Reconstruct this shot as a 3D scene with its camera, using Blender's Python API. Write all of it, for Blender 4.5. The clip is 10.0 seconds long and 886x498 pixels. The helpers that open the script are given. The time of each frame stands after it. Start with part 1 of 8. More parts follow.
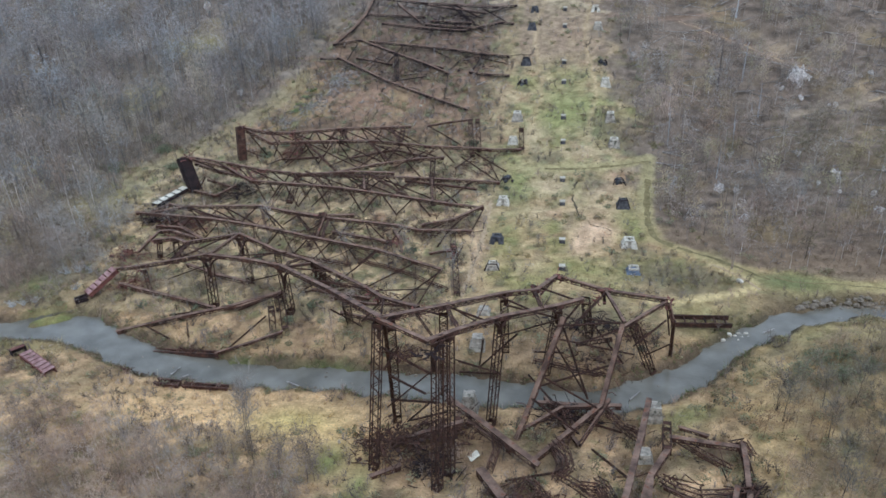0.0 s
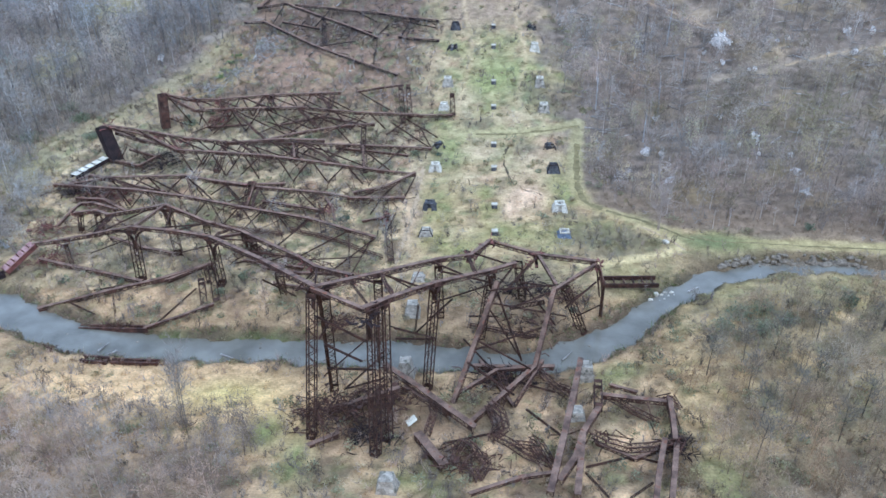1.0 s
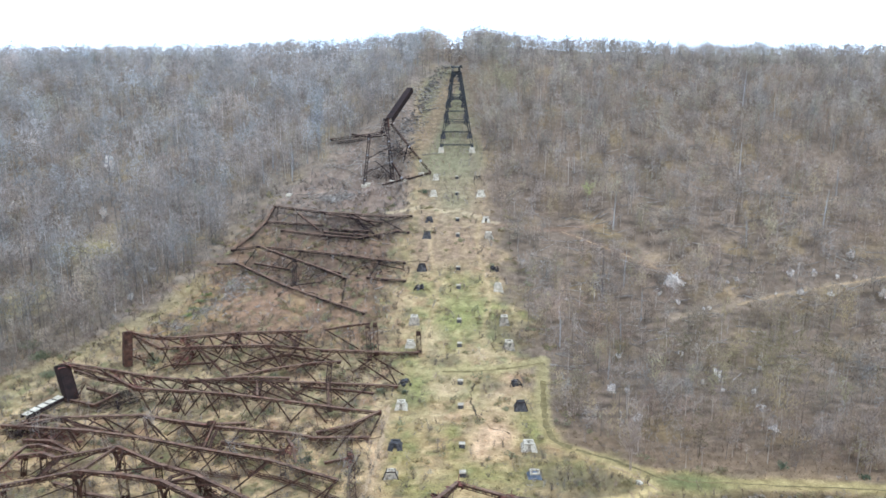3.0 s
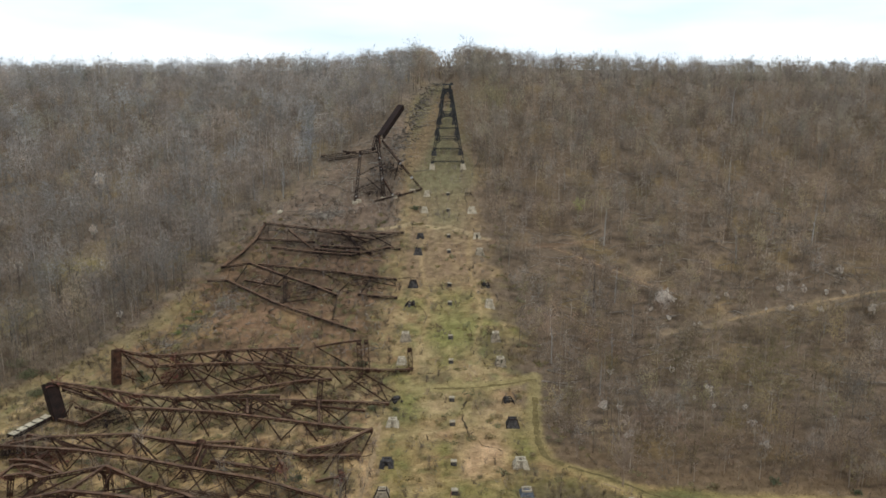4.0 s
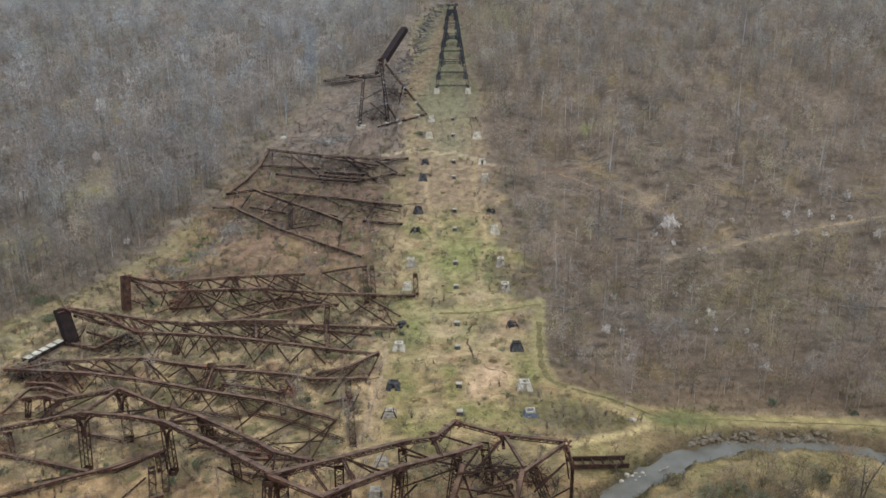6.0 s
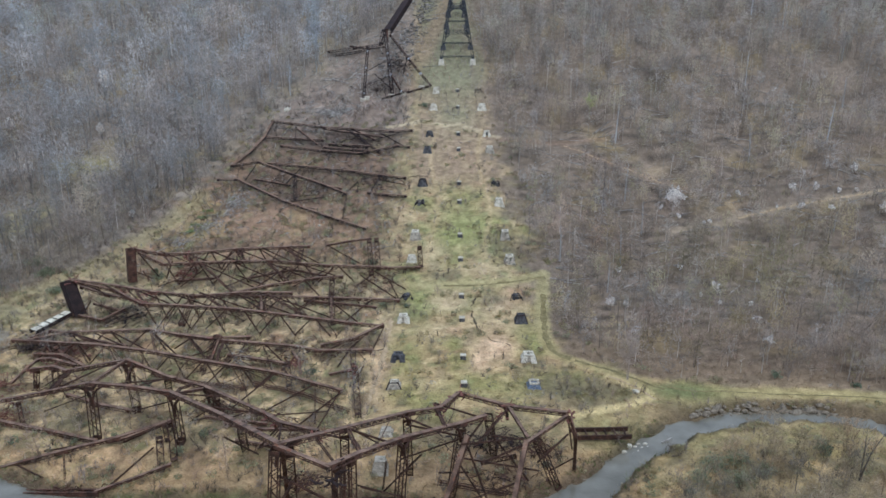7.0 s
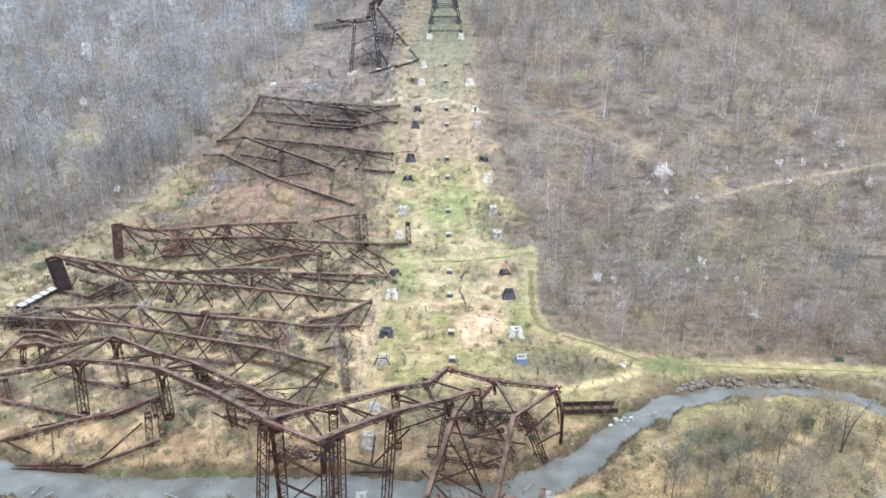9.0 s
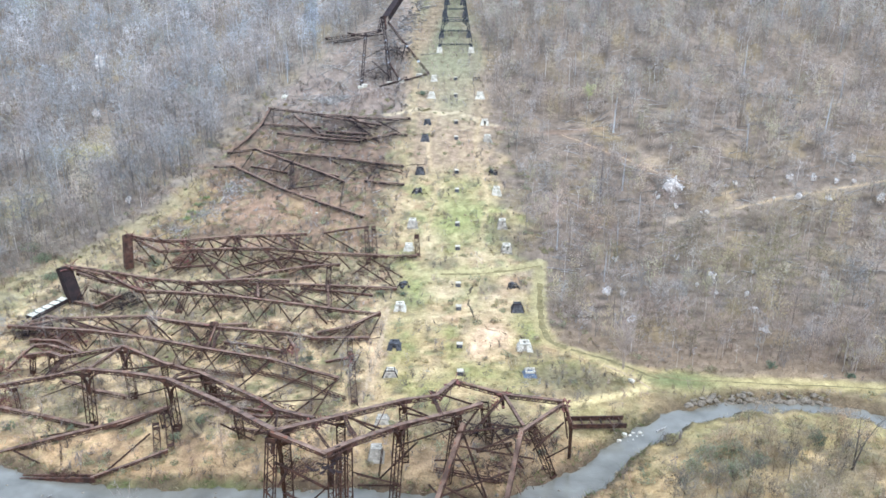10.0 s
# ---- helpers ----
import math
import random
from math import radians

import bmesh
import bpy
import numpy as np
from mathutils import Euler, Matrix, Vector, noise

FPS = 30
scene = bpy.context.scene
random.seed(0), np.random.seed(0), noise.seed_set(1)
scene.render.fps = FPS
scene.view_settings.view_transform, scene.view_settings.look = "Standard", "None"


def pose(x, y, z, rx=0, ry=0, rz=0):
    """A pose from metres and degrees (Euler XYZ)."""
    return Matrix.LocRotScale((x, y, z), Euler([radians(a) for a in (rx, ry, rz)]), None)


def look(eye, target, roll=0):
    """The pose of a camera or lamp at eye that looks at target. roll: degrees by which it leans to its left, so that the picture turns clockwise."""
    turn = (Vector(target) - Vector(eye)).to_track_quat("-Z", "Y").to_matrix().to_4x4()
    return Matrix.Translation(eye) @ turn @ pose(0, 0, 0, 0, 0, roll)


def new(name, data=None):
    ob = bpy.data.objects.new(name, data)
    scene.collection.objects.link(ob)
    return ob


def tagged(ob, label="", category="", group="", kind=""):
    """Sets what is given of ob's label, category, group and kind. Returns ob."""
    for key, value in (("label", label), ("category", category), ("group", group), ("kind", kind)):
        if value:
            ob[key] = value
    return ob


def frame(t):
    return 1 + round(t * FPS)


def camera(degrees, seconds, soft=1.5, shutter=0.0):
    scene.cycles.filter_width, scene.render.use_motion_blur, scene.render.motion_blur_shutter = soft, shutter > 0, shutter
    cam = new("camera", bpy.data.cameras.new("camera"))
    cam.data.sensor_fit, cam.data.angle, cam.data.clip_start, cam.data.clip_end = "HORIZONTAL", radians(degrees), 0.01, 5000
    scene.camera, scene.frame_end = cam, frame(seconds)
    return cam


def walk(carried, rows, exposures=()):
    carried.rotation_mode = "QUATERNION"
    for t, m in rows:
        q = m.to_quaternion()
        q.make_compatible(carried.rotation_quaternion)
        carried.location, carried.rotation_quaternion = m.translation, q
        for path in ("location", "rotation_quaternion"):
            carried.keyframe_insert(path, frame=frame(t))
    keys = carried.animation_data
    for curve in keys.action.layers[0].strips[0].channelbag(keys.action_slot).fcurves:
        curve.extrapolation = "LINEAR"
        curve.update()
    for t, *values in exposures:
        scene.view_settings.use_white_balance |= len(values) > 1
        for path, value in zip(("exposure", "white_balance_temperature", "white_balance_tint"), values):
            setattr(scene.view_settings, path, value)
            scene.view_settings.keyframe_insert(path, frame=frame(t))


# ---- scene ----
cam = camera(60.32, 10.0, soft=1.6)
walk(cam, [
    (0, pose(-2.8, 0, 90.5, 61.25, 2.38, 7.82)),
    (0.2, pose(-2.8, 0, 90.5, 61.09, 1.18, 4.48)),
    (0.4, pose(-2.8, 0, 90.5, 59.24, 0.38, 2.03)),
    (0.5, pose(-2.8, 0, 90.5, 58.51, 0.73, 1.93)),
    (0.7, pose(-2.8, 0, 90.5, 58.05, 0.47, 2.69)),
    (1, pose(-2.8, 0, 90.5, 58.61, 0.93, 2.89)),
    (1.2, pose(-2.8, 0, 90.5, 60.30, 0.35, 2.87)),
    (1.3, pose(-2.8, 0, 90.5, 61.25, -0.67, 3.48)),
    (1.5, pose(-2.8, 0, 90.5, 62.37, -1.48, 2.99)),
    (1.7, pose(-2.8, 0, 90.5, 64.32, -1.80, 1.90)),
    (2, pose(-2.8, 0, 90.5, 67.65, -0.81, 1.28)),
    (2.2, pose(-2.8, 0, 90.5, 68.42, -0.36, 1.36)),
    (2.5, pose(-2.8, 0, 90.5, 71.62, 0.02, 0.95)),
    (2.7, pose(-2.8, 0, 90.5, 73.43, -0.03, 0.72)),
    (3, pose(-2.8, 0, 90.5, 76.29, 0.09, 0.53)),
    (3.2, pose(-2.8, 0, 90.5, 77.66, 0.10, 0.07)),
    (3.6, pose(-2.8, 0, 90.5, 78.45, 0.12, -0.15)),
    (4.3, pose(-2.8, 0, 90.5, 76.44, 0.01, -0.10)),
    (4.5, pose(-2.8, 0, 90.5, 76.00, 0.00, 0.00)),
    (5, pose(-2.8, 0, 90.5, 75.56, -0.05, 0.39)),
    (5.5, pose(-2.8, 0, 90.5, 73.80, 0.28, 0.21)),
    (5.7, pose(-2.8, 0, 90.5, 73.00, 0.33, 0.10)),
    (6.8, pose(-2.8, 0, 90.5, 70.19, 0.36, 0.54)),
    (7, pose(-2.8, 0, 90.5, 69.91, 0.39, 0.51)),
    (7.5, pose(-2.8, 0, 90.5, 69.25, 0.33, 0.30)),
    (8, pose(-2.8, 0, 90.5, 68.93, 0.12, -0.44)),
    (8.5, pose(-2.8, 0, 90.5, 68.74, 0.03, -0.43)),
    (9, pose(-2.8, 0, 90.5, 68.09, 0.08, -0.33)),
    (9.5, pose(-2.8, 0, 90.5, 68.33, 0.02, -0.16)),
    (10, pose(-2.8, 0, 90.5, 69.05, -0.03, 0.43)),
], exposures=[(0, 0.26, 5250, 10), (0.5, 0.51, 5150, 10), (1, 0.75, 4720, 10), (1.5, 1.14, 4830, 10), (2, 1.16, 5090, 10), (2.5, 1.26, 5190, 10), (2.8, 0.97, 5410, 10), (3.2, 0.46, 5680, 10), (3.7, -0.16, 6550, 10), (4.3, -0.48, 7030, 10), (4.9, -0.60, 6980, 10), (5.5, 0.09, 6100, 10), (6.2, 0.14, 6020, 10), (7, 0.27, 5400, 10), (7.5, 0.29, 5350, 10), (8, 0.47, 5400, 10), (8.5, 1.21, 5350, 10), (9, 1.24, 5380, 10), (10, 1.27, 5280, 10)])

# ---- light: a bright overcast sky ----
world = bpy.data.worlds.new("world")
scene.world = world
world.use_nodes = True
wn, wl = world.node_tree.nodes, world.node_tree.links
wn.clear()
sky = wn.new("ShaderNodeTexSky")
sky.sky_type, sky.sun_disc = "NISHITA", False
sky.sun_elevation, sky.sun_rotation = radians(48), radians(200)
sky.air_density, sky.dust_density, sky.ozone_density = 1.0, 3.0, 1.5
cloud_at = wn.new("ShaderNodeTexCoord")
cloud_map = wn.new("ShaderNodeMapping")
cloud_map.inputs["Scale"].default_value = (1.2, 1.2, 6.0)
cloud = wn.new("ShaderNodeTexNoise")
cloud.inputs["Scale"].default_value, cloud.inputs["Detail"].default_value = 2.6, 6
cloud_ramp = wn.new("ShaderNodeValToRGB")
cloud_ramp.color_ramp.elements[0].position, cloud_ramp.color_ramp.elements[0].color = 0.3, (5.9, 7.4, 9.2, 1)
cloud_ramp.color_ramp.elements[1].position, cloud_ramp.color_ramp.elements[1].color = 0.7, (8.7, 9.8, 11.0, 1)
sky_mix = wn.new("ShaderNodeMixRGB")
sky_mix.inputs[0].default_value = 0.85
height = wn.new("ShaderNodeSeparateXYZ")
veil = wn.new("ShaderNodeMapRange")
veil.inputs["From Max"].default_value = 0.6
veil.inputs["To Min"].default_value, veil.inputs["To Max"].default_value = 1.95, 0.95
veil_mix = wn.new("ShaderNodeVectorMath")
veil_mix.operation = "SCALE"
back = wn.new("ShaderNodeBackground")
back.inputs["Strength"].default_value = 0.1
world_out = wn.new("ShaderNodeOutputWorld")
wl.new(cloud_at.outputs["Generated"], cloud_map.inputs["Vector"])
wl.new(cloud_map.outputs["Vector"], cloud.inputs["Vector"])
wl.new(cloud.outputs["Fac"], cloud_ramp.inputs["Fac"])
wl.new(sky.outputs["Color"], sky_mix.inputs[1])
wl.new(cloud_ramp.outputs["Color"], sky_mix.inputs[2])
wl.new(cloud_at.outputs["Generated"], height.inputs["Vector"])
wl.new(height.outputs["Z"], veil.inputs["Value"])
wl.new(sky_mix.outputs["Color"], veil_mix.inputs[0])
wl.new(veil.outputs["Result"], veil_mix.inputs["Scale"])
wl.new(veil_mix.outputs["Vector"], back.inputs["Color"])
wl.new(back.outputs["Background"], world_out.inputs["Surface"])

sun = bpy.data.lights.new("sun", "SUN")
sun.energy, sun.angle, sun.color = 1.2, radians(25), (1.0, 0.98, 0.95)
sun_ob = new("sun", sun)
sun_ob.matrix_basis = look((0, 0, 200), (-30, 60, 100))


# ---- materials ----
def node_material(name, dark, light, scale=2.0, detail=6, rough=0.9, bump=0.3, fine=9.0, metal=0.0, attribute=None, island=0.0, speck=None, speck_at=0.56, contrast=0.28, thin=0.0):
    """A surface that varies at two scales; a colour attribute may give its ground colour, and each island its own shade. thin: the share of light that passes round twigs, leaves and blades."""
    m = bpy.data.materials.new(name)
    m.use_nodes = True
    n, l = m.node_tree.nodes, m.node_tree.links
    bsdf = n["Principled BSDF"]
    at = n.new("ShaderNodeNewGeometry")
    big, small = n.new("ShaderNodeTexNoise"), n.new("ShaderNodeTexNoise")
    big.inputs["Scale"].default_value, big.inputs["Detail"].default_value = scale, detail
    small.inputs["Scale"].default_value, small.inputs["Detail"].default_value = fine, 5
    for q in (big, small):
        l.new(at.outputs["Position"], q.inputs["Vector"])
    ramp = n.new("ShaderNodeValToRGB")
    ramp.color_ramp.elements[0].position, ramp.color_ramp.elements[0].color = 0.32, (*dark, 1)
    ramp.color_ramp.elements[1].position, ramp.color_ramp.elements[1].color = 0.68, (*light, 1)
    l.new(big.outputs["Fac"], ramp.inputs["Fac"])
    colour = ramp.outputs["Color"]
    if attribute:
        tone = n.new("ShaderNodeVertexColor")
        tone.layer_name = attribute
        mix = n.new("ShaderNodeMixRGB")
        mix.blend_type, mix.inputs[0].default_value = "MULTIPLY", 1.0
        l.new(colour, mix.inputs[1])
        l.new(tone.outputs["Color"], mix.inputs[2])
        colour = mix.outputs["Color"]
    grain = n.new("ShaderNodeMapRange")
    grain.inputs["From Min"].default_value, grain.inputs["From Max"].default_value = 0.3, 0.7
    grain.inputs["To Min"].default_value, grain.inputs["To Max"].default_value = 1 - contrast, 1 + contrast
    l.new(small.outputs["Fac"], grain.inputs["Value"])
    shade = n.new("ShaderNodeMixRGB")
    shade.blend_type, shade.inputs[0].default_value = "MULTIPLY", 1.0
    l.new(colour, shade.inputs[1])
    l.new(grain.outputs["Result"], shade.inputs[2])
    colour = shade.outputs["Color"]
    if island:
        vary = n.new("ShaderNodeMapRange")
        vary.inputs["To Min"].default_value, vary.inputs["To Max"].default_value = 1 - island, 1 + island
        l.new(at.outputs["Random Per Island"], vary.inputs["Value"])
        shade2 = n.new("ShaderNodeMixRGB")
        shade2.blend_type, shade2.inputs[0].default_value = "MULTIPLY", 1.0
        l.new(colour, shade2.inputs[1])
        l.new(vary.outputs["Result"], shade2.inputs[2])
        colour = shade2.outputs["Color"]
    if speck:
        spot = n.new("ShaderNodeTexNoise")
        spot.inputs["Scale"].default_value, spot.inputs["Detail"].default_value = 1.1, 8
        l.new(at.outputs["Position"], spot.inputs["Vector"])
        step = n.new("ShaderNodeMapRange")
        step.inputs["From Min"].default_value, step.inputs["From Max"].default_value = speck_at, speck_at + 0.1
        l.new(spot.outputs["Fac"], step.inputs["Value"])
        patch = n.new("ShaderNodeMixRGB")
        l.new(step.outputs["Result"], patch.inputs[0])
        l.new(colour, patch.inputs[1])
        patch.inputs[2].default_value = (*speck, 1)
        colour = patch.outputs["Color"]
    l.new(colour, bsdf.inputs["Base Color"])
    bsdf.inputs["Roughness"].default_value, bsdf.inputs["Metallic"].default_value = rough, metal
    bsdf.inputs["Specular IOR Level"].default_value = 0.2 if rough > 0.74 else 0.5
    if thin:
        pass_on, both = n.new("ShaderNodeBsdfTranslucent"), n.new("ShaderNodeMixShader")
        both.inputs[0].default_value = thin
        bsdf.inputs["Specular IOR Level"].default_value = 0.1
        l.new(colour, pass_on.inputs["Color"])
        l.new(bsdf.outputs["BSDF"], both.inputs[1])
        l.new(pass_on.outputs["BSDF"], both.inputs[2])
        l.new(both.outputs["Shader"], n["Material Output"].inputs["Surface"])
    if bump:
        b = n.new("ShaderNodeBump")
        b.inputs["Strength"].default_value, b.inputs["Distance"].default_value = bump, 0.2
        l.new(small.outputs["Fac"], b.inputs["Height"])
        l.new(b.outputs["Normal"], bsdf.inputs["Normal"])
    return m


SOIL = node_material("soil_and_grass", (0.72, 0.70, 0.66), (1.25, 1.25, 1.25), scale=0.45, detail=10, rough=0.95, bump=0.9, fine=2.6, attribute="tone", speck=(0.13, 0.1, 0.065), speck_at=0.63, contrast=0.24)
RUST = node_material("rusted_steel", (0.031, 0.0172, 0.0118), (0.118, 0.054, 0.033), scale=0.9, rough=0.8, bump=0.25, fine=6, speck=(0.135, 0.082, 0.056))
RUST_DEEP = node_material("deep_brown_rusted_steel", (0.023, 0.013, 0.009), (0.085, 0.040, 0.024), scale=0.9, rough=0.85, bump=0.25, fine=6, speck=(0.1, 0.05, 0.03), speck_at=0.6)
# worn top plates, with the sky light on upward faces painted in as paleness
RUST_WORN_LIT = node_material("worn_sky_lit_rusted_plate", (0.074, 0.043, 0.029), (0.26, 0.16, 0.105), scale=0.55, rough=0.9, bump=0.2, fine=6, speck=(0.17, 0.068, 0.036), speck_at=0.58)
RUST_DARK = node_material("dark_rusted_plate", (0.016, 0.012, 0.011), (0.042, 0.024, 0.02), scale=0.6, rough=0.88, bump=0.2, fine=5)
RUST_RED = node_material("red_rusted_plate", (0.10, 0.04, 0.03), (0.22, 0.085, 0.06), scale=0.7, rough=0.75, bump=0.2, fine=5)
BLACK_STEEL = node_material("black_painted_steel", (0.010, 0.011, 0.012), (0.028, 0.028, 0.029), scale=0.5, rough=0.6, bump=0.1, fine=4)
STONE = node_material("weathered_stone", (0.19, 0.155, 0.112), (0.45, 0.38, 0.285), scale=1.2, rough=0.9, bump=0.5, fine=5, speck=(0.1, 0.09, 0.06), speck_at=0.57)
STONE_PALE = node_material("pale_limewashed_stone", (0.36, 0.305, 0.225), (0.63, 0.55, 0.415), scale=0.9, rough=0.9, bump=0.3, fine=5, speck=(0.2, 0.17, 0.13), speck_at=0.62)
# dark stone; pier faces and hollows in shadow are painted with it
STONE_BLACK = node_material("dark_stone", (0.03, 0.028, 0.028), (0.11, 0.10, 0.095), scale=1.0, rough=0.9, bump=0.4, fine=5)
ROCK = node_material("river_rock", (0.075, 0.058, 0.04), (0.215, 0.168, 0.115), scale=1.3, rough=0.9, bump=0.5, fine=4, island=0.3)
WHITE = node_material("white_painted_sheet", (0.46, 0.39, 0.27), (0.74, 0.65, 0.48), scale=0.8, rough=0.6, bump=0.05)
BLUE = node_material("blue_grey_sheet", (0.07, 0.085, 0.11), (0.145, 0.165, 0.20), scale=0.8, rough=0.6, bump=0.1)
BARK = node_material("bare_bark_and_twigs", (0.75, 0.75, 0.75), (1.25, 1.25, 1.25), scale=0.08, rough=0.95, bump=0, fine=1.2, attribute="tone", island=0.06, contrast=0.12, thin=0.38)
BLOSSOM = node_material("white_blossom", (0.78, 0.70, 0.62), (0.92, 0.86, 0.78), scale=0.6, rough=0.9, bump=0, island=0.25, thin=0.4)
PALE_STEEL = node_material("bleached_joint_plate", (0.34, 0.33, 0.33), (0.6, 0.59, 0.58), scale=1.5, rough=0.7, bump=0.1)
GRASS = node_material("grass_blades", (0.8, 0.8, 0.8), (1.2, 1.2, 1.2), scale=0.2, rough=0.95, bump=0, fine=1.0, attribute="tone", island=0.2, thin=0.4)
LOGWOOD = node_material("bleached_dead_wood", (0.16, 0.13, 0.105), (0.42, 0.37, 0.31), scale=0.7, rough=0.95, bump=0.3, fine=4, island=0.35)
NEEDLE = node_material("green_leaf", (0.12, 0.145, 0.09), (0.215, 0.24, 0.15), scale=0.6, rough=0.9, bump=0, island=0.3, thin=0.4)


def water_material():
    m = bpy.data.materials.new("creek_water")
    m.use_nodes = True
    n, l = m.node_tree.nodes, m.node_tree.links
    bsdf = n["Principled BSDF"]
    at = n.new("ShaderNodeNewGeometry")
    stretch = n.new("ShaderNodeMapping")
    stretch.inputs["Scale"].default_value = (0.5, 1.0, 1.0)
    ripple, depth = n.new("ShaderNodeTexNoise"), n.new("ShaderNodeTexNoise")
    ripple.inputs["Scale"].default_value, ripple.inputs["Detail"].default_value = 1.8, 5
    depth.inputs["Scale"].default_value, depth.inputs["Detail"].default_value = 0.16, 5
    ramp = n.new("ShaderNodeValToRGB")
    ramp.color_ramp.elements[0].position, ramp.color_ramp.elements[0].color = 0.35, (0.122, 0.105, 0.076, 1)
    ramp.color_ramp.elements[1].position, ramp.color_ramp.elements[1].color = 0.7, (0.215, 0.188, 0.142, 1)
    b = n.new("ShaderNodeBump")
    b.inputs["Strength"].default_value, b.inputs["Distance"].default_value = 0.35, 0.12
    l.new(at.outputs["Position"], stretch.inputs["Vector"])
    l.new(stretch.outputs["Vector"], ripple.inputs["Vector"])
    l.new(at.outputs["Position"], depth.inputs["Vector"])
    l.new(depth.outputs["Fac"], ramp.inputs["Fac"])
    l.new(ramp.outputs["Color"], bsdf.inputs["Base Color"])
    l.new(ripple.outputs["Fac"], b.inputs["Height"])
    l.new(b.outputs["Normal"], bsdf.inputs["Normal"])
    bsdf.inputs["Roughness"].default_value, bsdf.inputs["IOR"].default_value = 0.16, 1.33
    return m


WATER = water_material()


# ---- the ground ----
# plan of the valley: the bridge axis runs along +y at x = 0, the water stands at z = 0
CREEK = [(-400, 150, 4), (-200, 128, 4), (-140, 121, 3.5), (-119, 120.8, 2.6), (-107, 122.9, 5.0), (-101, 122.2, 4.6), (-93, 118, 3.5), (-80, 112.8, 4.0), (-60, 110, 3.2),
         (-40, 110.7, 3.2), (-28, 110.1, 3.3), (-17, 109.6, 4.0), (-3, 108.6, 2.7), (8, 108.0, 2.7), (17, 112.6, 3.5), (25, 118.6, 2.9), (35, 129.4, 2.6),
         (47, 137.4, 2.4), (58, 141.1, 1.9), (68, 141.7, 1.8), (77, 141.2, 1.8), (85, 138.6, 1.9), (91, 132, 2.2), (98, 115, 2.6), (112, 90, 3), (140, 70, 3), (400, 40, 4)]
PROFILE_Y = [-3000, -400, -160, -60, 0, 40, 60, 72, 82, 92, 104, 121, 151, 163, 181, 193, 212, 224, 242, 254, 272, 284, 303, 314, 333, 352, 400, 436, 470, 560, 700, 1200, 4000]
PROFILE_Z = [96, 94, 88, 60, 34, 17, 10.5, 7.6, 5.2, 4.0, 3.0, 2.2, 2.2, 2.9, 4.0, 5.6, 9.4, 12.9, 18.0, 21.4, 28.8, 32.2, 39.2, 43.6, 53.2, 61, 80, 89.5, 93.5, 99.5, 103, 98, 80]


def creek_distance(x, y):
    """Distance to the creek's middle line and its half width there."""
    best, half = np.full(np.shape(x), 1e9), np.full(np.shape(x), 3.0)
    for (ax, ay, aw), (bx, by, bw) in zip(CREEK, CREEK[1:]):
        dx, dy = bx - ax, by - ay
        k = np.clip(((x - ax) * dx + (y - ay) * dy) / (dx * dx + dy * dy), 0, 1)
        d = np.hypot(x - ax - k * dx, y - ay - k * dy)
        half = np.where(d < best, aw + k * (bw - aw), half)
        best = np.minimum(best, d)
    return best, half


def waves(x, y, size, seed):
    """Smooth pseudo-random relief between about -1 and 1."""
    r = np.random.RandomState(seed)
    v = 0 * x
    for i in range(7):
        a, k, p = r.uniform(0, 2 * np.pi), r.uniform(0.6, 1.7) * 2 * np.pi / size, r.uniform(0, 2 * np.pi)
        v = v + np.sin(k * (x * np.cos(a) + y * np.sin(a)) + p + 1.3 * np.sin(k * 0.7 * (y * np.cos(a) - x * np.sin(a)) + 2 * p))
    return v / 3.2


def ground(x, y):
    x, y = np.asarray(x, float), np.asarray(y, float)
    bend = np.interp(x, [-140, -100, -60, 10, 30, 60, 90, 160], [6, 6, 0, 0, 12, 26, 20, 10])
    ye = y - bend * np.interp(y, [60, 120, 160, 300], [0, 1, 1, 0])
    z = np.interp(ye, PROFILE_Y, PROFILE_Z)
    side = np.clip((np.abs(x) - 18) / 30, 0, 1)
    hill = np.clip((y - 150) / 120, 0, 1) + np.clip((90 - y) / 60, 0, 1)
    z = z + side * hill * (1.6 * waves(x, y, 70, 3) + 0.5 * waves(x, y, 22, 4)) + 0.12 * waves(x, y, 6, 5) + 0.05 * waves(x, y, 2.3, 6)
    z = z - 6.3 * np.clip((np.abs(x) - 40) / 140, 0, 1) * np.clip((y - 420) / 60, 0, 1)
    cutting = np.exp(-(x / 7.0) ** 2) * np.clip((y - 425) / 20, 0, 1) * np.clip((620 - y) / 60, 0, 1)
    z = z + cutting * (np.minimum(z, 89.0) - z)
    d, w = creek_distance(x, y)
    w = w + 0.7 * waves(x, y, 9, 8) + 0.35 * waves(x, y, 3.2, 9)
    bank = np.clip((d - w) / 1.6, 0, 1)
    low = np.clip((d - w) / 14, 0, 1)
    z = np.where(d < w + 14, np.minimum(z, 0.9 + (z - 0.9) * low + 0.25), z)
    z = np.where(bank < 1, -0.7 + (z + 0.7) * bank ** 0.7, z)
    u, v = 0.88 * (x + 110.6) + 0.47 * (y - 125.4), 0.88 * (y - 125.4) - 0.47 * (x + 110.6)
    z = np.where(np.abs(v - 2.6) < 0.7, np.where(np.abs(u) < 8, np.minimum(z, -0.3), z), z)
    islet = np.clip(1.7 * np.exp(-((u / 4.6) ** 4 + (v / 1.5) ** 4)), 0, 1.05) + 0.8 * np.exp(-(((x + 86) / 3) ** 2 + ((y - 109) / 1.1) ** 2))
    return np.maximum(z, -0.9 + 1.35 * islet)


def blend(a, b, k):
    return a + (b - a) * k[..., None]


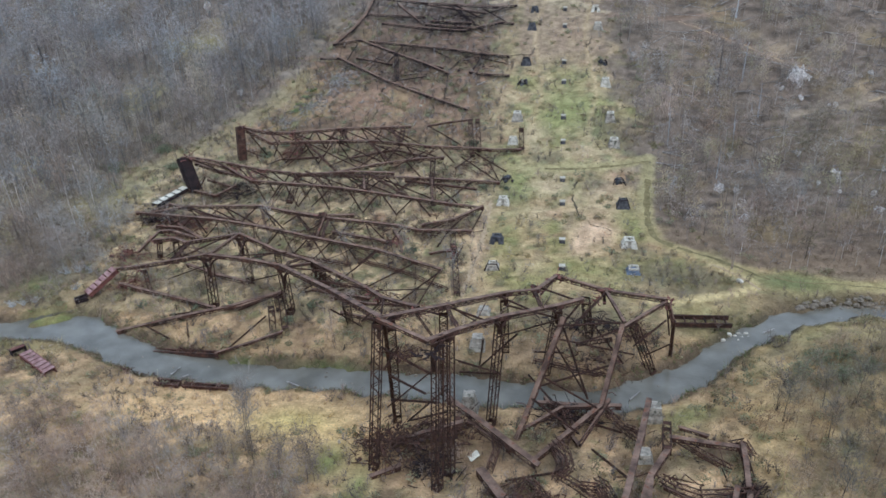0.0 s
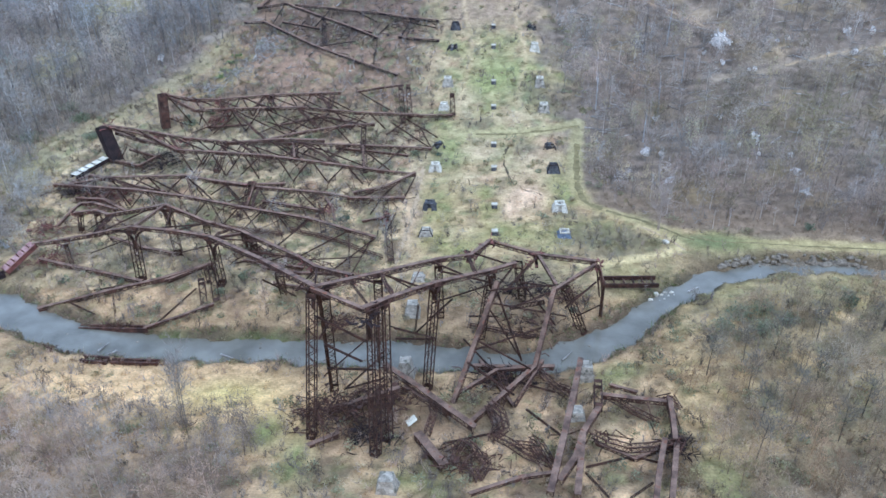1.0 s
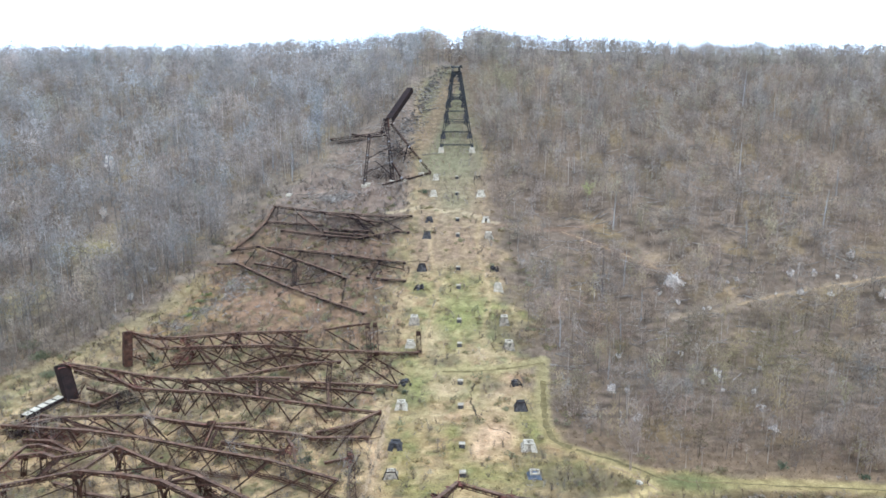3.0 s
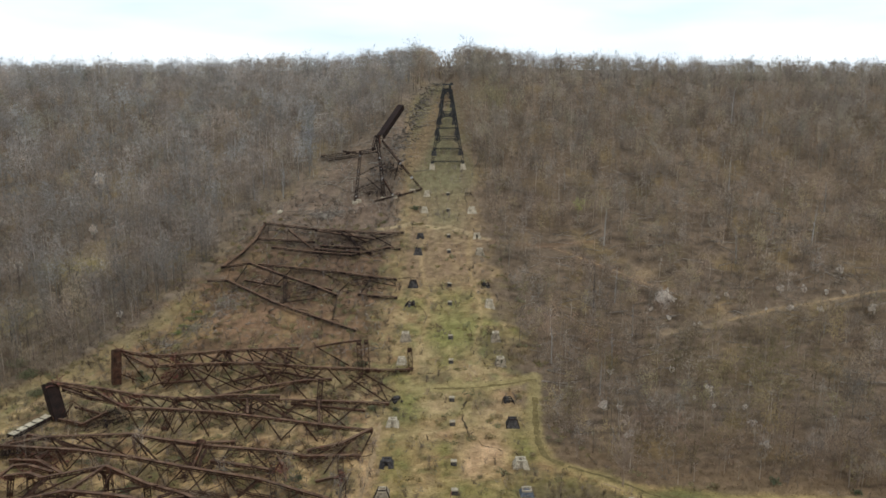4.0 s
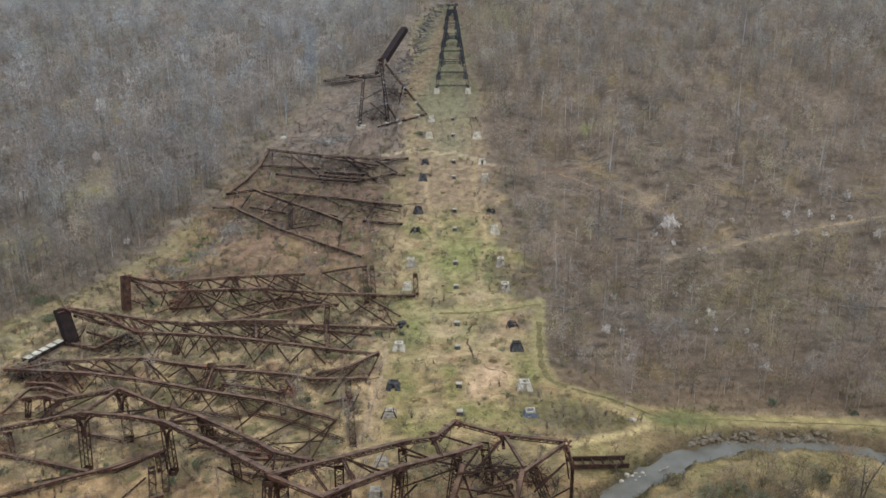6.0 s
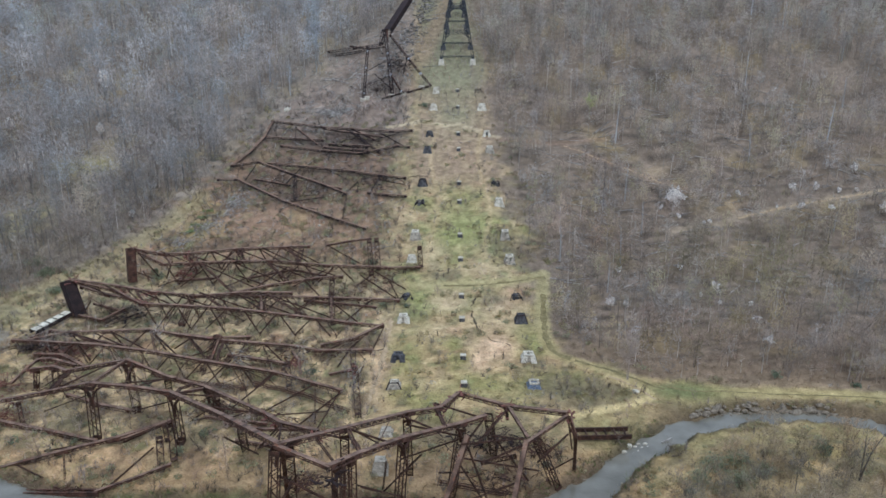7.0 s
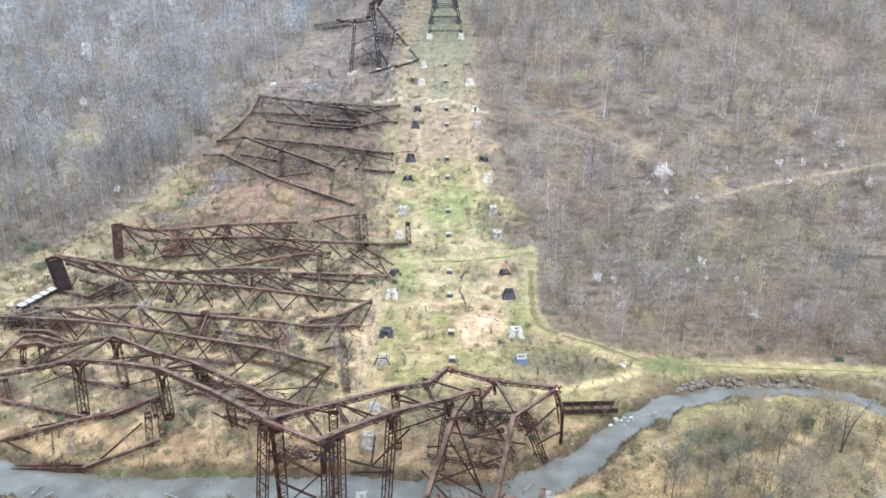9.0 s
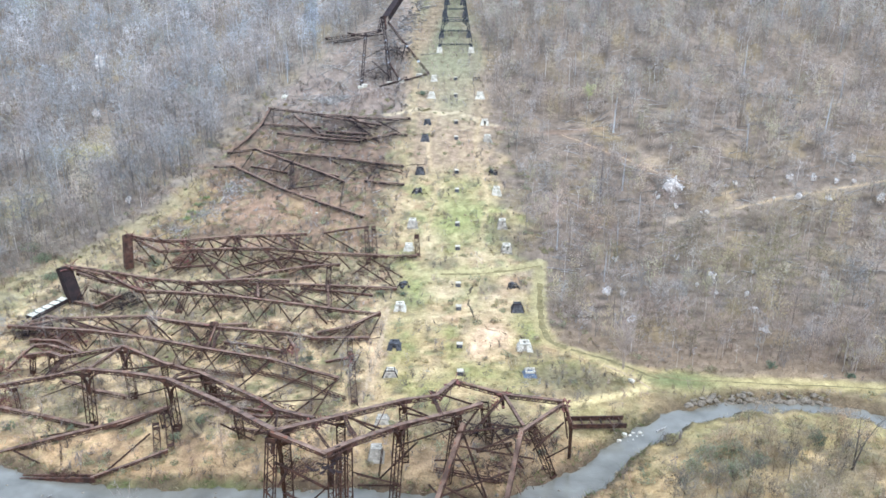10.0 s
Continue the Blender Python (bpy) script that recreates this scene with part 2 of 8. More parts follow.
def near_line(x, y, line):
    """Distance to a bent line in the plan."""
    best = np.full(np.shape(x), 1e9)
    for (ax, ay), (bx, by) in zip(line, line[1:]):
        dx, dy = bx - ax, by - ay
        k = np.clip(((x - ax) * dx + (y - ay) * dy) / (dx * dx + dy * dy), 0, 1)
        best = np.minimum(best, np.hypot(x - ax - k * dx, y - ay - k * dy))
    return best


TRACK = [(-11, 199.3), (-0.5, 198.6), (10.4, 200.2), (19, 203.6), (24, 206.5), (22.6, 196), (21.4, 185), (20.7, 174.5), (21.6, 166.3), (26.6, 162.6), (35.4, 157.5), (41.6, 151.7), (45.5, 148.7), (56.2, 149.3), (79, 148.5), (95, 146), (150, 140)]
LOOP = [(33.7, 155.3), (36.6, 152.6), (39.6, 149.3), (41.3, 147.2), (38.7, 145.1), (34.9, 143.2), (30.0, 141.6), (24.1, 139.9), (18.3, 139.3)]
HILL_TRAIL = [(67, 230.8), (81.8, 235.2), (91.4, 239.3), (101.2, 241), (112.6, 244.1), (123.9, 246.5), (136, 248.4), (150, 250.6), (260, 275)]
VERGE = [(-124, 194), (-112, 205), (-104, 214), (-100, 224), (-93, 234), (-88, 246)]
CROSSWAY = [(-27, 289), (-14.6, 293.5), (-6, 290.5), (0.6, 291.3), (7.6, 286), (15, 282)]
UPPER_TRAIL = [(14, 281), (32.6, 279.5), (41.4, 281.9), (54, 282)]
SIDE_TRAIL = [(39, 279), (47, 272), (58, 268), (68, 262.5), (78, 253)]
EDGE_LEFT_Y = [60, 118, 140, 170, 196, 205, 211, 219, 227, 236, 247, 264, 292, 327, 350, 395, 430, 450]
EDGE_LEFT_X = [-150, -124, -114, -122, -127, -119, -113, -108, -104, -98, -95, -88, -79, -58, -42, -21, -9, -5]
EDGE_RIGHT_Y = [60, 120, 149, 151.5, 155, 160, 166, 174, 185, 204, 225, 257, 284, 311, 338, 400, 450]
EDGE_RIGHT_X = [60, 95, 95, 66, 46, 37, 29, 25, 24.5, 25, 23, 18.5, 15.5, 13, 11.5, 8, 5]


def clearing(x, y):
    """How far inside the cleared strip a place lies, in metres; negative in the woods."""
    return np.minimum(x - np.interp(y, EDGE_LEFT_Y, EDGE_LEFT_X), np.interp(y, EDGE_RIGHT_Y, EDGE_RIGHT_X) - x)


def spot(x, y, cx, cy, rx, ry):
    return np.exp(-(((x - cx) / rx) ** 2 + ((y - cy) / ry) ** 2))


def ground_tone(x, y):
    """The colour of the soil, litter and grass at a place in the plan, with some haze and shade painted in."""
    litter, straw, green = np.array([0.165, 0.138, 0.106]), np.array([0.39, 0.295, 0.165]), np.array([0.235, 0.225, 0.088])
    earth, pale, moss = np.array([0.25, 0.16, 0.105]), np.array([0.45, 0.36, 0.25]), np.array([0.09, 0.14, 0.045])
    one = np.ones(np.shape(x))
    c = blend(litter, np.array([0.205, 0.17, 0.132]), np.clip(0.5 + 0.6 * waves(x, y, 26, 21) + 0.4 * waves(x, y, 7, 22), 0, 1))
    c = blend(c, np.array([0.22, 0.18, 0.105]), np.clip(0.9 * waves(x, y, 34, 24) - 0.25 + 0.3 * waves(x, y, 9, 25), 0, 0.85))
    # far left litter lightened and cooled, haze put into its colour
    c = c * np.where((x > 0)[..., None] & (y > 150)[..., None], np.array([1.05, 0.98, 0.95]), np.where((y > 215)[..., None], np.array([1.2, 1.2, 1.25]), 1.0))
    # dark level streaks painted for fallen logs and the shadow beside them
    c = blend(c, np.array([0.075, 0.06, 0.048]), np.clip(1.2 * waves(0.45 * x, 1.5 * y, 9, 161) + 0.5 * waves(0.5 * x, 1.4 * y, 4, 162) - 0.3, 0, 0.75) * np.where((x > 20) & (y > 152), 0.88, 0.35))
    inside = np.clip((clearing(x, y) + 4.5 * waves(x, y, 15, 31) + 2 * waves(x, y, 5, 131)) / 8, 0, 1) * np.clip((455 - y) / 30, 0, 1)
    field = blend(straw, green, np.clip(0.36 + 0.55 * waves(x, y, 24, 32) + 0.16 * waves(x, y, 6, 33), 0, 1))
    field = blend(field, np.array([0.47, 0.365, 0.21]), np.clip(0.9 * waves(x, y, 14, 38) + 0.35 * waves(x, y, 4, 138) - 0.3, 0, 0.75))
    field = blend(field, np.array([0.16, 0.135, 0.083]), np.clip(1.1 * waves(x, y, 9, 39) + 0.5 * waves(x, y, 3, 139) - 0.3, 0, 0.75))
    brown = np.clip((-x - 16) / 10, 0, 1) * np.clip((y - 190) / 25, 0, 1)
    field = blend(field, blend(blend(earth, np.array([0.36, 0.27, 0.12]), np.clip(waves(x, y, 20, 143) - 0.2, 0, 0.8)), np.array([0.115, 0.078, 0.055]), np.clip(0.5 + 0.7 * waves(x, y, 14, 34) + 0.6 * waves(x, y, 4, 43), 0, 1)), brown * 0.9)
    wreck = np.maximum(np.clip((-x - 17) / 6, 0, 1) * (1 - brown), np.clip((126 - y) / 6, 0, 1))
    field = blend(field, blend(np.array([0.52, 0.40, 0.24]), np.array([0.15, 0.112, 0.074]), np.clip(0.33 + 1.1 * waves(x, y, 13, 35) + 0.5 * waves(x, y, 3.5, 36), 0, 1)), wreck * 0.9)
    field = blend(field, np.array([0.205, 0.185, 0.112]), wreck * np.clip(0.9 * waves(x, y, 19, 146) + 0.4 * waves(x, y, 6, 147) - 0.1, 0, 0.6))
    field = blend(field, np.array([0.185, 0.195, 0.092]), np.clip(1.0 * waves(x, y, 8, 151) + 0.6 * waves(x, y, 3.4, 152) - 0.45, 0, 0.7))
    field = blend(field, np.array([0.34, 0.215, 0.135]), np.clip(1.0 * waves(x, y, 12, 153) + 0.5 * waves(x, y, 4, 154) - 0.55, 0, 0.65) * np.clip((y - 150) / 20, 0, 1))
    field = field * (1 + 0.1 * waves(x, y, 4.5, 155) + 0.1 * waves(x, y, 2.4, 156))[..., None]
    for cx, cy, rx, ry in ((14, 194, 6, 6), (9, 171, 4, 6), (-8, 182, 4, 3), (2, 267, 8, 10)):
        field = blend(field, np.array([0.40, 0.255, 0.16]), 0.5 * spot(x, y, cx, cy, rx, ry))
    for cx, cy, rx, ry in ((-8.2, 216, 4, 7), (10.3, 184, 7, 8), (4.8, 208, 8, 3), (-4, 191, 5, 6), (-7, 152, 4, 4), (-8, 176, 6, 4), (2, 232, 5, 5)):
        field = blend(field, np.array([0.50, 0.385, 0.235]), 0.75 * spot(x, y, cx, cy, rx, ry))
    for cx, cy, rx, ry in ((21, 150, 8, 6), (31, 149, 9, 5), (28, 143, 8, 2), (8, 222, 5, 5), (16, 218, 6, 6), (19.5, 210, 4, 4), (-4.6, 203.5, 3, 2), (9, 192, 3, 3), (17, 161, 4, 3), (-14, 185, 4, 4)):
        field = blend(field, np.array([0.15, 0.13, 0.083]), 0.85 * spot(x, y, cx, cy, rx, ry))
    upper = np.clip((y - 248) / 12, 0, 1) * np.clip((18 - np.abs(x)) / 4, 0, 1)
    field = blend(field, blend(blend(np.array([0.27, 0.195, 0.135]), np.array([0.19, 0.14, 0.10]), np.clip((y - 300) / 30, 0, 1)), blend(np.array([0.345, 0.26, 0.165]), np.array([0.26, 0.195, 0.125]), np.clip((y - 300) / 30, 0, 1)), np.clip(0.35 + 0.6 * waves(x, y, 11, 37) + 0.3 * waves(x, y, 4, 137), 0, 1)), upper * 0.85)
    field = blend(field, np.array([0.215, 0.205, 0.125]), np.clip(0.8 * spot(x, y, -1, 300, 9, 12) + 0.9 * np.clip((y - 308) / 12, 0, 1), 0, 0.9) * upper)
    high = np.clip((y - 268) / 25, 0, 1) * np.clip((-x - 16) / 6, 0, 1)
    field = blend(field, blend(np.array([0.27, 0.215, 0.175]), np.array([0.16, 0.13, 0.11]), np.clip(0.5 + 0.7 * waves(x, y, 13, 144), 0, 1)), 0.85 * high)
    c = blend(c, field, inside)
    c = blend(c, np.array([0.235, 0.25, 0.09]), np.clip(0.85 * spot(x, y, 1, 228, 10, 13) + 0.5 * spot(x, y, 4, 151, 12, 5) + 0.6 * spot(x, y, -12, 190, 5, 12) + 0.5 * spot(x, y, -13, 165, 4, 8) + 0.5 * spot(x, y, 17, 176, 3, 10), 0, 0.9))
    c = blend(c, np.array([0.66, 0.50, 0.27]), np.clip(1.5 * spot(x, y, -56, 98.5, 25, 8) + 0.9 * spot(x, y, -33, 89, 8, 8), 0, 0.92))
    c = blend(c, np.array([0.44, 0.40, 0.15]), 0.8 * spot(x, y, -45, 95, 8, 5))
    c = blend(c, np.array([0.58, 0.43, 0.29]), np.clip(1.3 * spot(x, y, 7.5, 168, 4.6, 6) + 0.9 * spot(x, y, 3.5, 161, 2, 4), 0, 0.9) + 0.75 * spot(x, y, -19.8, 158, 2.0, 16))
    c = blend(c, np.array([0.36, 0.32, 0.14]), 0.8 * np.clip(spot(x, y, -131, 263, 10, 6) + spot(x, y, -141, 234, 9, 8) + 0.8 * spot(x, y, -84, 230, 5, 5) + 0.7 * spot(x, y, -125, 180, 10, 12), 0, 1))
    c = blend(c, np.array([0.32, 0.265, 0.14]), 0.65 * np.clip(1.3 - np.abs(near_line(x, y, VERGE)) / 4.5, 0, 1))
    c = blend(c, earth * 1.25, 0.6 * spot(x, y, -60, 232, 16, 10))
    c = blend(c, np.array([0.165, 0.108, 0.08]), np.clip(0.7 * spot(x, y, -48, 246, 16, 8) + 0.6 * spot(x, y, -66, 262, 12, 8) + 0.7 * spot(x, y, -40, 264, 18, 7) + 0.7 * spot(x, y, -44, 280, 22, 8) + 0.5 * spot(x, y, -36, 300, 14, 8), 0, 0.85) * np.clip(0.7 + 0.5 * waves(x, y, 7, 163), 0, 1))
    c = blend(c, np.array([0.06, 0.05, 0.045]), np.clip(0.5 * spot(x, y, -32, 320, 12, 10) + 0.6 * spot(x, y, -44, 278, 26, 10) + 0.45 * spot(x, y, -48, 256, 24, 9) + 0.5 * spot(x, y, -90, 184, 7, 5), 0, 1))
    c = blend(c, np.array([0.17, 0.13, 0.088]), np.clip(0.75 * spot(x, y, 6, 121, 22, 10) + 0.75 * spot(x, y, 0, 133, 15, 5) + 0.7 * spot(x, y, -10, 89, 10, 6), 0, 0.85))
    d, w = creek_distance(x, y)
    shore = 0.8 * np.clip(1 - (d - w - 3) / 11, 0, 1) * np.clip((150 - x) / 40, 0, 1)
    c = blend(c, blend(np.array([0.40, 0.305, 0.175]), np.array([0.165, 0.13, 0.075]), np.clip(0.45 + 0.8 * waves(x, y, 16, 41) + 0.25 * waves(x, y, 5, 42), 0, 1)), shore * 0.8)
    bank = np.clip(1.6 - (d - w) / 1.6 + 0.4 * waves(x, y, 4, 145), 0, 1)
    # dark waterline band: the shade of an undercut bank painted on the soil
    c = blend(c, np.array([0.075, 0.062, 0.045]), bank * 0.9)
    c = blend(c, np.array([0.125, 0.095, 0.06]), 0.8 * np.clip(1.5 - (d - w) / 4, 0, 1) * np.clip((x - 40) / 6, 0, 1) * np.clip((y - 138) / 2, 0, 1))
    c = blend(c, blend(np.array([0.155, 0.185, 0.07]), np.array([0.22, 0.215, 0.09]), np.clip(0.4 + waves(x, y, 4, 159), 0, 1)), np.clip(1.8 * spot(x, y, -110.6, 125.4, 4.6, 2.4) + 0.8 * spot(x, y, -119.5, 136, 5, 5) + 0.5 * spot(x, y, -108, 114, 9, 2.5), 0, 0.95) * np.clip(1.5 - 0.9 * np.exp(-((y - 123.2 - 0.5 * (x + 110.6)) / 0.5) ** 2), 0, 1))
    t = near_line(x, y, TRACK)
    c = blend(c, np.array([0.355, 0.305, 0.15]), 0.8 * np.clip(2.4 - t, 0, 1))
    c = blend(c, np.array([0.165, 0.165, 0.075]), 0.85 * np.clip(spot(x, y, 49.5, 149, 7, 2.6), 0, 1))
    c = blend(c, np.array([0.205, 0.155, 0.108]), 0.9 * np.clip(spot(x, y, 34, 167, 9, 4) + spot(x, y, 48, 160, 8, 4) + 0.8 * spot(x, y, 62, 157, 12, 3.5) + 0.8 * spot(x, y, 80, 155, 10, 3), 0, 1))
    c = blend(c, np.array([0.44, 0.36, 0.23]), 0.8 * np.clip(1.6 - near_line(x, y, CROSSWAY), 0, 1))
    c = blend(c, np.array([0.52, 0.43, 0.23]), 0.9 * np.clip(1.7 - near_line(x, y, LOOP), 0, 1))
    c = blend(c, pale * 0.75, 0.6 * np.clip(1.7 - near_line(x, y, HILL_TRAIL), 0, 1))
    c = blend(c, earth * 1.15, 0.38 * np.clip(2.0 - np.minimum(near_line(x, y, UPPER_TRAIL), near_line(x, y, SIDE_TRAIL)), 0, 1))
    c = blend(c, straw * 1.15, 0.6 * np.clip(1.2 - np.abs(np.abs(x - 1.5 * np.sin(y / 9)) - 8.5), 0, 1) * np.clip((y - 205) / 20, 0, 1) * np.clip((300 - y) / 20, 0, 1))
    c = blend(c, moss * 1.3, np.clip(0.3 * spot(x, y, 50, 148, 8, 4) + 0.8 * spot(x, y, -36, 85, 3.5, 5) + 0.6 * spot(x, y, 32, 74, 3, 9) + 0.6 * spot(x, y, 19, 101, 3, 3), 0, 1))
    c = blend(c, np.array([0.47, 0.33, 0.185]), np.clip(0.75 * spot(x, y, 38, 104, 16, 8) + 0.6 * spot(x, y, 34, 84, 5, 9), 0, 0.8) * np.clip(0.6 + 0.5 * waves(x, y, 7, 157), 0, 1))
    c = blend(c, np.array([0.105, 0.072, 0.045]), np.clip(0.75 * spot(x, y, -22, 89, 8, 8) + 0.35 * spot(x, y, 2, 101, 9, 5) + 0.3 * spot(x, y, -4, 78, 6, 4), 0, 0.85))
    c = blend(c, moss * 1.6, np.clip(0.6 * spot(x, y, -30, 78, 2.5, 7) + 0.5 * spot(x, y, 22, 104, 4, 3) + 0.5 * spot(x, y, -12, 74, 5, 3) + 0.5 * spot(x, y, -45, 113.8, 6, 1) + 0.5 * spot(x, y, -63, 113.8, 4, 0.9), 0, 0.8))
    c = blend(c, np.array([0.42, 0.32, 0.2]), np.clip(0.8 * spot(x, y, 91, 245.5, 2.2, 4) + 0.6 * spot(x, y, 69.6, 265, 4, 3), 0, 0.8))
    c = blend(c, earth * 1.25, 0.5 * np.clip(1.6 - np.abs(x + 13.5 - (y - 345) * 0.2) / 3.5, 0, 1) * np.clip((y - 325) / 12, 0, 1) * np.clip((425 - y) / 20, 0, 1))
    c = np.where((y < 128)[..., None], c * np.array([1.1, 0.97, 0.88]), c * blend(np.array([1.0, 1.0, 1.0]), np.array([1.035, 0.985, 0.91]), np.clip((190 - y) / 25, 0, 1)))
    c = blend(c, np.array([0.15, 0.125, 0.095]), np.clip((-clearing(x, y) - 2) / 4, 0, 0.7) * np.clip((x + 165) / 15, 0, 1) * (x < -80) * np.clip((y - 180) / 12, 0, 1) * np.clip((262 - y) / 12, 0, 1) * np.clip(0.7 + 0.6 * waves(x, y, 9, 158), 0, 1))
    c = c * blend(np.array([1.0, 1.0, 1.0]), np.array([0.94, 0.99, 0.90]), np.clip((x - 24) / 8, 0, 1) * np.clip((140 - y) / 6, 0, 1))
    c = blend(c, np.array([0.175, 0.155, 0.095]), np.clip(0.35 + 0.6 * waves(x, y, 11, 164) + np.clip((x - 40) / 20, 0, 0.5) * np.clip((100 - y) / 15, 0, 1), 0, 0.5) * np.clip((x - 32) / 8, 0, 1) * np.clip((132 - y) / 8, 0, 1))
    c = blend(c, np.array([0.14, 0.15, 0.065]), 0.75 * spot(x, y, 48, 149.8, 7, 2.4))
    near = np.clip((86 - y) / 14, 0, 1)
    c = blend(c, np.array([0.25, 0.19, 0.13]), near * 0.6 * np.clip((np.abs(x) - 30) / 12, 0, 1))
    c = c * one[..., None]
    grey = c.mean(-1, keepdims=True)
    return np.clip((grey + (c - grey) * 1.0) * np.array([1.02, 0.955, 0.875]), 0, 1)


def sheet_mesh(name, xs, ys, height, tone=None):
    gx, gy = np.meshgrid(xs, ys)
    gz = height(gx, gy)
    nx, ny = len(xs), len(ys)
    me = bpy.data.meshes.new(name)
    me.vertices.add(nx * ny)
    me.vertices.foreach_set("co", np.stack([gx, gy, gz], -1).astype(np.float32).ravel())
    i = (np.arange(ny - 1)[:, None] * nx + np.arange(nx - 1)[None, :]).ravel()
    quads = np.stack([i, i + 1, i + nx + 1, i + nx], 1).astype(np.int32)
    me.loops.add(quads.size)
    me.loops.foreach_set("vertex_index", quads.ravel())
    me.polygons.add(len(quads))
    me.polygons.foreach_set("loop_start", np.arange(0, quads.size, 4, dtype=np.int32))
    me.update(calc_edges=True)
    me.shade_smooth()
    if tone is not None:
        col = me.color_attributes.new("tone", "FLOAT_COLOR", "POINT")
        rgb = tone(gx, gy).reshape(-1, 3)
        col.data.foreach_set("color", np.concatenate([rgb, np.ones((len(rgb), 1))], 1).astype(np.float32).ravel())
    return me


def steps(lo, hi, fine, outer_lo, outer_hi, count):
    """Even steps in the middle that widen towards both ends."""
    mid = np.arange(lo, hi + fine / 2, fine)
    k = (np.arange(1, count + 1) / count) ** 2.6
    return np.concatenate([(lo + (outer_lo - lo) * k)[::-1], mid, hi + (outer_hi - hi) * k])


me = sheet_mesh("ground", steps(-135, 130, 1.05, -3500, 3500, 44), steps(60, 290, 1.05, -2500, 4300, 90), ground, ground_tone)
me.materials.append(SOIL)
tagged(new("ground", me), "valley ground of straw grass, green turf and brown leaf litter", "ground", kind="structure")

me = sheet_mesh("water", np.linspace(-400, 400, 60), np.linspace(35, 160, 30), lambda x, y: 0 * x - 0.05)
me.materials.append(WATER)
tagged(new("water", me), "shallow grey-brown creek with light ripples", "creek", kind="structure")


def ribbon(name, line, offset, width, material, label, lift=0.05, ragged=0.0):
    """A worn strip that follows the ground along a bent line."""
    pts = []
    for (ax, ay), (bx, by) in zip(line, line[1:]):
        n = max(2, int(math.hypot(bx - ax, by - ay) / 1.0))
        pts += [(ax + (bx - ax) * i / n, ay + (by - ay) * i / n) for i in range(n)]
    for i in range(3):
        pts = [pts[0]] + [((a[0] + 2 * b[0] + c[0]) / 4, (a[1] + 2 * b[1] + c[1]) / 4) for a, b, c in zip(pts, pts[1:], pts[2:])] + [pts[-1]]
    v, f, r = [], [], random.Random(len(pts))
    pts = [(p[0] + ragged * r.uniform(-1, 1), p[1] + ragged * r.uniform(-1, 1)) for p in pts]
    for i, p in enumerate(pts):
        a, b = pts[max(i - 1, 0)], pts[min(i + 1, len(pts) - 1)]
        d = Vector((b[0] - a[0], b[1] - a[1])).normalized()
        wide = width * (1 + 0.35 * math.sin(i * 0.9) * math.sin(i * 0.37)) * (1 if not ragged else r.uniform(0.15, 1.6))
        for e in (-1, 0, 1):
            q = (p[0] - d.y * (offset + e * wide / 2), p[1] + d.x * (offset + e * wide / 2))
            v.append((*q, float(ground(*q)) + lift))
        if i:
            k = 3 * i
            f += [(k - 3, k - 2, k + 1, k), (k - 2, k - 1, k + 2, k + 1)]
    me = bpy.data.meshes.new(name)
    me.from_pydata(v, [], f)
    me.materials.append(material)
    return tagged(new(name, me), label, "track", kind="structure")


MUD = node_material("damp_rut", (0.135, 0.105, 0.043), (0.25, 0.19, 0.082), scale=0.8, rough=0.95, bump=0.5, fine=3)
DUST = node_material("dry_path", (0.32, 0.215, 0.12), (0.48, 0.345, 0.195), scale=0.8, rough=0.95, bump=0.4, fine=3)
ribbon("track_rut", TRACK[5:10], 0.3, 1.5, MUD, "damp dark wheel rut through the grass")
ribbon("track_rut", TRACK[9:13], 0.3, 0.75, MUD, "narrow damp wheel rut beside the pale track")
ribbon("track_edge", [(33.6, 156), (36.4, 153.2), (39.4, 149.9), (41.6, 147), (42.6, 145.4)], -0.3, 0.6, DUST, "pale worn edge of the track")
ribbon("track_rut", [(45.5, 150.6), (50, 149), (58, 149.2), (67.5, 148.2), (83, 147.2), (95, 145.4)], 0.3, 0.4, MUD, "faint wheel rut beside the creek")
ribbon("track_rut", [(24, 205.5), (15, 201.8), (6, 199.3), (-6, 199.2)], 0.5, 0.7, MUD, "faint wheel rut across the grass")
WET = node_material("dark_channel_soil", (0.05, 0.037, 0.023), (0.13, 0.095, 0.055), scale=0.8, rough=0.95, bump=0.5, fine=3)
ribbon("crack", [(3.9, 193.2), (2.6, 189.7), (2.8, 182.5), (3.5, 179), (4.6, 174.8)], 0, 0.42, WET, "dark narrow washed-out channel in the grass", 0.04, 0.35)
ribbon("crack", [(6.6, 173.4), (7.6, 170.4), (10.1, 170.6), (12.9, 168.6)], 0, 0.32, WET, "dark narrow washed-out channel in bare soil", 0.04, 0.35)
ribbon("hill_path", HILL_TRAIL[2:], 0, 0.8, DUST, "pale dry trail across the slope")
ribbon("hill_path", SIDE_TRAIL, 0, 0.4, DUST, "narrow bare trail slanting down the slope")
ribbon("gully", [(-21.4, 138), (-20.4, 150), (-19.8, 157.6), (-19, 166), (-18.9, 175), (-18.5, 184)], 0, 1.0, DUST, "dry eroded gully of pale soil", 0.05, 0.3)


# ---- mesh helpers ----
def part(name, data, material, parent, label=""):
    """Links a mesh, in world coordinates, as one part under a thing."""
    ob = new(name, data)
    data.materials.append(material)
    ob.parent = parent
    ob.matrix_parent_inverse = parent.matrix_basis.inverted()
    return tagged(ob, label)


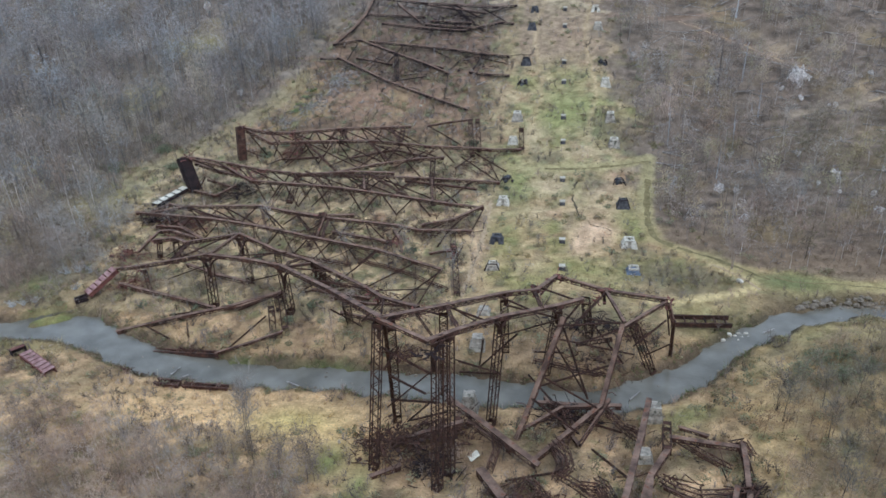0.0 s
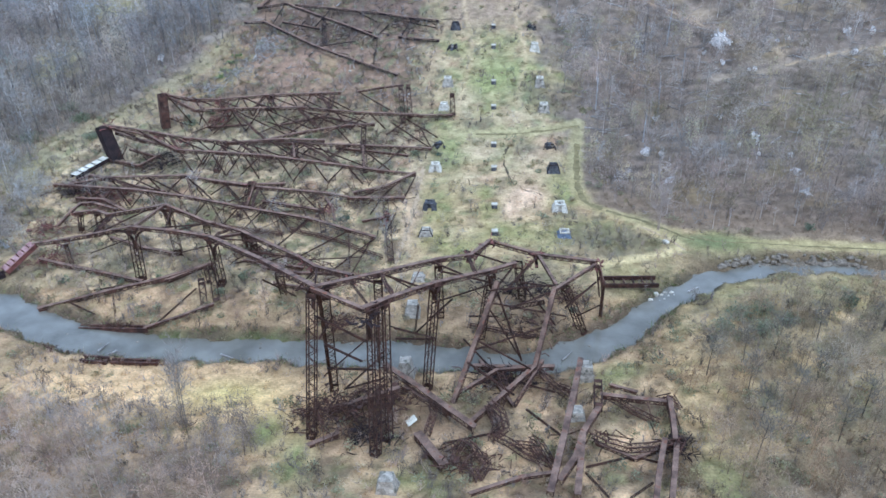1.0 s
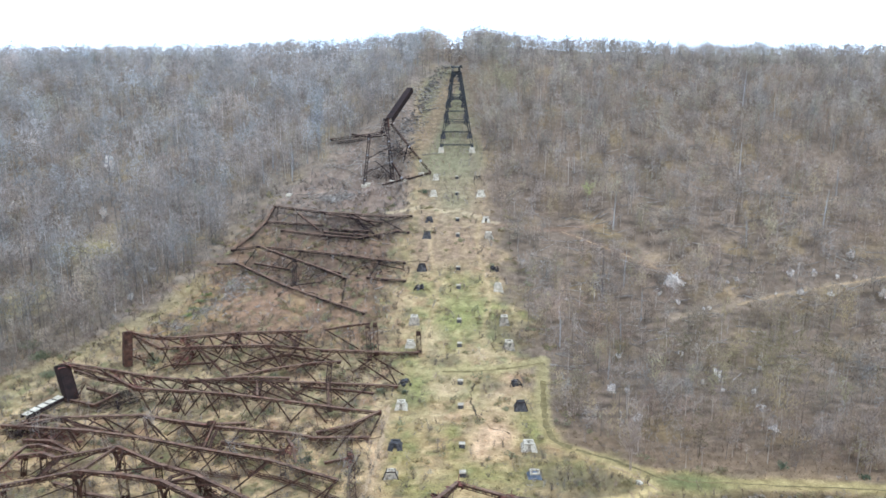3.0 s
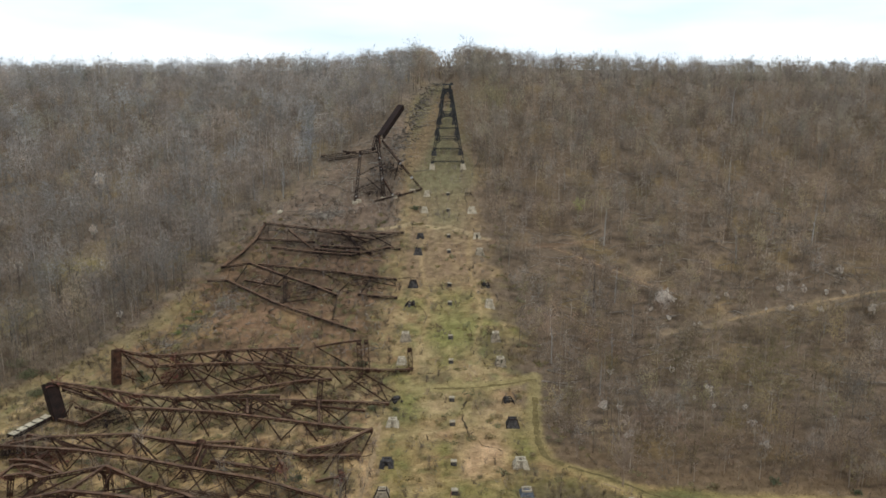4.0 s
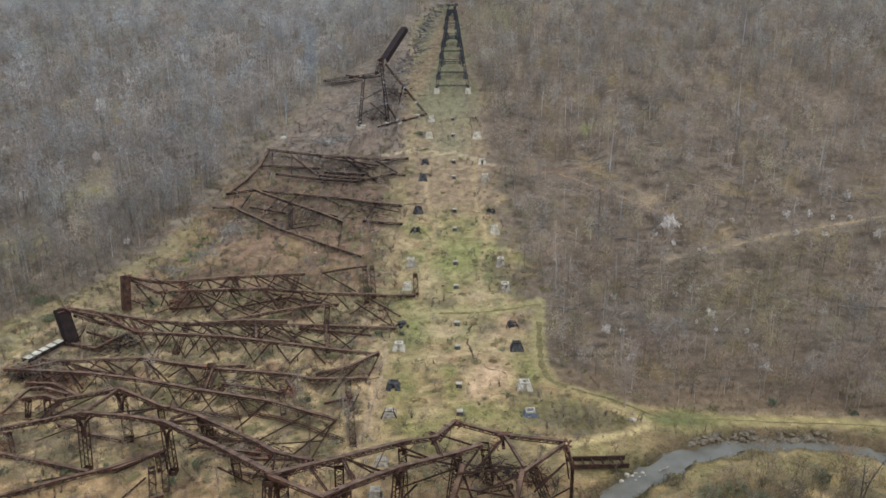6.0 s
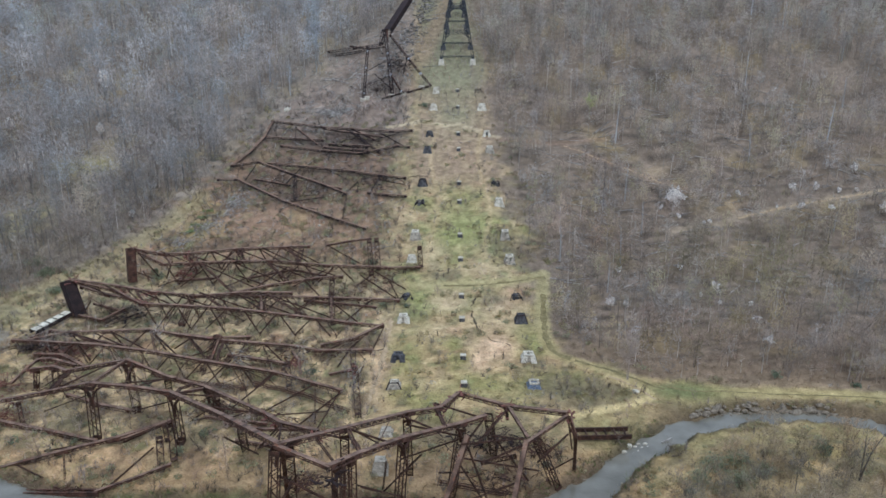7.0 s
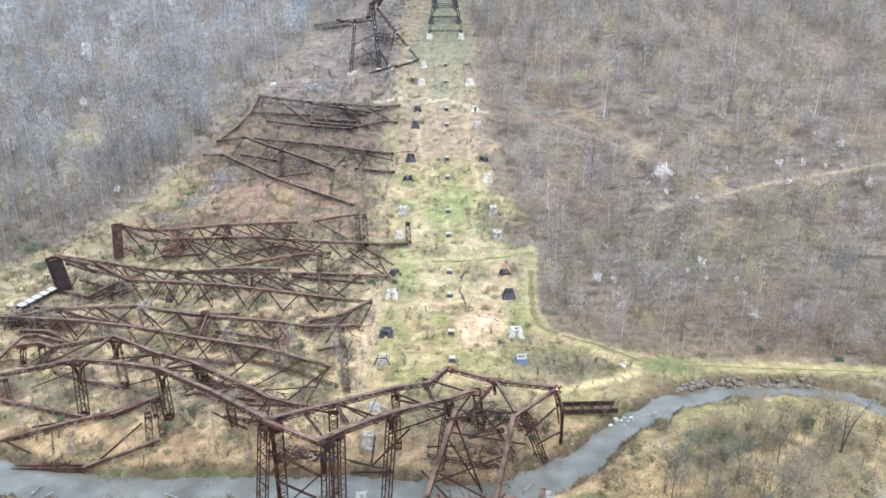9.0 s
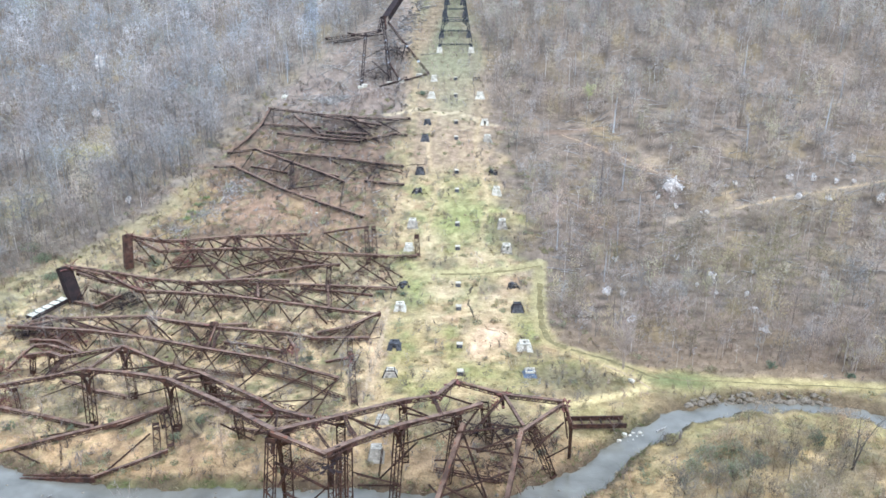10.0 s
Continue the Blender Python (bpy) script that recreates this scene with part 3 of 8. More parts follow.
def thing(name, place, label, category, group=""):
    ob = new(name)
    ob.matrix_basis = Matrix.Translation(place)
    ob.empty_display_size = 0.5
    return tagged(ob, label, category, group)


class Build:
    """Collects bars and boxes into one mesh."""

    def __init__(self):
        self.v, self.f = [], []

    def hull(self, ring_a, ring_b):
        k, n = len(self.v), len(ring_a)
        self.v += [tuple(p) for p in ring_a] + [tuple(p) for p in ring_b]
        self.f += [tuple(k + i for i in reversed(range(n))), tuple(k + n + i for i in range(n))]
        self.f += [(k + i, k + (i + 1) % n, k + n + (i + 1) % n, k + n + i) for i in range(n)]

    def bar(self, a, b, w, h, up=Vector((0, 0, 1))):
        a, b = Vector(a), Vector(b)
        t = (b - a).normalized()
        s = t.cross(up)
        if s.length < 1e-3:
            s = t.cross(Vector((0, 1, 0)))
        s.normalize()
        n = s.cross(t)
        q = [s * (i * w / 2) + n * (j * h / 2) for i, j in ((-1, -1), (1, -1), (1, 1), (-1, 1))]
        self.hull([a + o for o in q], [b + o for o in q])

    def mesh(self, name):
        me = bpy.data.meshes.new(name)
        me.from_pydata(self.v, [], self.f)
        return me


def frame_of(a, b):
    t = (b - a).normalized()
    s = t.cross(Vector((0, 0, 1)))
    if s.length < 0.05:
        s = t.cross(Vector((0, 1, 0)))
    s.normalize()
    return t, s, s.cross(t)


def wreck(name, label):
    # the leaning tower and those labelled dark get the darker steel
    dark_steel = name == "leaning_tower" or label.startswith("dark")
    return {"name": name, "label": label, "thing": None, "steel": RUST_DARK if dark_steel else RUST, "deep": RUST_DARK if dark_steel else RUST_DEEP, "plate": RUST if name == "leaning_tower" else RUST_WORN_LIT}


def owner(tw, p):
    if tw["thing"] is None:
        tw["thing"] = thing(tw["name"], (p[0], p[1], float(ground(p[0], p[1]))), tw["label"], "fallen tower", "wrecked bridge towers")
    return tw["thing"]


def swept_plate(points, w, h, rise):
    """A flat bar that follows a bent line as one piece."""
    g, rings = Build(), []
    for i, p in enumerate(points):
        a, b = points[max(i - 1, 0)], points[min(i + 1, len(points) - 1)]
        t, s, n = frame_of(a, b)
        end = t * (0.2 if i == len(points) - 1 else -0.2 if i == 0 else 0)
        rings.append([p + end + s * (u * w / 2) + n * (rise + e * h / 2) for u, e in ((-1, -1), (1, -1), (1, 1), (-1, 1))])
    g.v = [tuple(q) for r in rings for q in r]
    for k in range(len(rings) - 1):
        g.f += [(4 * k + i, 4 * k + (i + 1) % 4, 4 * k + 4 + (i + 1) % 4, 4 * k + 4 + i) for i in range(4)]
    m = 4 * len(rings) - 4
    g.f += [(3, 2, 1, 0), (m, m + 1, m + 2, m + 3)]
    return g


def box_member(points, w, d, lace):
    """A built-up member in three meshes: the four angles with gussets, the cover plate on top, and the zigzag lacing."""
    g, web = Build(), Build()
    points = [Vector(p) for p in points]
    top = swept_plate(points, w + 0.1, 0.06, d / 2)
    for a, b in zip(points, points[1:]):
        t, s, n = frame_of(a, b)
        length = (b - a).length
        k = max(2, int(length / lace))
        for i in (-1, 1):
            side = s * (i * w / 2)
            g.bar(a + side + n * (d / 2 - 0.1), b + side + n * (d / 2 - 0.1), 0.09, 0.14, n)
            g.bar(a + side - n * (d / 2 - 0.08), b + side - n * (d / 2 - 0.08), 0.11, 0.12, n)
            for e in (a + t * 0.5, b - t * 0.5):
                g.bar(e + s * (i * (w / 2 + 0.06)) - t * 0.45, e + s * (i * (w / 2 + 0.06)) + t * 0.45, 0.04, d * 0.96, n)
            for j in range(k):
                p, q = a + t * (length * j / k), a + t * (length * (j + 1) / k)
                e = 1 if j % 2 else -1
                web.bar(p + side + n * (e * d * 0.4), q + side - n * (e * d * 0.4), 0.06, 0.1, s)
        for j in range(k):
            p, q = a + t * (length * j / k), a + t * (length * (j + 1) / k)
            e = 1 if j % 2 else -1
            web.bar(p + s * (e * w * 0.45) - n * d / 2, q - s * (e * w * 0.45) - n * d / 2, 0.1, 0.05, n)
    return g, top, web


def member(name, points, w, d, lace, parent, steel, plate):
    g, top, web = box_member(points, w, d, lace)
    ob = part(name, g.mesh(name), steel, parent)
    for sub, mesh, material, label in (("cover_plate", top, plate, "worn top plate, painted paler for the sky light on it" if plate is not steel else ""), ("lacing", web, steel, "")):
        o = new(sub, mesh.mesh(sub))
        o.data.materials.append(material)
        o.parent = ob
        tagged(o, label)
    return ob


def leg(tw, *points, w=0.68, d=0.8):
    member("leg", points, w, d, d * 1.05, owner(tw, points[0]), tw["steel"], tw["plate"])


def strut(tw, *points):
    member("strut", points, 0.46, 0.55, 0.75, owner(tw, points[0]), tw["steel"], tw["plate"])


def post(tw, a, b, w=0.8):
    """A lattice column: four angles with crossed lacing on its four faces."""
    g, web = Build(), Build()
    a, b = Vector(a), Vector(b)
    t, s, n = frame_of(a, b)
    length = (b - a).length
    if w == 0.8:
        w = 0.75 if length < 6 else 1.2
    k = max(3, int(length / (w * 1.0)))
    corners = [s * (i * w / 2) + n * (j * w / 2) for i, j in ((-1, -1), (1, -1), (1, 1), (-1, 1))]
    for i in range(4):
        c, c2 = corners[i], corners[(i + 1) % 4]
        g.bar(a + c, b + c, 0.15, 0.15, n)
        out = ((c + c2) / 2).normalized()
        for j in range(k):
            p, q = a + t * (length * j / k), a + t * (length * (j + 1) / k)
            if j % 2:
                web.bar(p + c, q + c2, 0.1, 0.04, out)
            else:
                web.bar(p + c2, q + c, 0.1, 0.04, out)
        for e in (a + t * 0.4, b - t * 0.4):
            g.bar(e + c, e + c2, 0.06, 0.8, t)
    ob = part("post", g.mesh("post"), tw["deep"], owner(tw, b))
    o = new("lacing", web.mesh("lacing"))
    o.data.materials.append(tw["deep"])
    o.parent = ob


def brace(tw, a, b):
    """A pair of light angles held apart by spacers."""
    g = Build()
    a, b = Vector(a), Vector(b)
    t, s, n = frame_of(a, b)
    for i in (-1, 1):
        g.bar(a + s * (i * 0.11), b + s * (i * 0.11), 0.08, 0.2, n)
    k = max(2, int((b - a).length / 1.6))
    for j in range(k + 1):
        p = a.lerp(b, j / k)
        g.bar(p - t * 0.12, p + t * 0.12, 0.2, 0.16, n)
    part("brace", g.mesh("brace"), tw["deep"], owner(tw, b))


def hang(tw, *points, n=8, lean=0.0, reach=1.0):
    """Zigzag bracing that hangs from a leg to the ground beneath it."""
    pts = [Vector(p) for p in points]
    cuts = [0.0]
    for a, b in zip(pts, pts[1:]):
        cuts.append(cuts[-1] + (b - a).length)

    def at(u):
        u *= cuts[-1]
        for a, b, lo, hi in zip(pts, pts[1:], cuts, cuts[1:]):
            if u <= hi + 1e-6:
                return a.lerp(b, (u - lo) / max(hi - lo, 1e-6))
        return pts[-1]

    for j in range(n):
        top, low = at((j + 0.05) / n), at((j + 0.5) / n)
        end = at((j + 0.95) / n)
        y = low.y + lean
        z = float(ground(low.x, y)) + 0.3
        foot = Vector((low.x, y, z)).lerp(low, 1 - reach)
        brace(tw, top, foot)
        if j % 3 != 2:
            brace(tw, end, foot)


def lattice(tw, *points, w=0.62):
    """A crumpled lattice beam: four thin angles with zigzag lacing on all four faces."""
    g, web = Build(), Build()
    points = [Vector(p) for p in points]
    fine = []
    for a, b in zip(points, points[1:]):
        k = max(1, int((b - a).length / 2.2))
        for j in range(k):
            p = a.lerp(b, j / k)
            e = 0.16 * math.sin(2.3 * len(fine) + a.x)
            fine.append(p + Vector((e, -e, 0.12 * math.cos(1.7 * len(fine) + a.y))))
    fine.append(points[-1])
    for a, b in zip(fine, fine[1:]):
        t, s, n = frame_of(a, b)
        length = (b - a).length
        k = max(2, int(length / 0.6))
        corners = [s * (i * w / 2) + n * (j * w / 2) for i, j in ((-1, -1), (1, -1), (1, 1), (-1, 1))]
        for i in range(4):
            c, c2 = corners[i], corners[(i + 1) % 4]
            g.bar(a + c - t * 0.05, b + c + t * 0.05, 0.13, 0.13, n)
            out = ((c + c2) / 2).normalized()
            for j in range(k):
                p, q = a + t * (length * j / k), a + t * (length * (j + 1) / k)
                web.bar(p + (c, c2)[j % 2], q + (c2, c)[j % 2], 0.08, 0.04, out)
    ob = part("lattice_beam", g.mesh("lattice_beam"), tw["steel"], owner(tw, points[0]))
    o = new("lacing", web.mesh("lacing"))
    o.data.materials.append(tw["steel"])
    o.parent = ob


def rod(tw, *points):
    """A slack, bent tie rod."""
    g = Build()
    points = [Vector(p) for p in points]
    for a, b in zip(points, points[1:]):
        g.bar(a, b, 0.12, 0.12)
    part("rod", g.mesh("rod"), tw["steel"], owner(tw, points[0]))


def along(line, u):
    pts = [Vector(p) for p in line]
    total = sum((b - a).length for a, b in zip(pts, pts[1:]))
    u *= total
    for a, b in zip(pts, pts[1:]):
        if u <= (b - a).length + 1e-6:
            return a.lerp(b, u / max((b - a).length, 1e-6))
        u -= (b - a).length
    return pts[-1]


def web(tw, one, two, n=5, seed=1):
    """Panels of crossed rods and light struts between two legs of a tower."""
    r = random.Random(seed)
    for j in range(n):
        a, b = along(one, (j + 0.1) / n), along(one, (j + 0.9) / n)
        c, d = along(two, (j + 0.1) / n), along(two, (j + 0.9) / n)
        sag = Vector((r.uniform(-0.5, 0.5), 0, -r.uniform(0.2, 1.0)))
        brace(tw, a, d)
        rod(tw, b, b.lerp(c, 0.5) + sag, c)
        if j % 2 == 0:
            lattice(tw, a, c, w=0.4)


def slack(tw, *points, n=10, spread=3.0, seed=1):
    """Rods torn from their joints, hanging and lying along a line of the wreck."""
    r = random.Random(seed)
    for j in range(n):
        a = along(points, r.random()) + Vector((r.gauss(0, 0.5), r.gauss(0, 0.5), 0))
        b = a + Vector((r.gauss(0, spread), r.gauss(0, spread), 0))
        b.z = float(ground(b.x, b.y)) + r.uniform(0.1, 0.5)
        m = a.lerp(b, r.uniform(0.3, 0.7)) + Vector((r.gauss(0, 0.5), r.gauss(0, 0.5), r.uniform(-0.4, 0.9)))
        m.z = max(m.z, float(ground(m.x, m.y)) + 0.1)
        if a.z - b.z < 7:
            rod(tw, a, m, b)


def knee(tw, joint, along, down):
    """An arched gusset where a post meets a leg."""
    g = Build()
    joint, along, down = Vector(joint), Vector(along), Vector(down)
    last = along
    for i in range(1, 6):
        u = i / 5
        p = along.lerp(joint, u).lerp(joint.lerp(down, u), u)
        g.bar(last, p, 0.5, 0.3)
        last = p
    part("gusset", g.mesh("gusset"), tw["deep"], owner(tw, joint))


def joint(tw, p, size):
    """A riveted joint plate, bleached paler than the leg that it clasps."""
    g, p = Build(), Vector(p)
    for i in (-1, 1):
        g.bar(p + Vector((-size, i * 0.5, -0.3 * size)), p + Vector((size, i * 0.5, 0.3 * size)), 0.06, size * 1.5)
    g.bar(p + Vector((-size * 0.9, 0, 0)), p + Vector((size * 0.9, 0, 0)), 1.0, 0.12)
    part("joint_plate", g.mesh("joint_plate"), PALE_STEEL, owner(tw, p), "bleached pale joint plate")


def footing(x, y):
    """A broken foundation stone under a toppled leg."""
    z = float(ground(x, y))
    bm = bmesh.new()
    bmesh.ops.create_cube(bm, size=1.0)
    r = random.Random(int(x * 10 + y))
    for q in bm.verts:
        q.co = Vector((q.co.x * 2.2 + r.uniform(-0.3, 0.3), q.co.y * 1.6 + r.uniform(-0.3, 0.3), q.co.z * 1.2 + r.uniform(-0.2, 0.2)))
    bmesh.ops.bevel(bm, geom=bm.edges[:], offset=0.12, segments=1)
    me = bpy.data.meshes.new("footing_stone")
    bm.to_mesh(me)
    bm.free()
    me.materials.append(STONE_PALE)
    ob = new("footing_stone", me)
    ob.matrix_basis = Matrix.Translation((x, y, z + 0.35)) @ Matrix.Rotation(r.uniform(-0.4, 0.4), 4, "Z")
    tagged(ob, "pale broken foundation stone under a toppled leg", "stone", "footing stones")


def crumple(tw, p, size, seed, material=None):
    """A torn and buckled joint: bent plates and angles in fresh red rust."""
    r, g, p = random.Random(seed), Build(), Vector(p)
    for i in range(14):
        a = p + Vector((r.gauss(0, 0.45), r.gauss(0, 0.35), r.gauss(0, 0.3))) * size
        d = Vector((r.gauss(0, 1), r.gauss(0, 0.7), r.gauss(0, 0.6))).normalized() * size * r.uniform(0.5, 1.3)
        m = a + d * 0.5 + Vector((0, 0, r.uniform(-0.3, 0.3) * size))
        wide, thick = (r.uniform(0.3, 0.7), 0.05) if i % 3 == 0 else (0.12, 0.12)
        g.bar(a, m, wide, thick)
        g.bar(m, a + d, wide, thick)
    tagged(part("crumpled_joint", g.mesh("crumpled_joint"), material or RUST_RED, owner(tw, p)), "buckled joint in red rust", kind="stuff")


def girder(tw, a, b, w=2.6, d=2.2, steel=None):
    """A plate girder box of the deck with stiffener ribs, open at its ends."""
    g = Build()
    a, b = Vector(a), Vector(b)
    t, s, n = frame_of(a, b)
    for i in (-1, 1):
        g.bar(a + s * (i * w / 2), b + s * (i * w / 2), 0.08, d, n)
    g.bar(a + n * d / 2, b + n * d / 2, w + 0.3, 0.08, n)
    for i in (-1, 1):
        g.bar(a + s * (i * w / 2) - n * d / 2, b + s * (i * w / 2) - n * d / 2, 0.4, 0.08, n)
    k = max(3, int((b - a).length / 1.4))
    for j in range(k + 1):
        p = a.lerp(b, j / k)
        for i in (-1, 1):
            o = p + s * (i * (w / 2 + 0.08))
            g.bar(o - n * d * 0.48, o + n * d * 0.48, 0.12, 0.1, s)
        g.bar(p - s * w / 2 - n * d * 0.3, p + s * w / 2 - n * d * 0.3, 0.12, 0.14, n)
    part("deck_girder", g.mesh("deck_girder"), steel or RUST_DARK, owner(tw, b), "dark riveted plate girder")


# ---- the wrecked towers ----

tw = wreck("fallen_tower", "rusted lattice trestle tower with kinked legs propped high on its columns")
leg(tw, (-25.5, 83.4, 33.0), (-18.6, 94.0, 28.4), (-9.7, 108.0, 22.4), (-4.9, 114.0, 19.4), (-1.5, 128.0, 14.1), (7.9, 125.0, 13.0), (17.9, 118.4, 15.7))
leg(tw, (-18.2, 80.0, 32.2), (-15.4, 85.0, 30.4), (-10.0, 97.0, 24.9), (-1.2, 107.0, 20.9), (2.9, 111.0, 19.8))
strut(tw, (-25.5, 83.4, 33.0), (-18.2, 80.0, 32.2))
post(tw, (-25.6, 83.4, 32.6), (-28.6, 83.7, 5.1))
post(tw, (-17.3, 82.0, 31.0), (-18.2, 80.0, 5.6))
post(tw, (-16.3, 85.0, 29.9), (-16.9, 83.7, 4.9))
post(tw, (-10.0, 97.0, 24.4), (-11.8, 97.8, 2.7))
post(tw, (-18.3, 94.0, 28.1), (-21.3, 109.0, -0.7))
post(tw, (-24.5, 86.0, 30.5), (-27.5, 96.9, 3.1))
post(tw, (-1.2, 107.0, 20.5), (-3.0, 114.4, 0.8))
post(tw, (-10.2, 108.0, 21.7), (-10.7, 120.0, 1.8))
leg(tw, (-0.2, 106.0, 19.3), (-7.2, 93.9, 3.6))
leg(tw, (9.8, 110.0, 15.6), (6.3, 100.0, 6.3), (-4.2, 88.1, 4.8))
post(tw, (12.1, 114.0, 13.2), (16.7, 117.8, -0.0))
strut(tw, (18.4, 118.2, 15.2), (19.5, 117.5, 11.3), (20.2, 120.8, 1.8))
brace(tw, (18.0, 118.4, 15.3), (19.2, 118.6, 8.0))
post(tw, (3.4, 111.0, 19.8), (5.4, 125.5, 2.2))
strut(tw, (18.0, 118.4, 15.3), (10.1, 110.0, 15.4))
brace(tw, (-25.6, 84.0, 28.0), (-18.4, 82.0, 25.3))
brace(tw, (-18.4, 82.0, 25.8), (-26.0, 86.0, 15.6))
brace(tw, (-25.4, 86.0, 21.5), (-19.6, 83.0, 21.0))
brace(tw, (-25.4, 86.0, 17.0), (-18.1, 83.0, 19.5))
brace(tw, (-15.7, 86.0, 25.0), (-10.7, 97.0, 14.5))
brace(tw, (-13.0, 100.0, 18.7), (-15.4, 115.7, 1.5))
brace(tw, (-2.1, 104.0, 16.7), (12.3, 112.0, 8.2))
brace(tw, (-3.9, 101.0, 8.9), (7.9, 108.0, 8.6))
brace(tw, (-1.6, 104.0, 15.5), (4.9, 109.8, -0.7))
brace(tw, (-7.5, 99.0, 20.7), (-15.3, 115.0, 1.4))
brace(tw, (-16.8, 96.0, 26.8), (-12.9, 104.0, 18.2))
brace(tw, (-9.8, 108.0, 20.1), (-1.2, 107.0, 18.6))
brace(tw, (7.9, 125.0, 13.0), (3.1, 112.0, 15.4))
brace(tw, (-1.5, 128.0, 14.1), (-4.2, 116.0, 17.4))
brace(tw, (-21.6, 90.0, 29.7), (-17.6, 82.0, 31.1))
strut(tw, (-2.9, 108.4, 0.3), (2.6, 91.6, 5.1), (7.7, 102.0, 5.9))
brace(tw, (-6.1, 113.1, 1.7), (2.4, 97.4, 3.4))
knee(tw, (-25.5, 83.4, 33.0), (-23.4, 87.0, 31.3), (-25.8, 83.5, 29.8))
knee(tw, (-18.2, 80.0, 32.2), (-15.4, 85.0, 30.2), (-18.0, 82.0, 25.8))
knee(tw, (-10.0, 97.0, 24.9), (-11.8, 93.0, 26.7), (-10.2, 97.0, 22.0))
knee(tw, (-10.0, 97.0, 24.9), (-7.5, 100.0, 23.8), (-10.2, 97.0, 22.0))
knee(tw, (-1.2, 107.0, 20.9), (-3.1, 105.0, 21.7), (-1.3, 107.0, 17.5))
knee(tw, (-9.7, 108.0, 22.4), (-11.4, 105.0, 23.8), (-10.0, 108.0, 20.1))
knee(tw, (7.9, 125.0, 13.0), (6.1, 126.0, 12.8), (7.7, 124.0, 10.7))
brace(tw, (2.9, 111.0, 19.8), (-1.1, 106.0, 17.0))
brace(tw, (0.8, 106.0, 17.1), (5.3, 113.0, 18.3))
brace(tw, (12.0, 113.0, 13.6), (3.9, 112.0, 15.4))
brace(tw, (9.7, 110.0, 15.0), (2.3, 106.0, 14.2))
brace(tw, (12.3, 113.0, 9.3), (18.0, 117.0, 12.3))
strut(tw, (7.9, 125.0, 13.0), (10.3, 112.0, 14.9))
brace(tw, (15.6, 120.4, 2.0), (19.4, 118.0, 6.5))
leg(tw, (2.9, 119.0, 4.8), (7.7, 108.0, 14.0))
brace(tw, (-5.2, 118.1, 3.3), (0.2, 116.4, 4.6))
brace(tw, (-19.0, 113.6, 1.1), (-11.5, 113.4, 1.3))
strut(tw, (-25.1, 85.0, 30.7), (-27.8, 96.2, 3.6))
brace(tw, (-24.2, 88.0, 25.1), (-26.1, 86.0, 22.5))
brace(tw, (-17.8, 84.0, 20.2), (-25.5, 95.7, 4.2))
slack(tw, (-26.4, 83.4, 24.5), (-27.9, 83.9, 5.5), n=5, spread=2.5, seed=3)
slack(tw, (-17.6, 83.0, 21.0), (-18.1, 81.5, 5.9), n=6, spread=3, seed=4)
slack(tw, (-9.2, 99.0, 23.9), (-1.2, 107.0, 20.9), n=2, spread=4, seed=6)
slack(tw, (-0.2, 106.0, 19.3), (17.4, 118.0, 15.3), n=4, spread=4, seed=7)
web(tw, ((-18.6, 94.0, 28.4), (-9.7, 108.0, 22.4), (-1.5, 128.0, 14.1)), ((-15.4, 85.0, 30.4), (-10.0, 97.0, 24.9), (2.9, 111.0, 19.8)), n=3, seed=2)
brace(tw, (-1.3, 104.0, 19.1), (9.1, 108.0, 17.6))
brace(tw, (-3.4, 99.0, 12.5), (5.5, 99.0, 6.7))
brace(tw, (-0.2, 105.0, 18.0), (4.1, 101.0, 6.8))
brace(tw, (-5.0, 97.0, 9.5), (2.5, 92.0, 7.2))
brace(tw, (-11.7, 112.0, 10.6), (-1.0, 106.0, 19.0))
brace(tw, (-17.1, 100.0, 13.9), (-11.1, 106.0, 7.4))
brace(tw, (4.0, 118.0, 12.2), (11.1, 116.0, 3.2))
lattice(tw, (-5.2, 116.3, 2.7), (2.3, 113.7, 2.8), (8.7, 114.1, 1.3))
for i, p in enumerate(((7.9, 125.0, 12.8), (6.6, 123.6, 12.2), (18.2, 118.4, 15.0), (-1.5, 128.0, 13.8), (-4.9, 114.0, 19.0))):
    crumple(tw, p, 1.3, 900 + i)
crumple(tw, (-18.4, 80.4, 30.4), 1.6, 910, RUST_DARK)
leg(tw, (-19.1, 100.2, 5.5), (-14.8, 95.5, 6.6), (-7.7, 88.4, 7.0), (-3.7, 85.4, 6.3), w=0.9, d=1.0)
leg(tw, (-15.2, 95.5, 5.1), (-7.7, 88.7, 5.7), w=0.7, d=0.8)
leg(tw, (-27.2, 89.6, 4.9), (-20.5, 92.7, 5.4), (-16.2, 94.6, 5.6))
lattice(tw, (-10.8, 93.3, 5.0), (-10.2, 88.8, 6.0), (-10.9, 84.6, 5.6), w=0.9)
leg(tw, (-24.6, 84.2, 5.4), (-28.6, 81.4, 5.6))
brace(tw, (-18.6, 95.4, 5.8), (-25.4, 87.0, 5.0))
brace(tw, (-22.6, 95.6, 4.6), (-17.0, 88.4, 6.4))
brace(tw, (-25.0, 95.8, 4.4), (-19.0, 97.6, 5.2))
slack(tw, (-26.0, 90.0, 5.2), (-16.0, 95.0, 5.6), n=12, spread=2.2, seed=5)

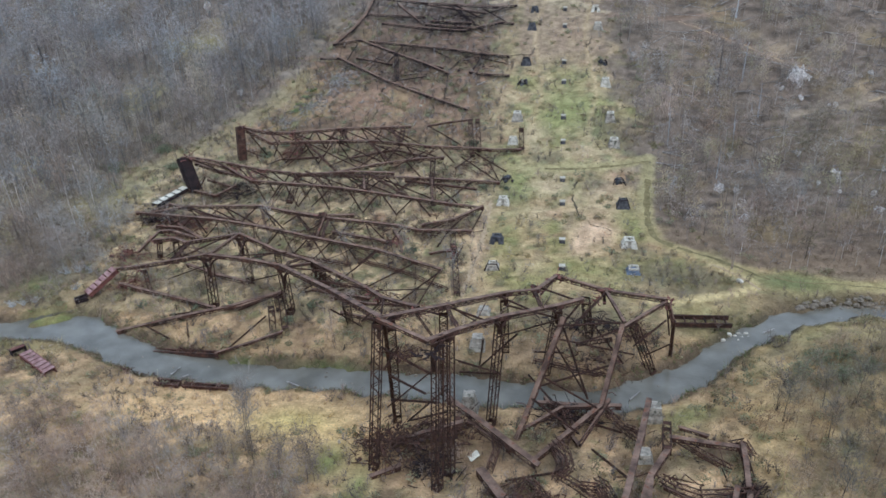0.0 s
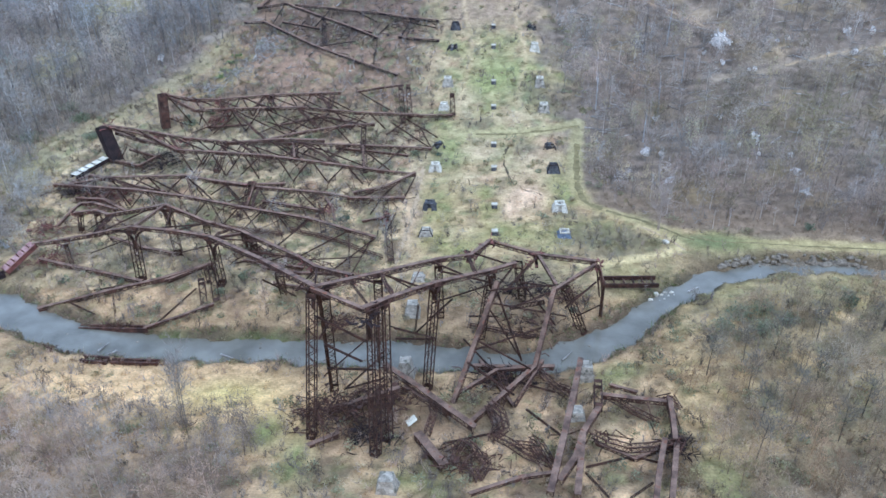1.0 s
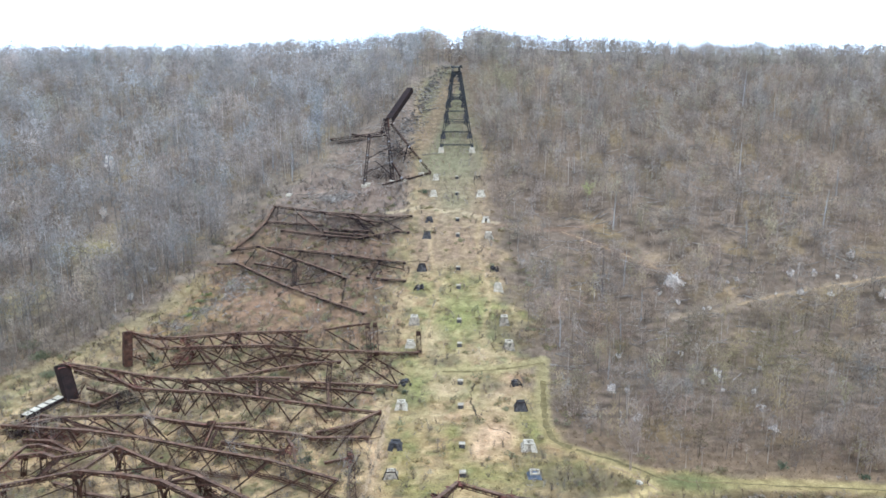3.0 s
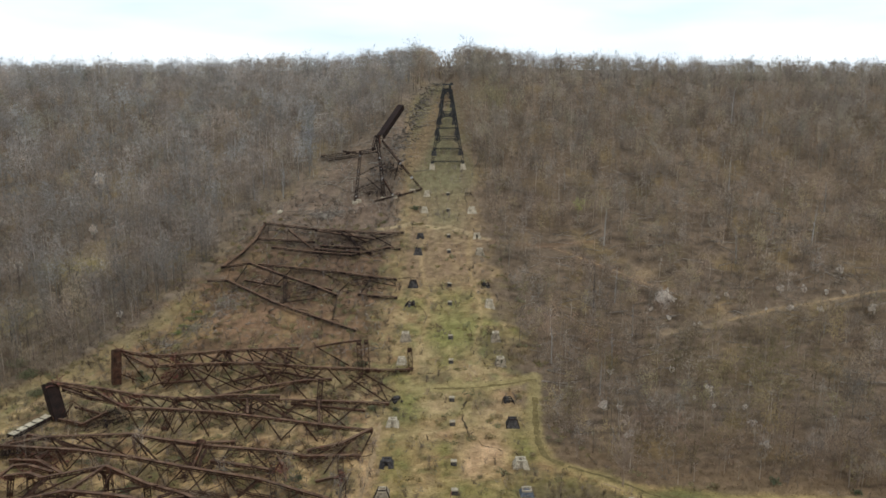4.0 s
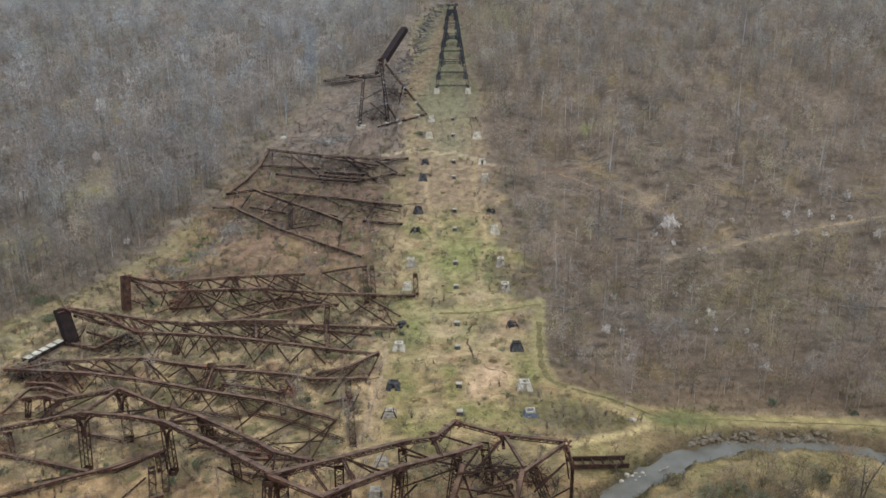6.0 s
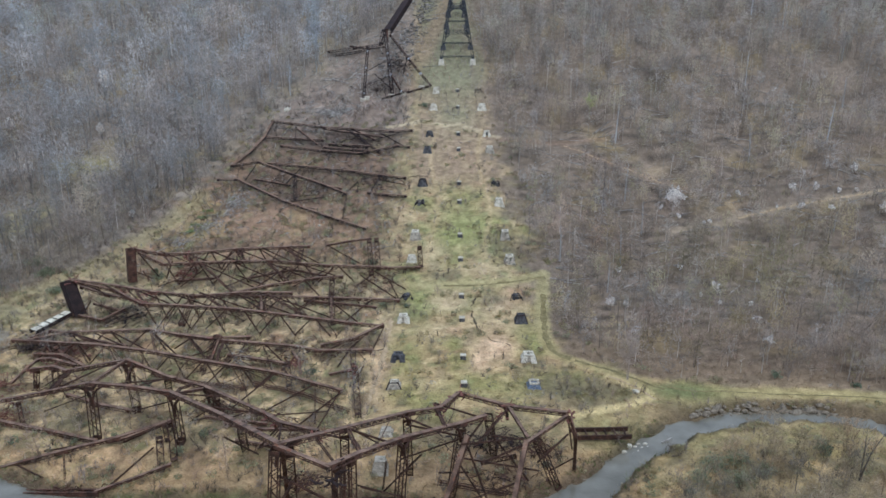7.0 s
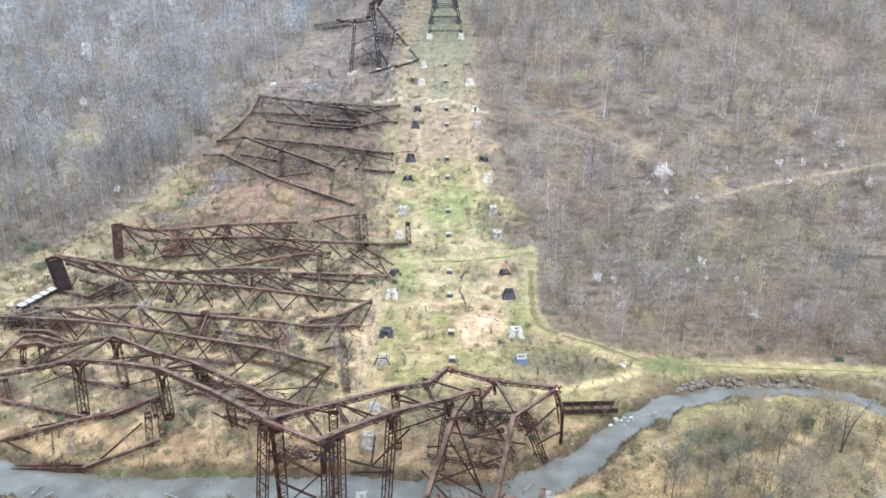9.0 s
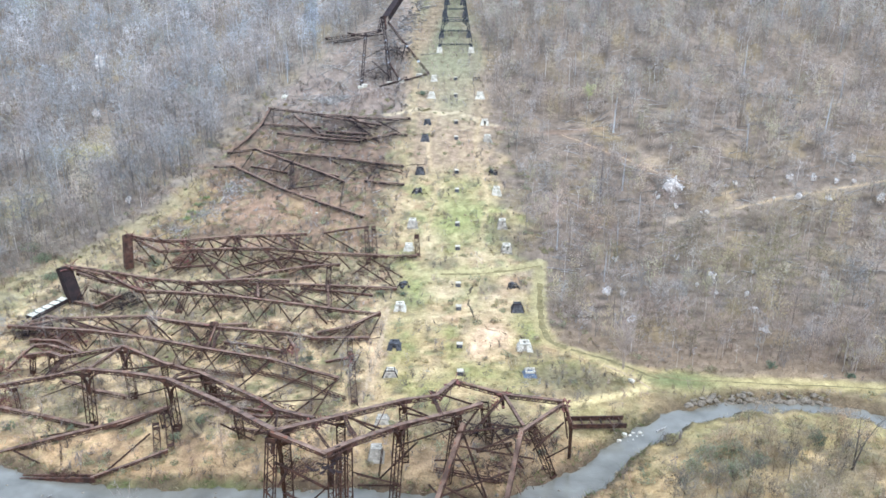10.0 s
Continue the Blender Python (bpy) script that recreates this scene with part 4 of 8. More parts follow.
tw = wreck("twisted_truss", "crumpled rust-brown lattice truss lying in scrub beside the creek")
leg(tw, (13.9, 100.5, 7.5), (11.6, 90.0, 9.4), (8.8, 78.1, 11.0), (6.2, 67.1, 13.2), w=0.8, d=0.9)
strut(tw, (13.5, 99.0, 7.2), (12.6, 94.0, 3.9))
strut(tw, (9.4, 80.5, 10.2), (8.6, 79.0, 7.0))
leg(tw, (-1.2, 90.6, 5.0), (0.4, 87.2, 5.6))
lattice(tw, (-1.2, 90.6, 6.6), (0.6, 88.0, 7.0), (1.3, 85.5, 6.3), (-0.5, 84.2, 6.0), (1.8, 81.6, 6.9), (4.0, 79.7, 6.8), (7.5, 77.7, 7.3), w=0.9)
lattice(tw, (-1.6, 91.0, 5.4), (-0.2, 86.0, 5.8), (-1.2, 83.5, 5.9), w=0.8)
lattice(tw, (5.0, 83.0, 6.6), (5.9, 81.4, 7.6), (6.9, 79.6, 7.4), (7.9, 77.1, 7.0), w=0.8)
lattice(tw, (2.4, 81.0, 7.6), (4.6, 80.4, 8.0), (6.0, 78.0, 7.6), w=0.7)
leg(tw, (-12.2, 84.0, 5.8), (-7.8, 76.2, 7.6), w=1.3, d=1.1)
lattice(tw, (-6.4, 79.7, 7.0), (-5.2, 81.0, 8.0), (-3.8, 79.8, 7.9), (-1.6, 76.7, 7.4), (-2.8, 74.2, 7.9), w=0.8)
lattice(tw, (-5.4, 76.2, 7.4), (-3.6, 75.4, 8.2), (-2.9, 73.8, 7.8), w=0.7)
brace(tw, (-8.3, 82.6, 5.7), (-0.2, 85.0, 5.9))
brace(tw, (4.6, 91.4, 4.7), (9.7, 84.8, 5.6))
brace(tw, (-3.9, 86.1, 5.8), (-4.1, 73.3, 8.2))
strut(tw, (-4.0, 70.5, 8.8), (2.9, 74.1, 8.2), (7.1, 75.3, 7.9))
lattice(tw, (6.5, 103.6, 3.5), (7.6, 101.0, 4.4), (9.0, 98.8, 3.9), (12.1, 93.4, 5.3), w=0.8)
lattice(tw, (10.3, 97.1, 4.8), (11.4, 95.8, 5.6), (12.6, 94.0, 5.0), w=0.6)
lattice(tw, (-2.0, 104.0, 2.8), (0.6, 100.6, 4.2), (1.4, 96.4, 4.0), (0.4, 92.4, 4.6), w=0.9)
strut(tw, (-6.5, 95.1, 4.3), (-0.1, 101.5, 4.1), (7.2, 103.2, 3.6))
leg(tw, (-4.0, 104.6, 2.2), (4.0, 104.0, 2.6), (10.0, 104.4, 2.6))
brace(tw, (2.0, 100.4, 3.0), (9.4, 96.0, 4.4))
slack(tw, (-2.0, 100.0, 3.6), (8.0, 103.0, 3.2), n=12, spread=2.0, seed=8)
slack(tw, (-6.0, 80.0, 7.0), (7.0, 78.0, 7.4), n=10, spread=2.0, seed=9)

tw = wreck("broken_span", "rectangular rusted truss frame lying crushed on dry grass")
post(tw, (16.3, 96.1, 6.6), (15.6, 89.6, 6.9))
leg(tw, (16.6, 93.4, 6.2), (21.6, 92.2, 6.6), (26.9, 91.4, 6.8))
strut(tw, (18.7, 97.6, 4.7), (22.7, 95.5, 5.1))
lattice(tw, (18.2, 93.4, 5.7), (21.3, 90.6, 5.8), (24.8, 88.2, 5.6), w=0.8)
leg(tw, (26.9, 91.9, 7.3), (26.6, 87.9, 7.3), (25.7, 82.1, 8.1))
post(tw, (26.7, 91.0, 7.0), (27.4, 86.0, 5.4))
leg(tw, (15.6, 89.5, 7.0), (12.5, 83.5, 7.5), (10.8, 77.7, 8.5), (8.0, 72.4, 9.5), w=0.8, d=0.9)
leg(tw, (12.4, 82.7, 7.6), (11.2, 75.7, 9.0), (10.1, 69.4, 10.2), w=0.8, d=0.9)
lattice(tw, (13.9, 83.9, 7.4), (16.3, 81.8, 7.5), (19.0, 80.2, 8.0), (22.9, 80.8, 7.9), (26.6, 81.5, 8.2), w=0.9)
strut(tw, (14.4, 82.6, 6.6), (19.6, 79.2, 7.0), (26.2, 82.6, 7.2))
leg(tw, (24.2, 82.1, 8.0), (22.0, 75.3, 9.3), (20.3, 69.2, 10.2))
leg(tw, (25.6, 80.8, 8.3), (24.0, 75.0, 9.2), (22.4, 69.4, 10.2))
brace(tw, (12.4, 77.2, 7.3), (19.4, 79.6, 7.2))
brace(tw, (19.4, 79.6, 7.2), (23.3, 78.1, 7.4))
brace(tw, (12.2, 76.2, 7.2), (14.6, 71.2, 8.2))
brace(tw, (16.0, 86.4, 4.8), (20.4, 84.8, 5.2))
brace(tw, (21.0, 74.0, 8.0), (17.4, 70.6, 8.8))
lattice(tw, (27.0, 83.0, 7.6), (26.4, 81.0, 8.6), (25.4, 79.6, 8.4), w=0.9)
lattice(tw, (25.2, 92.6, 6.4), (27.4, 92.0, 7.4), (28.2, 90.0, 6.8), w=0.7)
slack(tw, (12.5, 83.5, 7.5), (26.0, 81.8, 8.0), n=12, spread=1.8, seed=11)
slack(tw, (16.6, 93.4, 6.2), (26.9, 91.4, 6.8), n=7, spread=1.6, seed=10)

tw = wreck("fallen_tower", "rusted trestle tower with kinked legs and lattice posts over grass")
leg(tw, (-100.9, 138.2, 5.9), (-94.9, 138.0, 6.9), (-85.0, 134.0, 10.8), (-73.3, 130.0, 15.2), (-65.0, 129.5, 14.7), (-57.3, 129.0, 13.7), (-40.2, 108.0, 21.7), (-25.3, 83.8, 32.9))
leg(tw, (-96.8, 150.0, 7.2), (-91.0, 149.0, 8.4), (-86.6, 146.0, 9.0), (-69.5, 138.8, 15.5), (-61.8, 139.0, 11.5), (-54.2, 139.0, 9.1), (-45.2, 130.0, 11.3), (-36.2, 119.0, 15.0), (-32.0, 112.0, 17.8), (-23.6, 101.0, 23.4))
post(tw, (-73.4, 130.0, 14.9), (-74.2, 130.0, 2.2), w=1.5)
post(tw, (-57.1, 129.0, 13.4), (-56.8, 129.0, 2.3), w=1.5)
post(tw, (-69.5, 138.8, 15.2), (-70.1, 140.9, 2.2), w=1.5)
post(tw, (-93.5, 138.0, 6.1), (-91.9, 135.5, 2.2))
post(tw, (-90.9, 149.0, 8.2), (-91.9, 150.2, 2.3))
post(tw, (-54.0, 139.0, 8.8), (-52.7, 140.3, 2.2))
post(tw, (-61.9, 139.0, 11.4), (-66.1, 149.2, 2.1))
post(tw, (-35.4, 101.0, 23.9), (-43.4, 127.1, 2.1))
leg(tw, (-99.2, 136.3, 3.2), (-93.9, 134.5, 3.2), (-83.8, 131.9, 2.9), (-73.5, 128.5, 3.0))
leg(tw, (-87.3, 145.6, 3.3), (-78.1, 141.6, 3.2), (-70.6, 139.4, 3.1))
strut(tw, (-71.2, 128.0, 3.2), (-67.4, 128.4, 3.8), (-61.3, 132.8, 4.3))
post(tw, (-61.3, 132.8, 4.3), (-59.6, 129.5, 2.1))
brace(tw, (-68.1, 128.5, 2.8), (-62.5, 132.0, 3.8))
brace(tw, (-83.0, 126.6, 2.1), (-73.5, 128.0, 3.1))
brace(tw, (-55.8, 129.0, 12.2), (-55.3, 140.0, 2.7))
brace(tw, (-29.8, 90.0, 28.1), (-26.2, 86.0, 31.7))
strut(tw, (-54.5, 137.5, 2.9), (-40.7, 134.1, 3.4))
brace(tw, (-40.6, 108.0, 17.8), (-40.3, 124.7, 2.7))
brace(tw, (-68.2, 138.0, 15.4), (-66.9, 130.0, 14.1))
brace(tw, (-54.3, 139.0, 8.8), (-56.7, 129.0, 13.4))
brace(tw, (-32.0, 112.0, 17.8), (-25.3, 84.0, 32.8))
brace(tw, (-23.6, 101.0, 23.4), (-17.4, 92.0, 28.1))
brace(tw, (-36.2, 119.0, 15.0), (-29.4, 140.0, 2.6))
leg(tw, (-93.0, 122.0, 0.3), (-77.9, 124.3, 3.6), (-69.3, 128.1, 3.9), (-60.1, 133.7, 4.3))
strut(tw, (-68.2, 115.5, 1.0), (-61.3, 116.4, 3.2), (-55.2, 119.4, 4.2))
post(tw, (-60.1, 133.3, 4.3), (-55.9, 122.6, 2.3))
post(tw, (-60.7, 128.4, 3.8), (-57.6, 120.2, 1.8))
brace(tw, (-66.2, 116.1, 1.5), (-61.0, 125.7, 3.5))
brace(tw, (-77.9, 124.3, 3.3), (-74.7, 117.3, 0.8))
brace(tw, (-85.8, 121.8, 2.3), (-79.7, 119.1, 1.4))
brace(tw, (-73.7, 130.0, 12.9), (-89.7, 140.3, 2.6))
brace(tw, (-57.5, 129.0, 11.9), (-70.6, 139.4, 3.1))
brace(tw, (-86.6, 146.0, 9.0), (-95.2, 151.3, 2.4))
strut(tw, (-73.4, 130.0, 14.9), (-69.9, 138.0, 15.7))
strut(tw, (-57.1, 129.0, 13.4), (-54.3, 139.0, 8.8))
brace(tw, (-65.0, 129.5, 14.7), (-61.8, 139.0, 11.3))
brace(tw, (-85.0, 134.0, 10.8), (-86.7, 146.0, 8.7))
leg(tw, (-101.4, 160.4, 4.0), (-97.3, 159.2, 4.9), (-90.4, 156.9, 4.4))
strut(tw, (-101.5, 149.4, 4.2), (-99.8, 154.1, 5.7), (-99.9, 157.9, 5.3))
post(tw, (-95.5, 150.0, 7.2), (-96.8, 150.5, 2.2))
brace(tw, (-56.2, 136.9, 2.6), (-47.0, 138.6, 3.6))
brace(tw, (-53.4, 138.0, 8.7), (-48.0, 135.3, 2.7))
brace(tw, (-48.1, 132.0, 10.1), (-56.4, 137.9, 2.7))
brace(tw, (-40.2, 124.0, 13.0), (-50.1, 136.5, 2.8))
post(tw, (-50.7, 135.0, 9.2), (-52.7, 139.6, 2.2))
brace(tw, (-32.0, 112.0, 17.8), (-40.7, 126.7, 2.7))
strut(tw, (-45.7, 128.8, 3.0), (-37.1, 125.7, 3.7), (-33.4, 123.4, 3.0))
strut(tw, (-49.5, 134.3, 3.3), (-40.5, 131.0, 4.1), (-32.2, 129.5, 5.1))
web(tw, ((-85.0, 134.0, 10.8), (-73.3, 130.0, 15.2), (-57.3, 129.0, 13.7), (-40.2, 108.0, 21.7)), ((-86.6, 146.0, 9.0), (-69.5, 138.8, 15.5), (-54.2, 139.0, 9.1), (-36.2, 119.0, 15.0)), n=4, seed=3)
slack(tw, (-73.3, 130.0, 15.2), (-57.3, 129.0, 13.7), n=4, spread=4, seed=13)
slack(tw, (-57.3, 129.0, 13.7), (-25.3, 83.8, 32.9), n=1, spread=5, seed=14)
slack(tw, (-61.8, 139.0, 11.5), (-32.0, 112.0, 17.8), n=4, spread=5, seed=15)
slack(tw, (-93.9, 134.7, 2.9), (-73.5, 128.5, 3.0), n=2, spread=2, seed=16)
lattice(tw, (-55.7, 142.5, 5.3), (-47.9, 137.6, 4.2), (-42.4, 139.2, 3.2))
knee(tw, (-73.4, 130.0, 15.0), (-69.4, 129.7, 14.9), (-73.6, 130.0, 9.7))
knee(tw, (-73.4, 130.0, 15.0), (-77.8, 131.5, 13.5), (-73.7, 130.0, 10.3))
knee(tw, (-57.1, 129.0, 13.6), (-52.4, 124.5, 14.9), (-57.2, 129.0, 8.3))
knee(tw, (-57.1, 129.0, 13.6), (-60.0, 129.2, 14.0), (-57.3, 129.0, 9.6))
knee(tw, (-69.5, 138.8, 15.3), (-66.5, 139.0, 13.9), (-69.6, 138.8, 10.3))
knee(tw, (-69.5, 138.8, 15.3), (-73.5, 140.5, 13.9), (-69.7, 138.8, 11.0))
for i, p in enumerate(((-97.0, 151.0, 6.6), (-92.0, 150.0, 7.8), (-95.0, 139.0, 5.6), (-23.6, 101.0, 23.0), (-35.6, 118.0, 14.6))):
    crumple(tw, p, 1.5, 920 + i)
knee(tw, (-54.0, 139.0, 8.9), (-49.3, 134.5, 10.1), (-53.8, 139.0, 5.4))

tw = wreck("fallen_tower", "rust-brown lattice tower lying collapsed across tangled brush")
leg(tw, (-108.6, 168.2, 5.0), (-98.0, 169.8, 6.5), (-77.7, 170.0, 7.1), (-69.4, 168.0, 6.7), (-57.9, 166.0, 6.1), (-39.7, 164.0, 5.5), (-35.0, 163.8, 4.5), (-22.0, 164.8, 4.1))
leg(tw, (-110.5, 166.9, 5.9), (-87.7, 162.3, 7.0), (-73.0, 158.9, 6.9), (-60.0, 155.1, 6.5), (-42.6, 152.0, 5.2), (-33.0, 147.9, 4.7), (-26.7, 145.6, 4.2))
leg(tw, (-55.7, 160.3, 5.2), (-49.4, 159.0, 5.0), (-41.4, 158.2, 4.0))
leg(tw, (-34.8, 166.9, 4.3), (-26.6, 168.6, 5.4), (-20.1, 174.6, 6.2))
strut(tw, (-31.0, 154.8, 3.2), (-25.9, 156.3, 3.5))
post(tw, (-24.8, 153.4, 5.4), (-22.4, 138.0, 2.5))
brace(tw, (-23.2, 156.2, 4.6), (-24.8, 151.9, 2.7))
post(tw, (-59.9, 166.7, 7.2), (-60.8, 161.7, 3.2))
leg(tw, (-69.8, 168.9, 6.3), (-61.2, 167.9, 5.8), (-52.5, 169.0, 5.6))
brace(tw, (-27.7, 165.4, 3.9), (-29.6, 158.7, 3.0))
post(tw, (-41.2, 157.7, 4.6), (-39.2, 149.7, 2.5))
brace(tw, (-33.0, 147.9, 4.7), (-42.7, 140.1, 2.6))
brace(tw, (-26.7, 145.6, 4.2), (-34.5, 134.7, 2.6))
brace(tw, (-33.0, 147.9, 4.7), (-31.2, 136.1, 2.3))
brace(tw, (-27.6, 144.6, 4.0), (-30.3, 133.9, 2.5))
brace(tw, (-54.2, 157.3, 5.6), (-58.9, 149.8, 2.5))
brace(tw, (-51.6, 154.8, 5.5), (-46.3, 142.4, 2.6))
brace(tw, (-42.6, 152.0, 5.2), (-50.5, 140.1, 2.6))
strut(tw, (-102.6, 167.3, 5.0), (-93.2, 161.3, 3.5))
hang(tw, (-101.8, 166.0, 6.1), (-87.8, 162.6, 6.9), (-73.1, 159.2, 6.7), (-60.1, 155.4, 6.3), (-42.7, 152.3, 5.1), n=7, lean=-2.8)
hang(tw, (-98.2, 170.2, 6.3), (-77.8, 170.3, 7.0), (-58.0, 166.3, 6.0), n=4, lean=-2.5)
strut(tw, (-60.1, 161.0, 3.6), (-59.1, 166.9, 7.2))
brace(tw, (-76.8, 169.4, 6.9), (-71.6, 165.5, 5.0))
brace(tw, (-66.6, 167.5, 6.3), (-69.8, 164.4, 4.9))
brace(tw, (-80.8, 161.9, 6.9), (-90.8, 169.4, 6.5))
brace(tw, (-52.6, 167.0, 5.8), (-53.5, 159.6, 5.1))
brace(tw, (-48.3, 165.8, 5.6), (-43.0, 159.6, 4.3))
strut(tw, (-41.3, 164.5, 4.0), (-38.6, 158.2, 5.1), (-37.6, 155.3, 3.0))
brace(tw, (-39.0, 164.0, 5.0), (-41.4, 158.3, 3.5))
leg(tw, (-103.8, 163.7, 3.8), (-95.8, 161.6, 4.6), (-88.7, 157.4, 3.8))
brace(tw, (-100.4, 165.8, 5.7), (-102.6, 162.3, 3.0))
brace(tw, (-95.5, 164.3, 6.2), (-101.6, 164.6, 3.3))
brace(tw, (-92.3, 163.4, 6.2), (-89.7, 162.2, 3.0))
leg(tw, (-108.8, 171.0, 4.3), (-104.2, 173.5, 5.3), (-96.5, 169.5, 6.0))
brace(tw, (-109.1, 168.6, 4.0), (-108.7, 165.0, 3.1))
strut(tw, (-93.1, 167.9, 5.9), (-80.5, 162.7, 6.5))
brace(tw, (-27.7, 165.8, 4.0), (-22.9, 173.7, 5.5))
brace(tw, (-33.1, 164.8, 4.1), (-26.7, 169.4, 5.3))
post(tw, (-26.7, 165.3, 4.0), (-25.8, 158.3, 3.2))
web(tw, ((-98.0, 169.8, 6.5), (-77.7, 170.0, 7.1), (-57.9, 166.0, 6.1), (-39.7, 164.0, 5.5)), ((-87.7, 162.3, 7.0), (-73.0, 158.9, 6.9), (-60.0, 155.1, 6.5), (-42.6, 152.0, 5.2)), n=6, seed=4)
slack(tw, (-87.7, 162.3, 7.0), (-42.6, 152.0, 5.2), n=20, spread=4, seed=17)
slack(tw, (-77.7, 170.0, 7.1), (-22.0, 164.8, 4.1), n=16, spread=3, seed=18)
slack(tw, (-110.9, 167.3, 5.0), (-89.6, 159.7, 4.4), n=14, spread=3, seed=19)
for i, p in enumerate(((-40.4, 158.0, 4.4), (-38.6, 157.6, 4.8), (-60.0, 166.4, 6.9), (-104.0, 168.0, 4.6), (-24.6, 153.4, 5.2))):
    crumple(tw, p, 1.4, 950 + i)
lattice(tw, (-72.1, 155.0, 3.2), (-60.2, 150.3, 3.6), (-48.3, 148.3, 3.3))
lattice(tw, (-47.7, 151.0, 3.2), (-35.1, 145.3, 3.6), (-24.5, 139.5, 2.9))

tw = wreck("fallen_tower", "rusted trestle tower toppled on its side with a dark girder end")
leg(tw, (-104.4, 186.4, 13.7), (-92.6, 185.7, 11.2), (-83.1, 180.3, 9.5), (-71.1, 178.6, 9.7), (-57.5, 176.7, 9.6), (-43.1, 175.5, 8.3), (-28.7, 174.6, 6.7), (-19.9, 174.6, 5.7))
leg(tw, (-103.9, 186.7, 13.7), (-91.4, 186.7, 11.8), (-81.9, 184.9, 10.9), (-70.2, 185.0, 9.7), (-57.4, 187.7, 9.5), (-45.5, 188.4, 9.0))
leg(tw, (-70.9, 186.9, 8.9), (-54.6, 188.1, 8.2), (-39.6, 189.1, 7.4), (-16.8, 189.9, 6.1))
leg(tw, (-102.6, 188.1, 11.2), (-95.6, 188.4, 8.6), (-85.9, 186.4, 7.5))
post(tw, (-71.3, 185.3, 9.9), (-72.7, 177.8, 4.4))
post(tw, (-53.0, 186.6, 9.0), (-52.0, 179.0, 8.3))
post(tw, (-35.1, 187.5, 8.0), (-32.7, 174.4, 6.8))
strut(tw, (-42.8, 189.2, 6.5), (-30.3, 187.6, 6.0), (-22.9, 186.4, 5.7))
brace(tw, (-16.8, 189.9, 6.1), (-20.6, 200.3, 8.0))
brace(tw, (-19.9, 174.6, 5.7), (-22.5, 164.3, 3.3))
girder(tw, (-104.9, 186.5, 13.7), (-102.2, 184.5, 4.5), w=2.8, d=2.4)
hang(tw, (-83.3, 181.0, 9.2), (-71.3, 179.2, 9.4), (-57.7, 177.2, 9.3), (-43.2, 176.1, 8.1), (-28.8, 175.1, 6.5), n=6, lean=-2.6)
hang(tw, (-82.1, 185.4, 10.7), (-70.3, 185.4, 9.5), (-54.7, 188.5, 8.0), (-39.7, 189.4, 7.2), n=5, lean=-3)
brace(tw, (-83.5, 181.4, 9.0), (-90.2, 187.4, 11.5))
brace(tw, (-79.0, 185.0, 10.5), (-73.0, 179.7, 9.1))
brace(tw, (-70.5, 185.9, 9.3), (-73.0, 179.7, 9.1))
brace(tw, (-60.7, 188.5, 9.0), (-50.6, 177.4, 8.6))
brace(tw, (-50.1, 188.5, 8.1), (-54.9, 177.3, 9.1))
brace(tw, (-39.6, 189.1, 7.4), (-43.2, 176.3, 8.0))
brace(tw, (-36.6, 189.2, 7.3), (-25.9, 175.0, 6.2))
brace(tw, (-24.4, 189.8, 6.5), (-30.2, 175.0, 6.6))
brace(tw, (-96.8, 185.6, 12.2), (-95.5, 186.6, 9.4))
brace(tw, (-93.2, 179.0, 3.9), (-93.2, 181.2, 5.3))
strut(tw, (-53.7, 186.6, 9.0), (-51.5, 178.1, 8.8))
strut(tw, (-35.4, 189.3, 7.3), (-33.1, 175.6, 7.0))
leg(tw, (-103.4, 183.9, 4.9), (-94.5, 180.7, 4.7), (-89.9, 184.5, 6.2))
brace(tw, (-100.4, 184.5, 5.9), (-98.1, 183.8, 9.0))
brace(tw, (-91.4, 191.4, 9.8), (-88.0, 185.7, 7.3))
strut(tw, (-100.4, 189.5, 5.6), (-91.3, 184.1, 6.1))
brace(tw, (-60.7, 177.6, 9.0), (-65.9, 176.3, 4.4))
brace(tw, (-16.8, 189.9, 6.1), (-28.6, 200.8, 9.2))
web(tw, ((-103.9, 186.7, 13.7), (-81.9, 184.9, 10.9), (-57.4, 187.7, 9.5), (-45.5, 188.4, 9.0)), ((-104.4, 186.4, 13.7), (-83.1, 180.3, 9.5), (-57.5, 176.7, 9.6), (-28.7, 174.6, 6.7)), n=7, seed=5)
for i, p in enumerate(((-83.0, 181.0, 9.4), (-81.6, 184.6, 10.6), (-90.0, 186.0, 10.6), (-103.6, 186.6, 13.6))):
    crumple(tw, p, 1.8, 930 + i)
slack(tw, (-83.1, 180.3, 9.5), (-28.7, 174.6, 6.7), n=20, spread=4, seed=20)
slack(tw, (-70.9, 186.9, 8.9), (-16.8, 189.9, 6.1), n=14, spread=3, seed=21)
slack(tw, (-103.6, 186.6, 10.2), (-89.9, 184.5, 6.2), n=10, spread=3, seed=22)

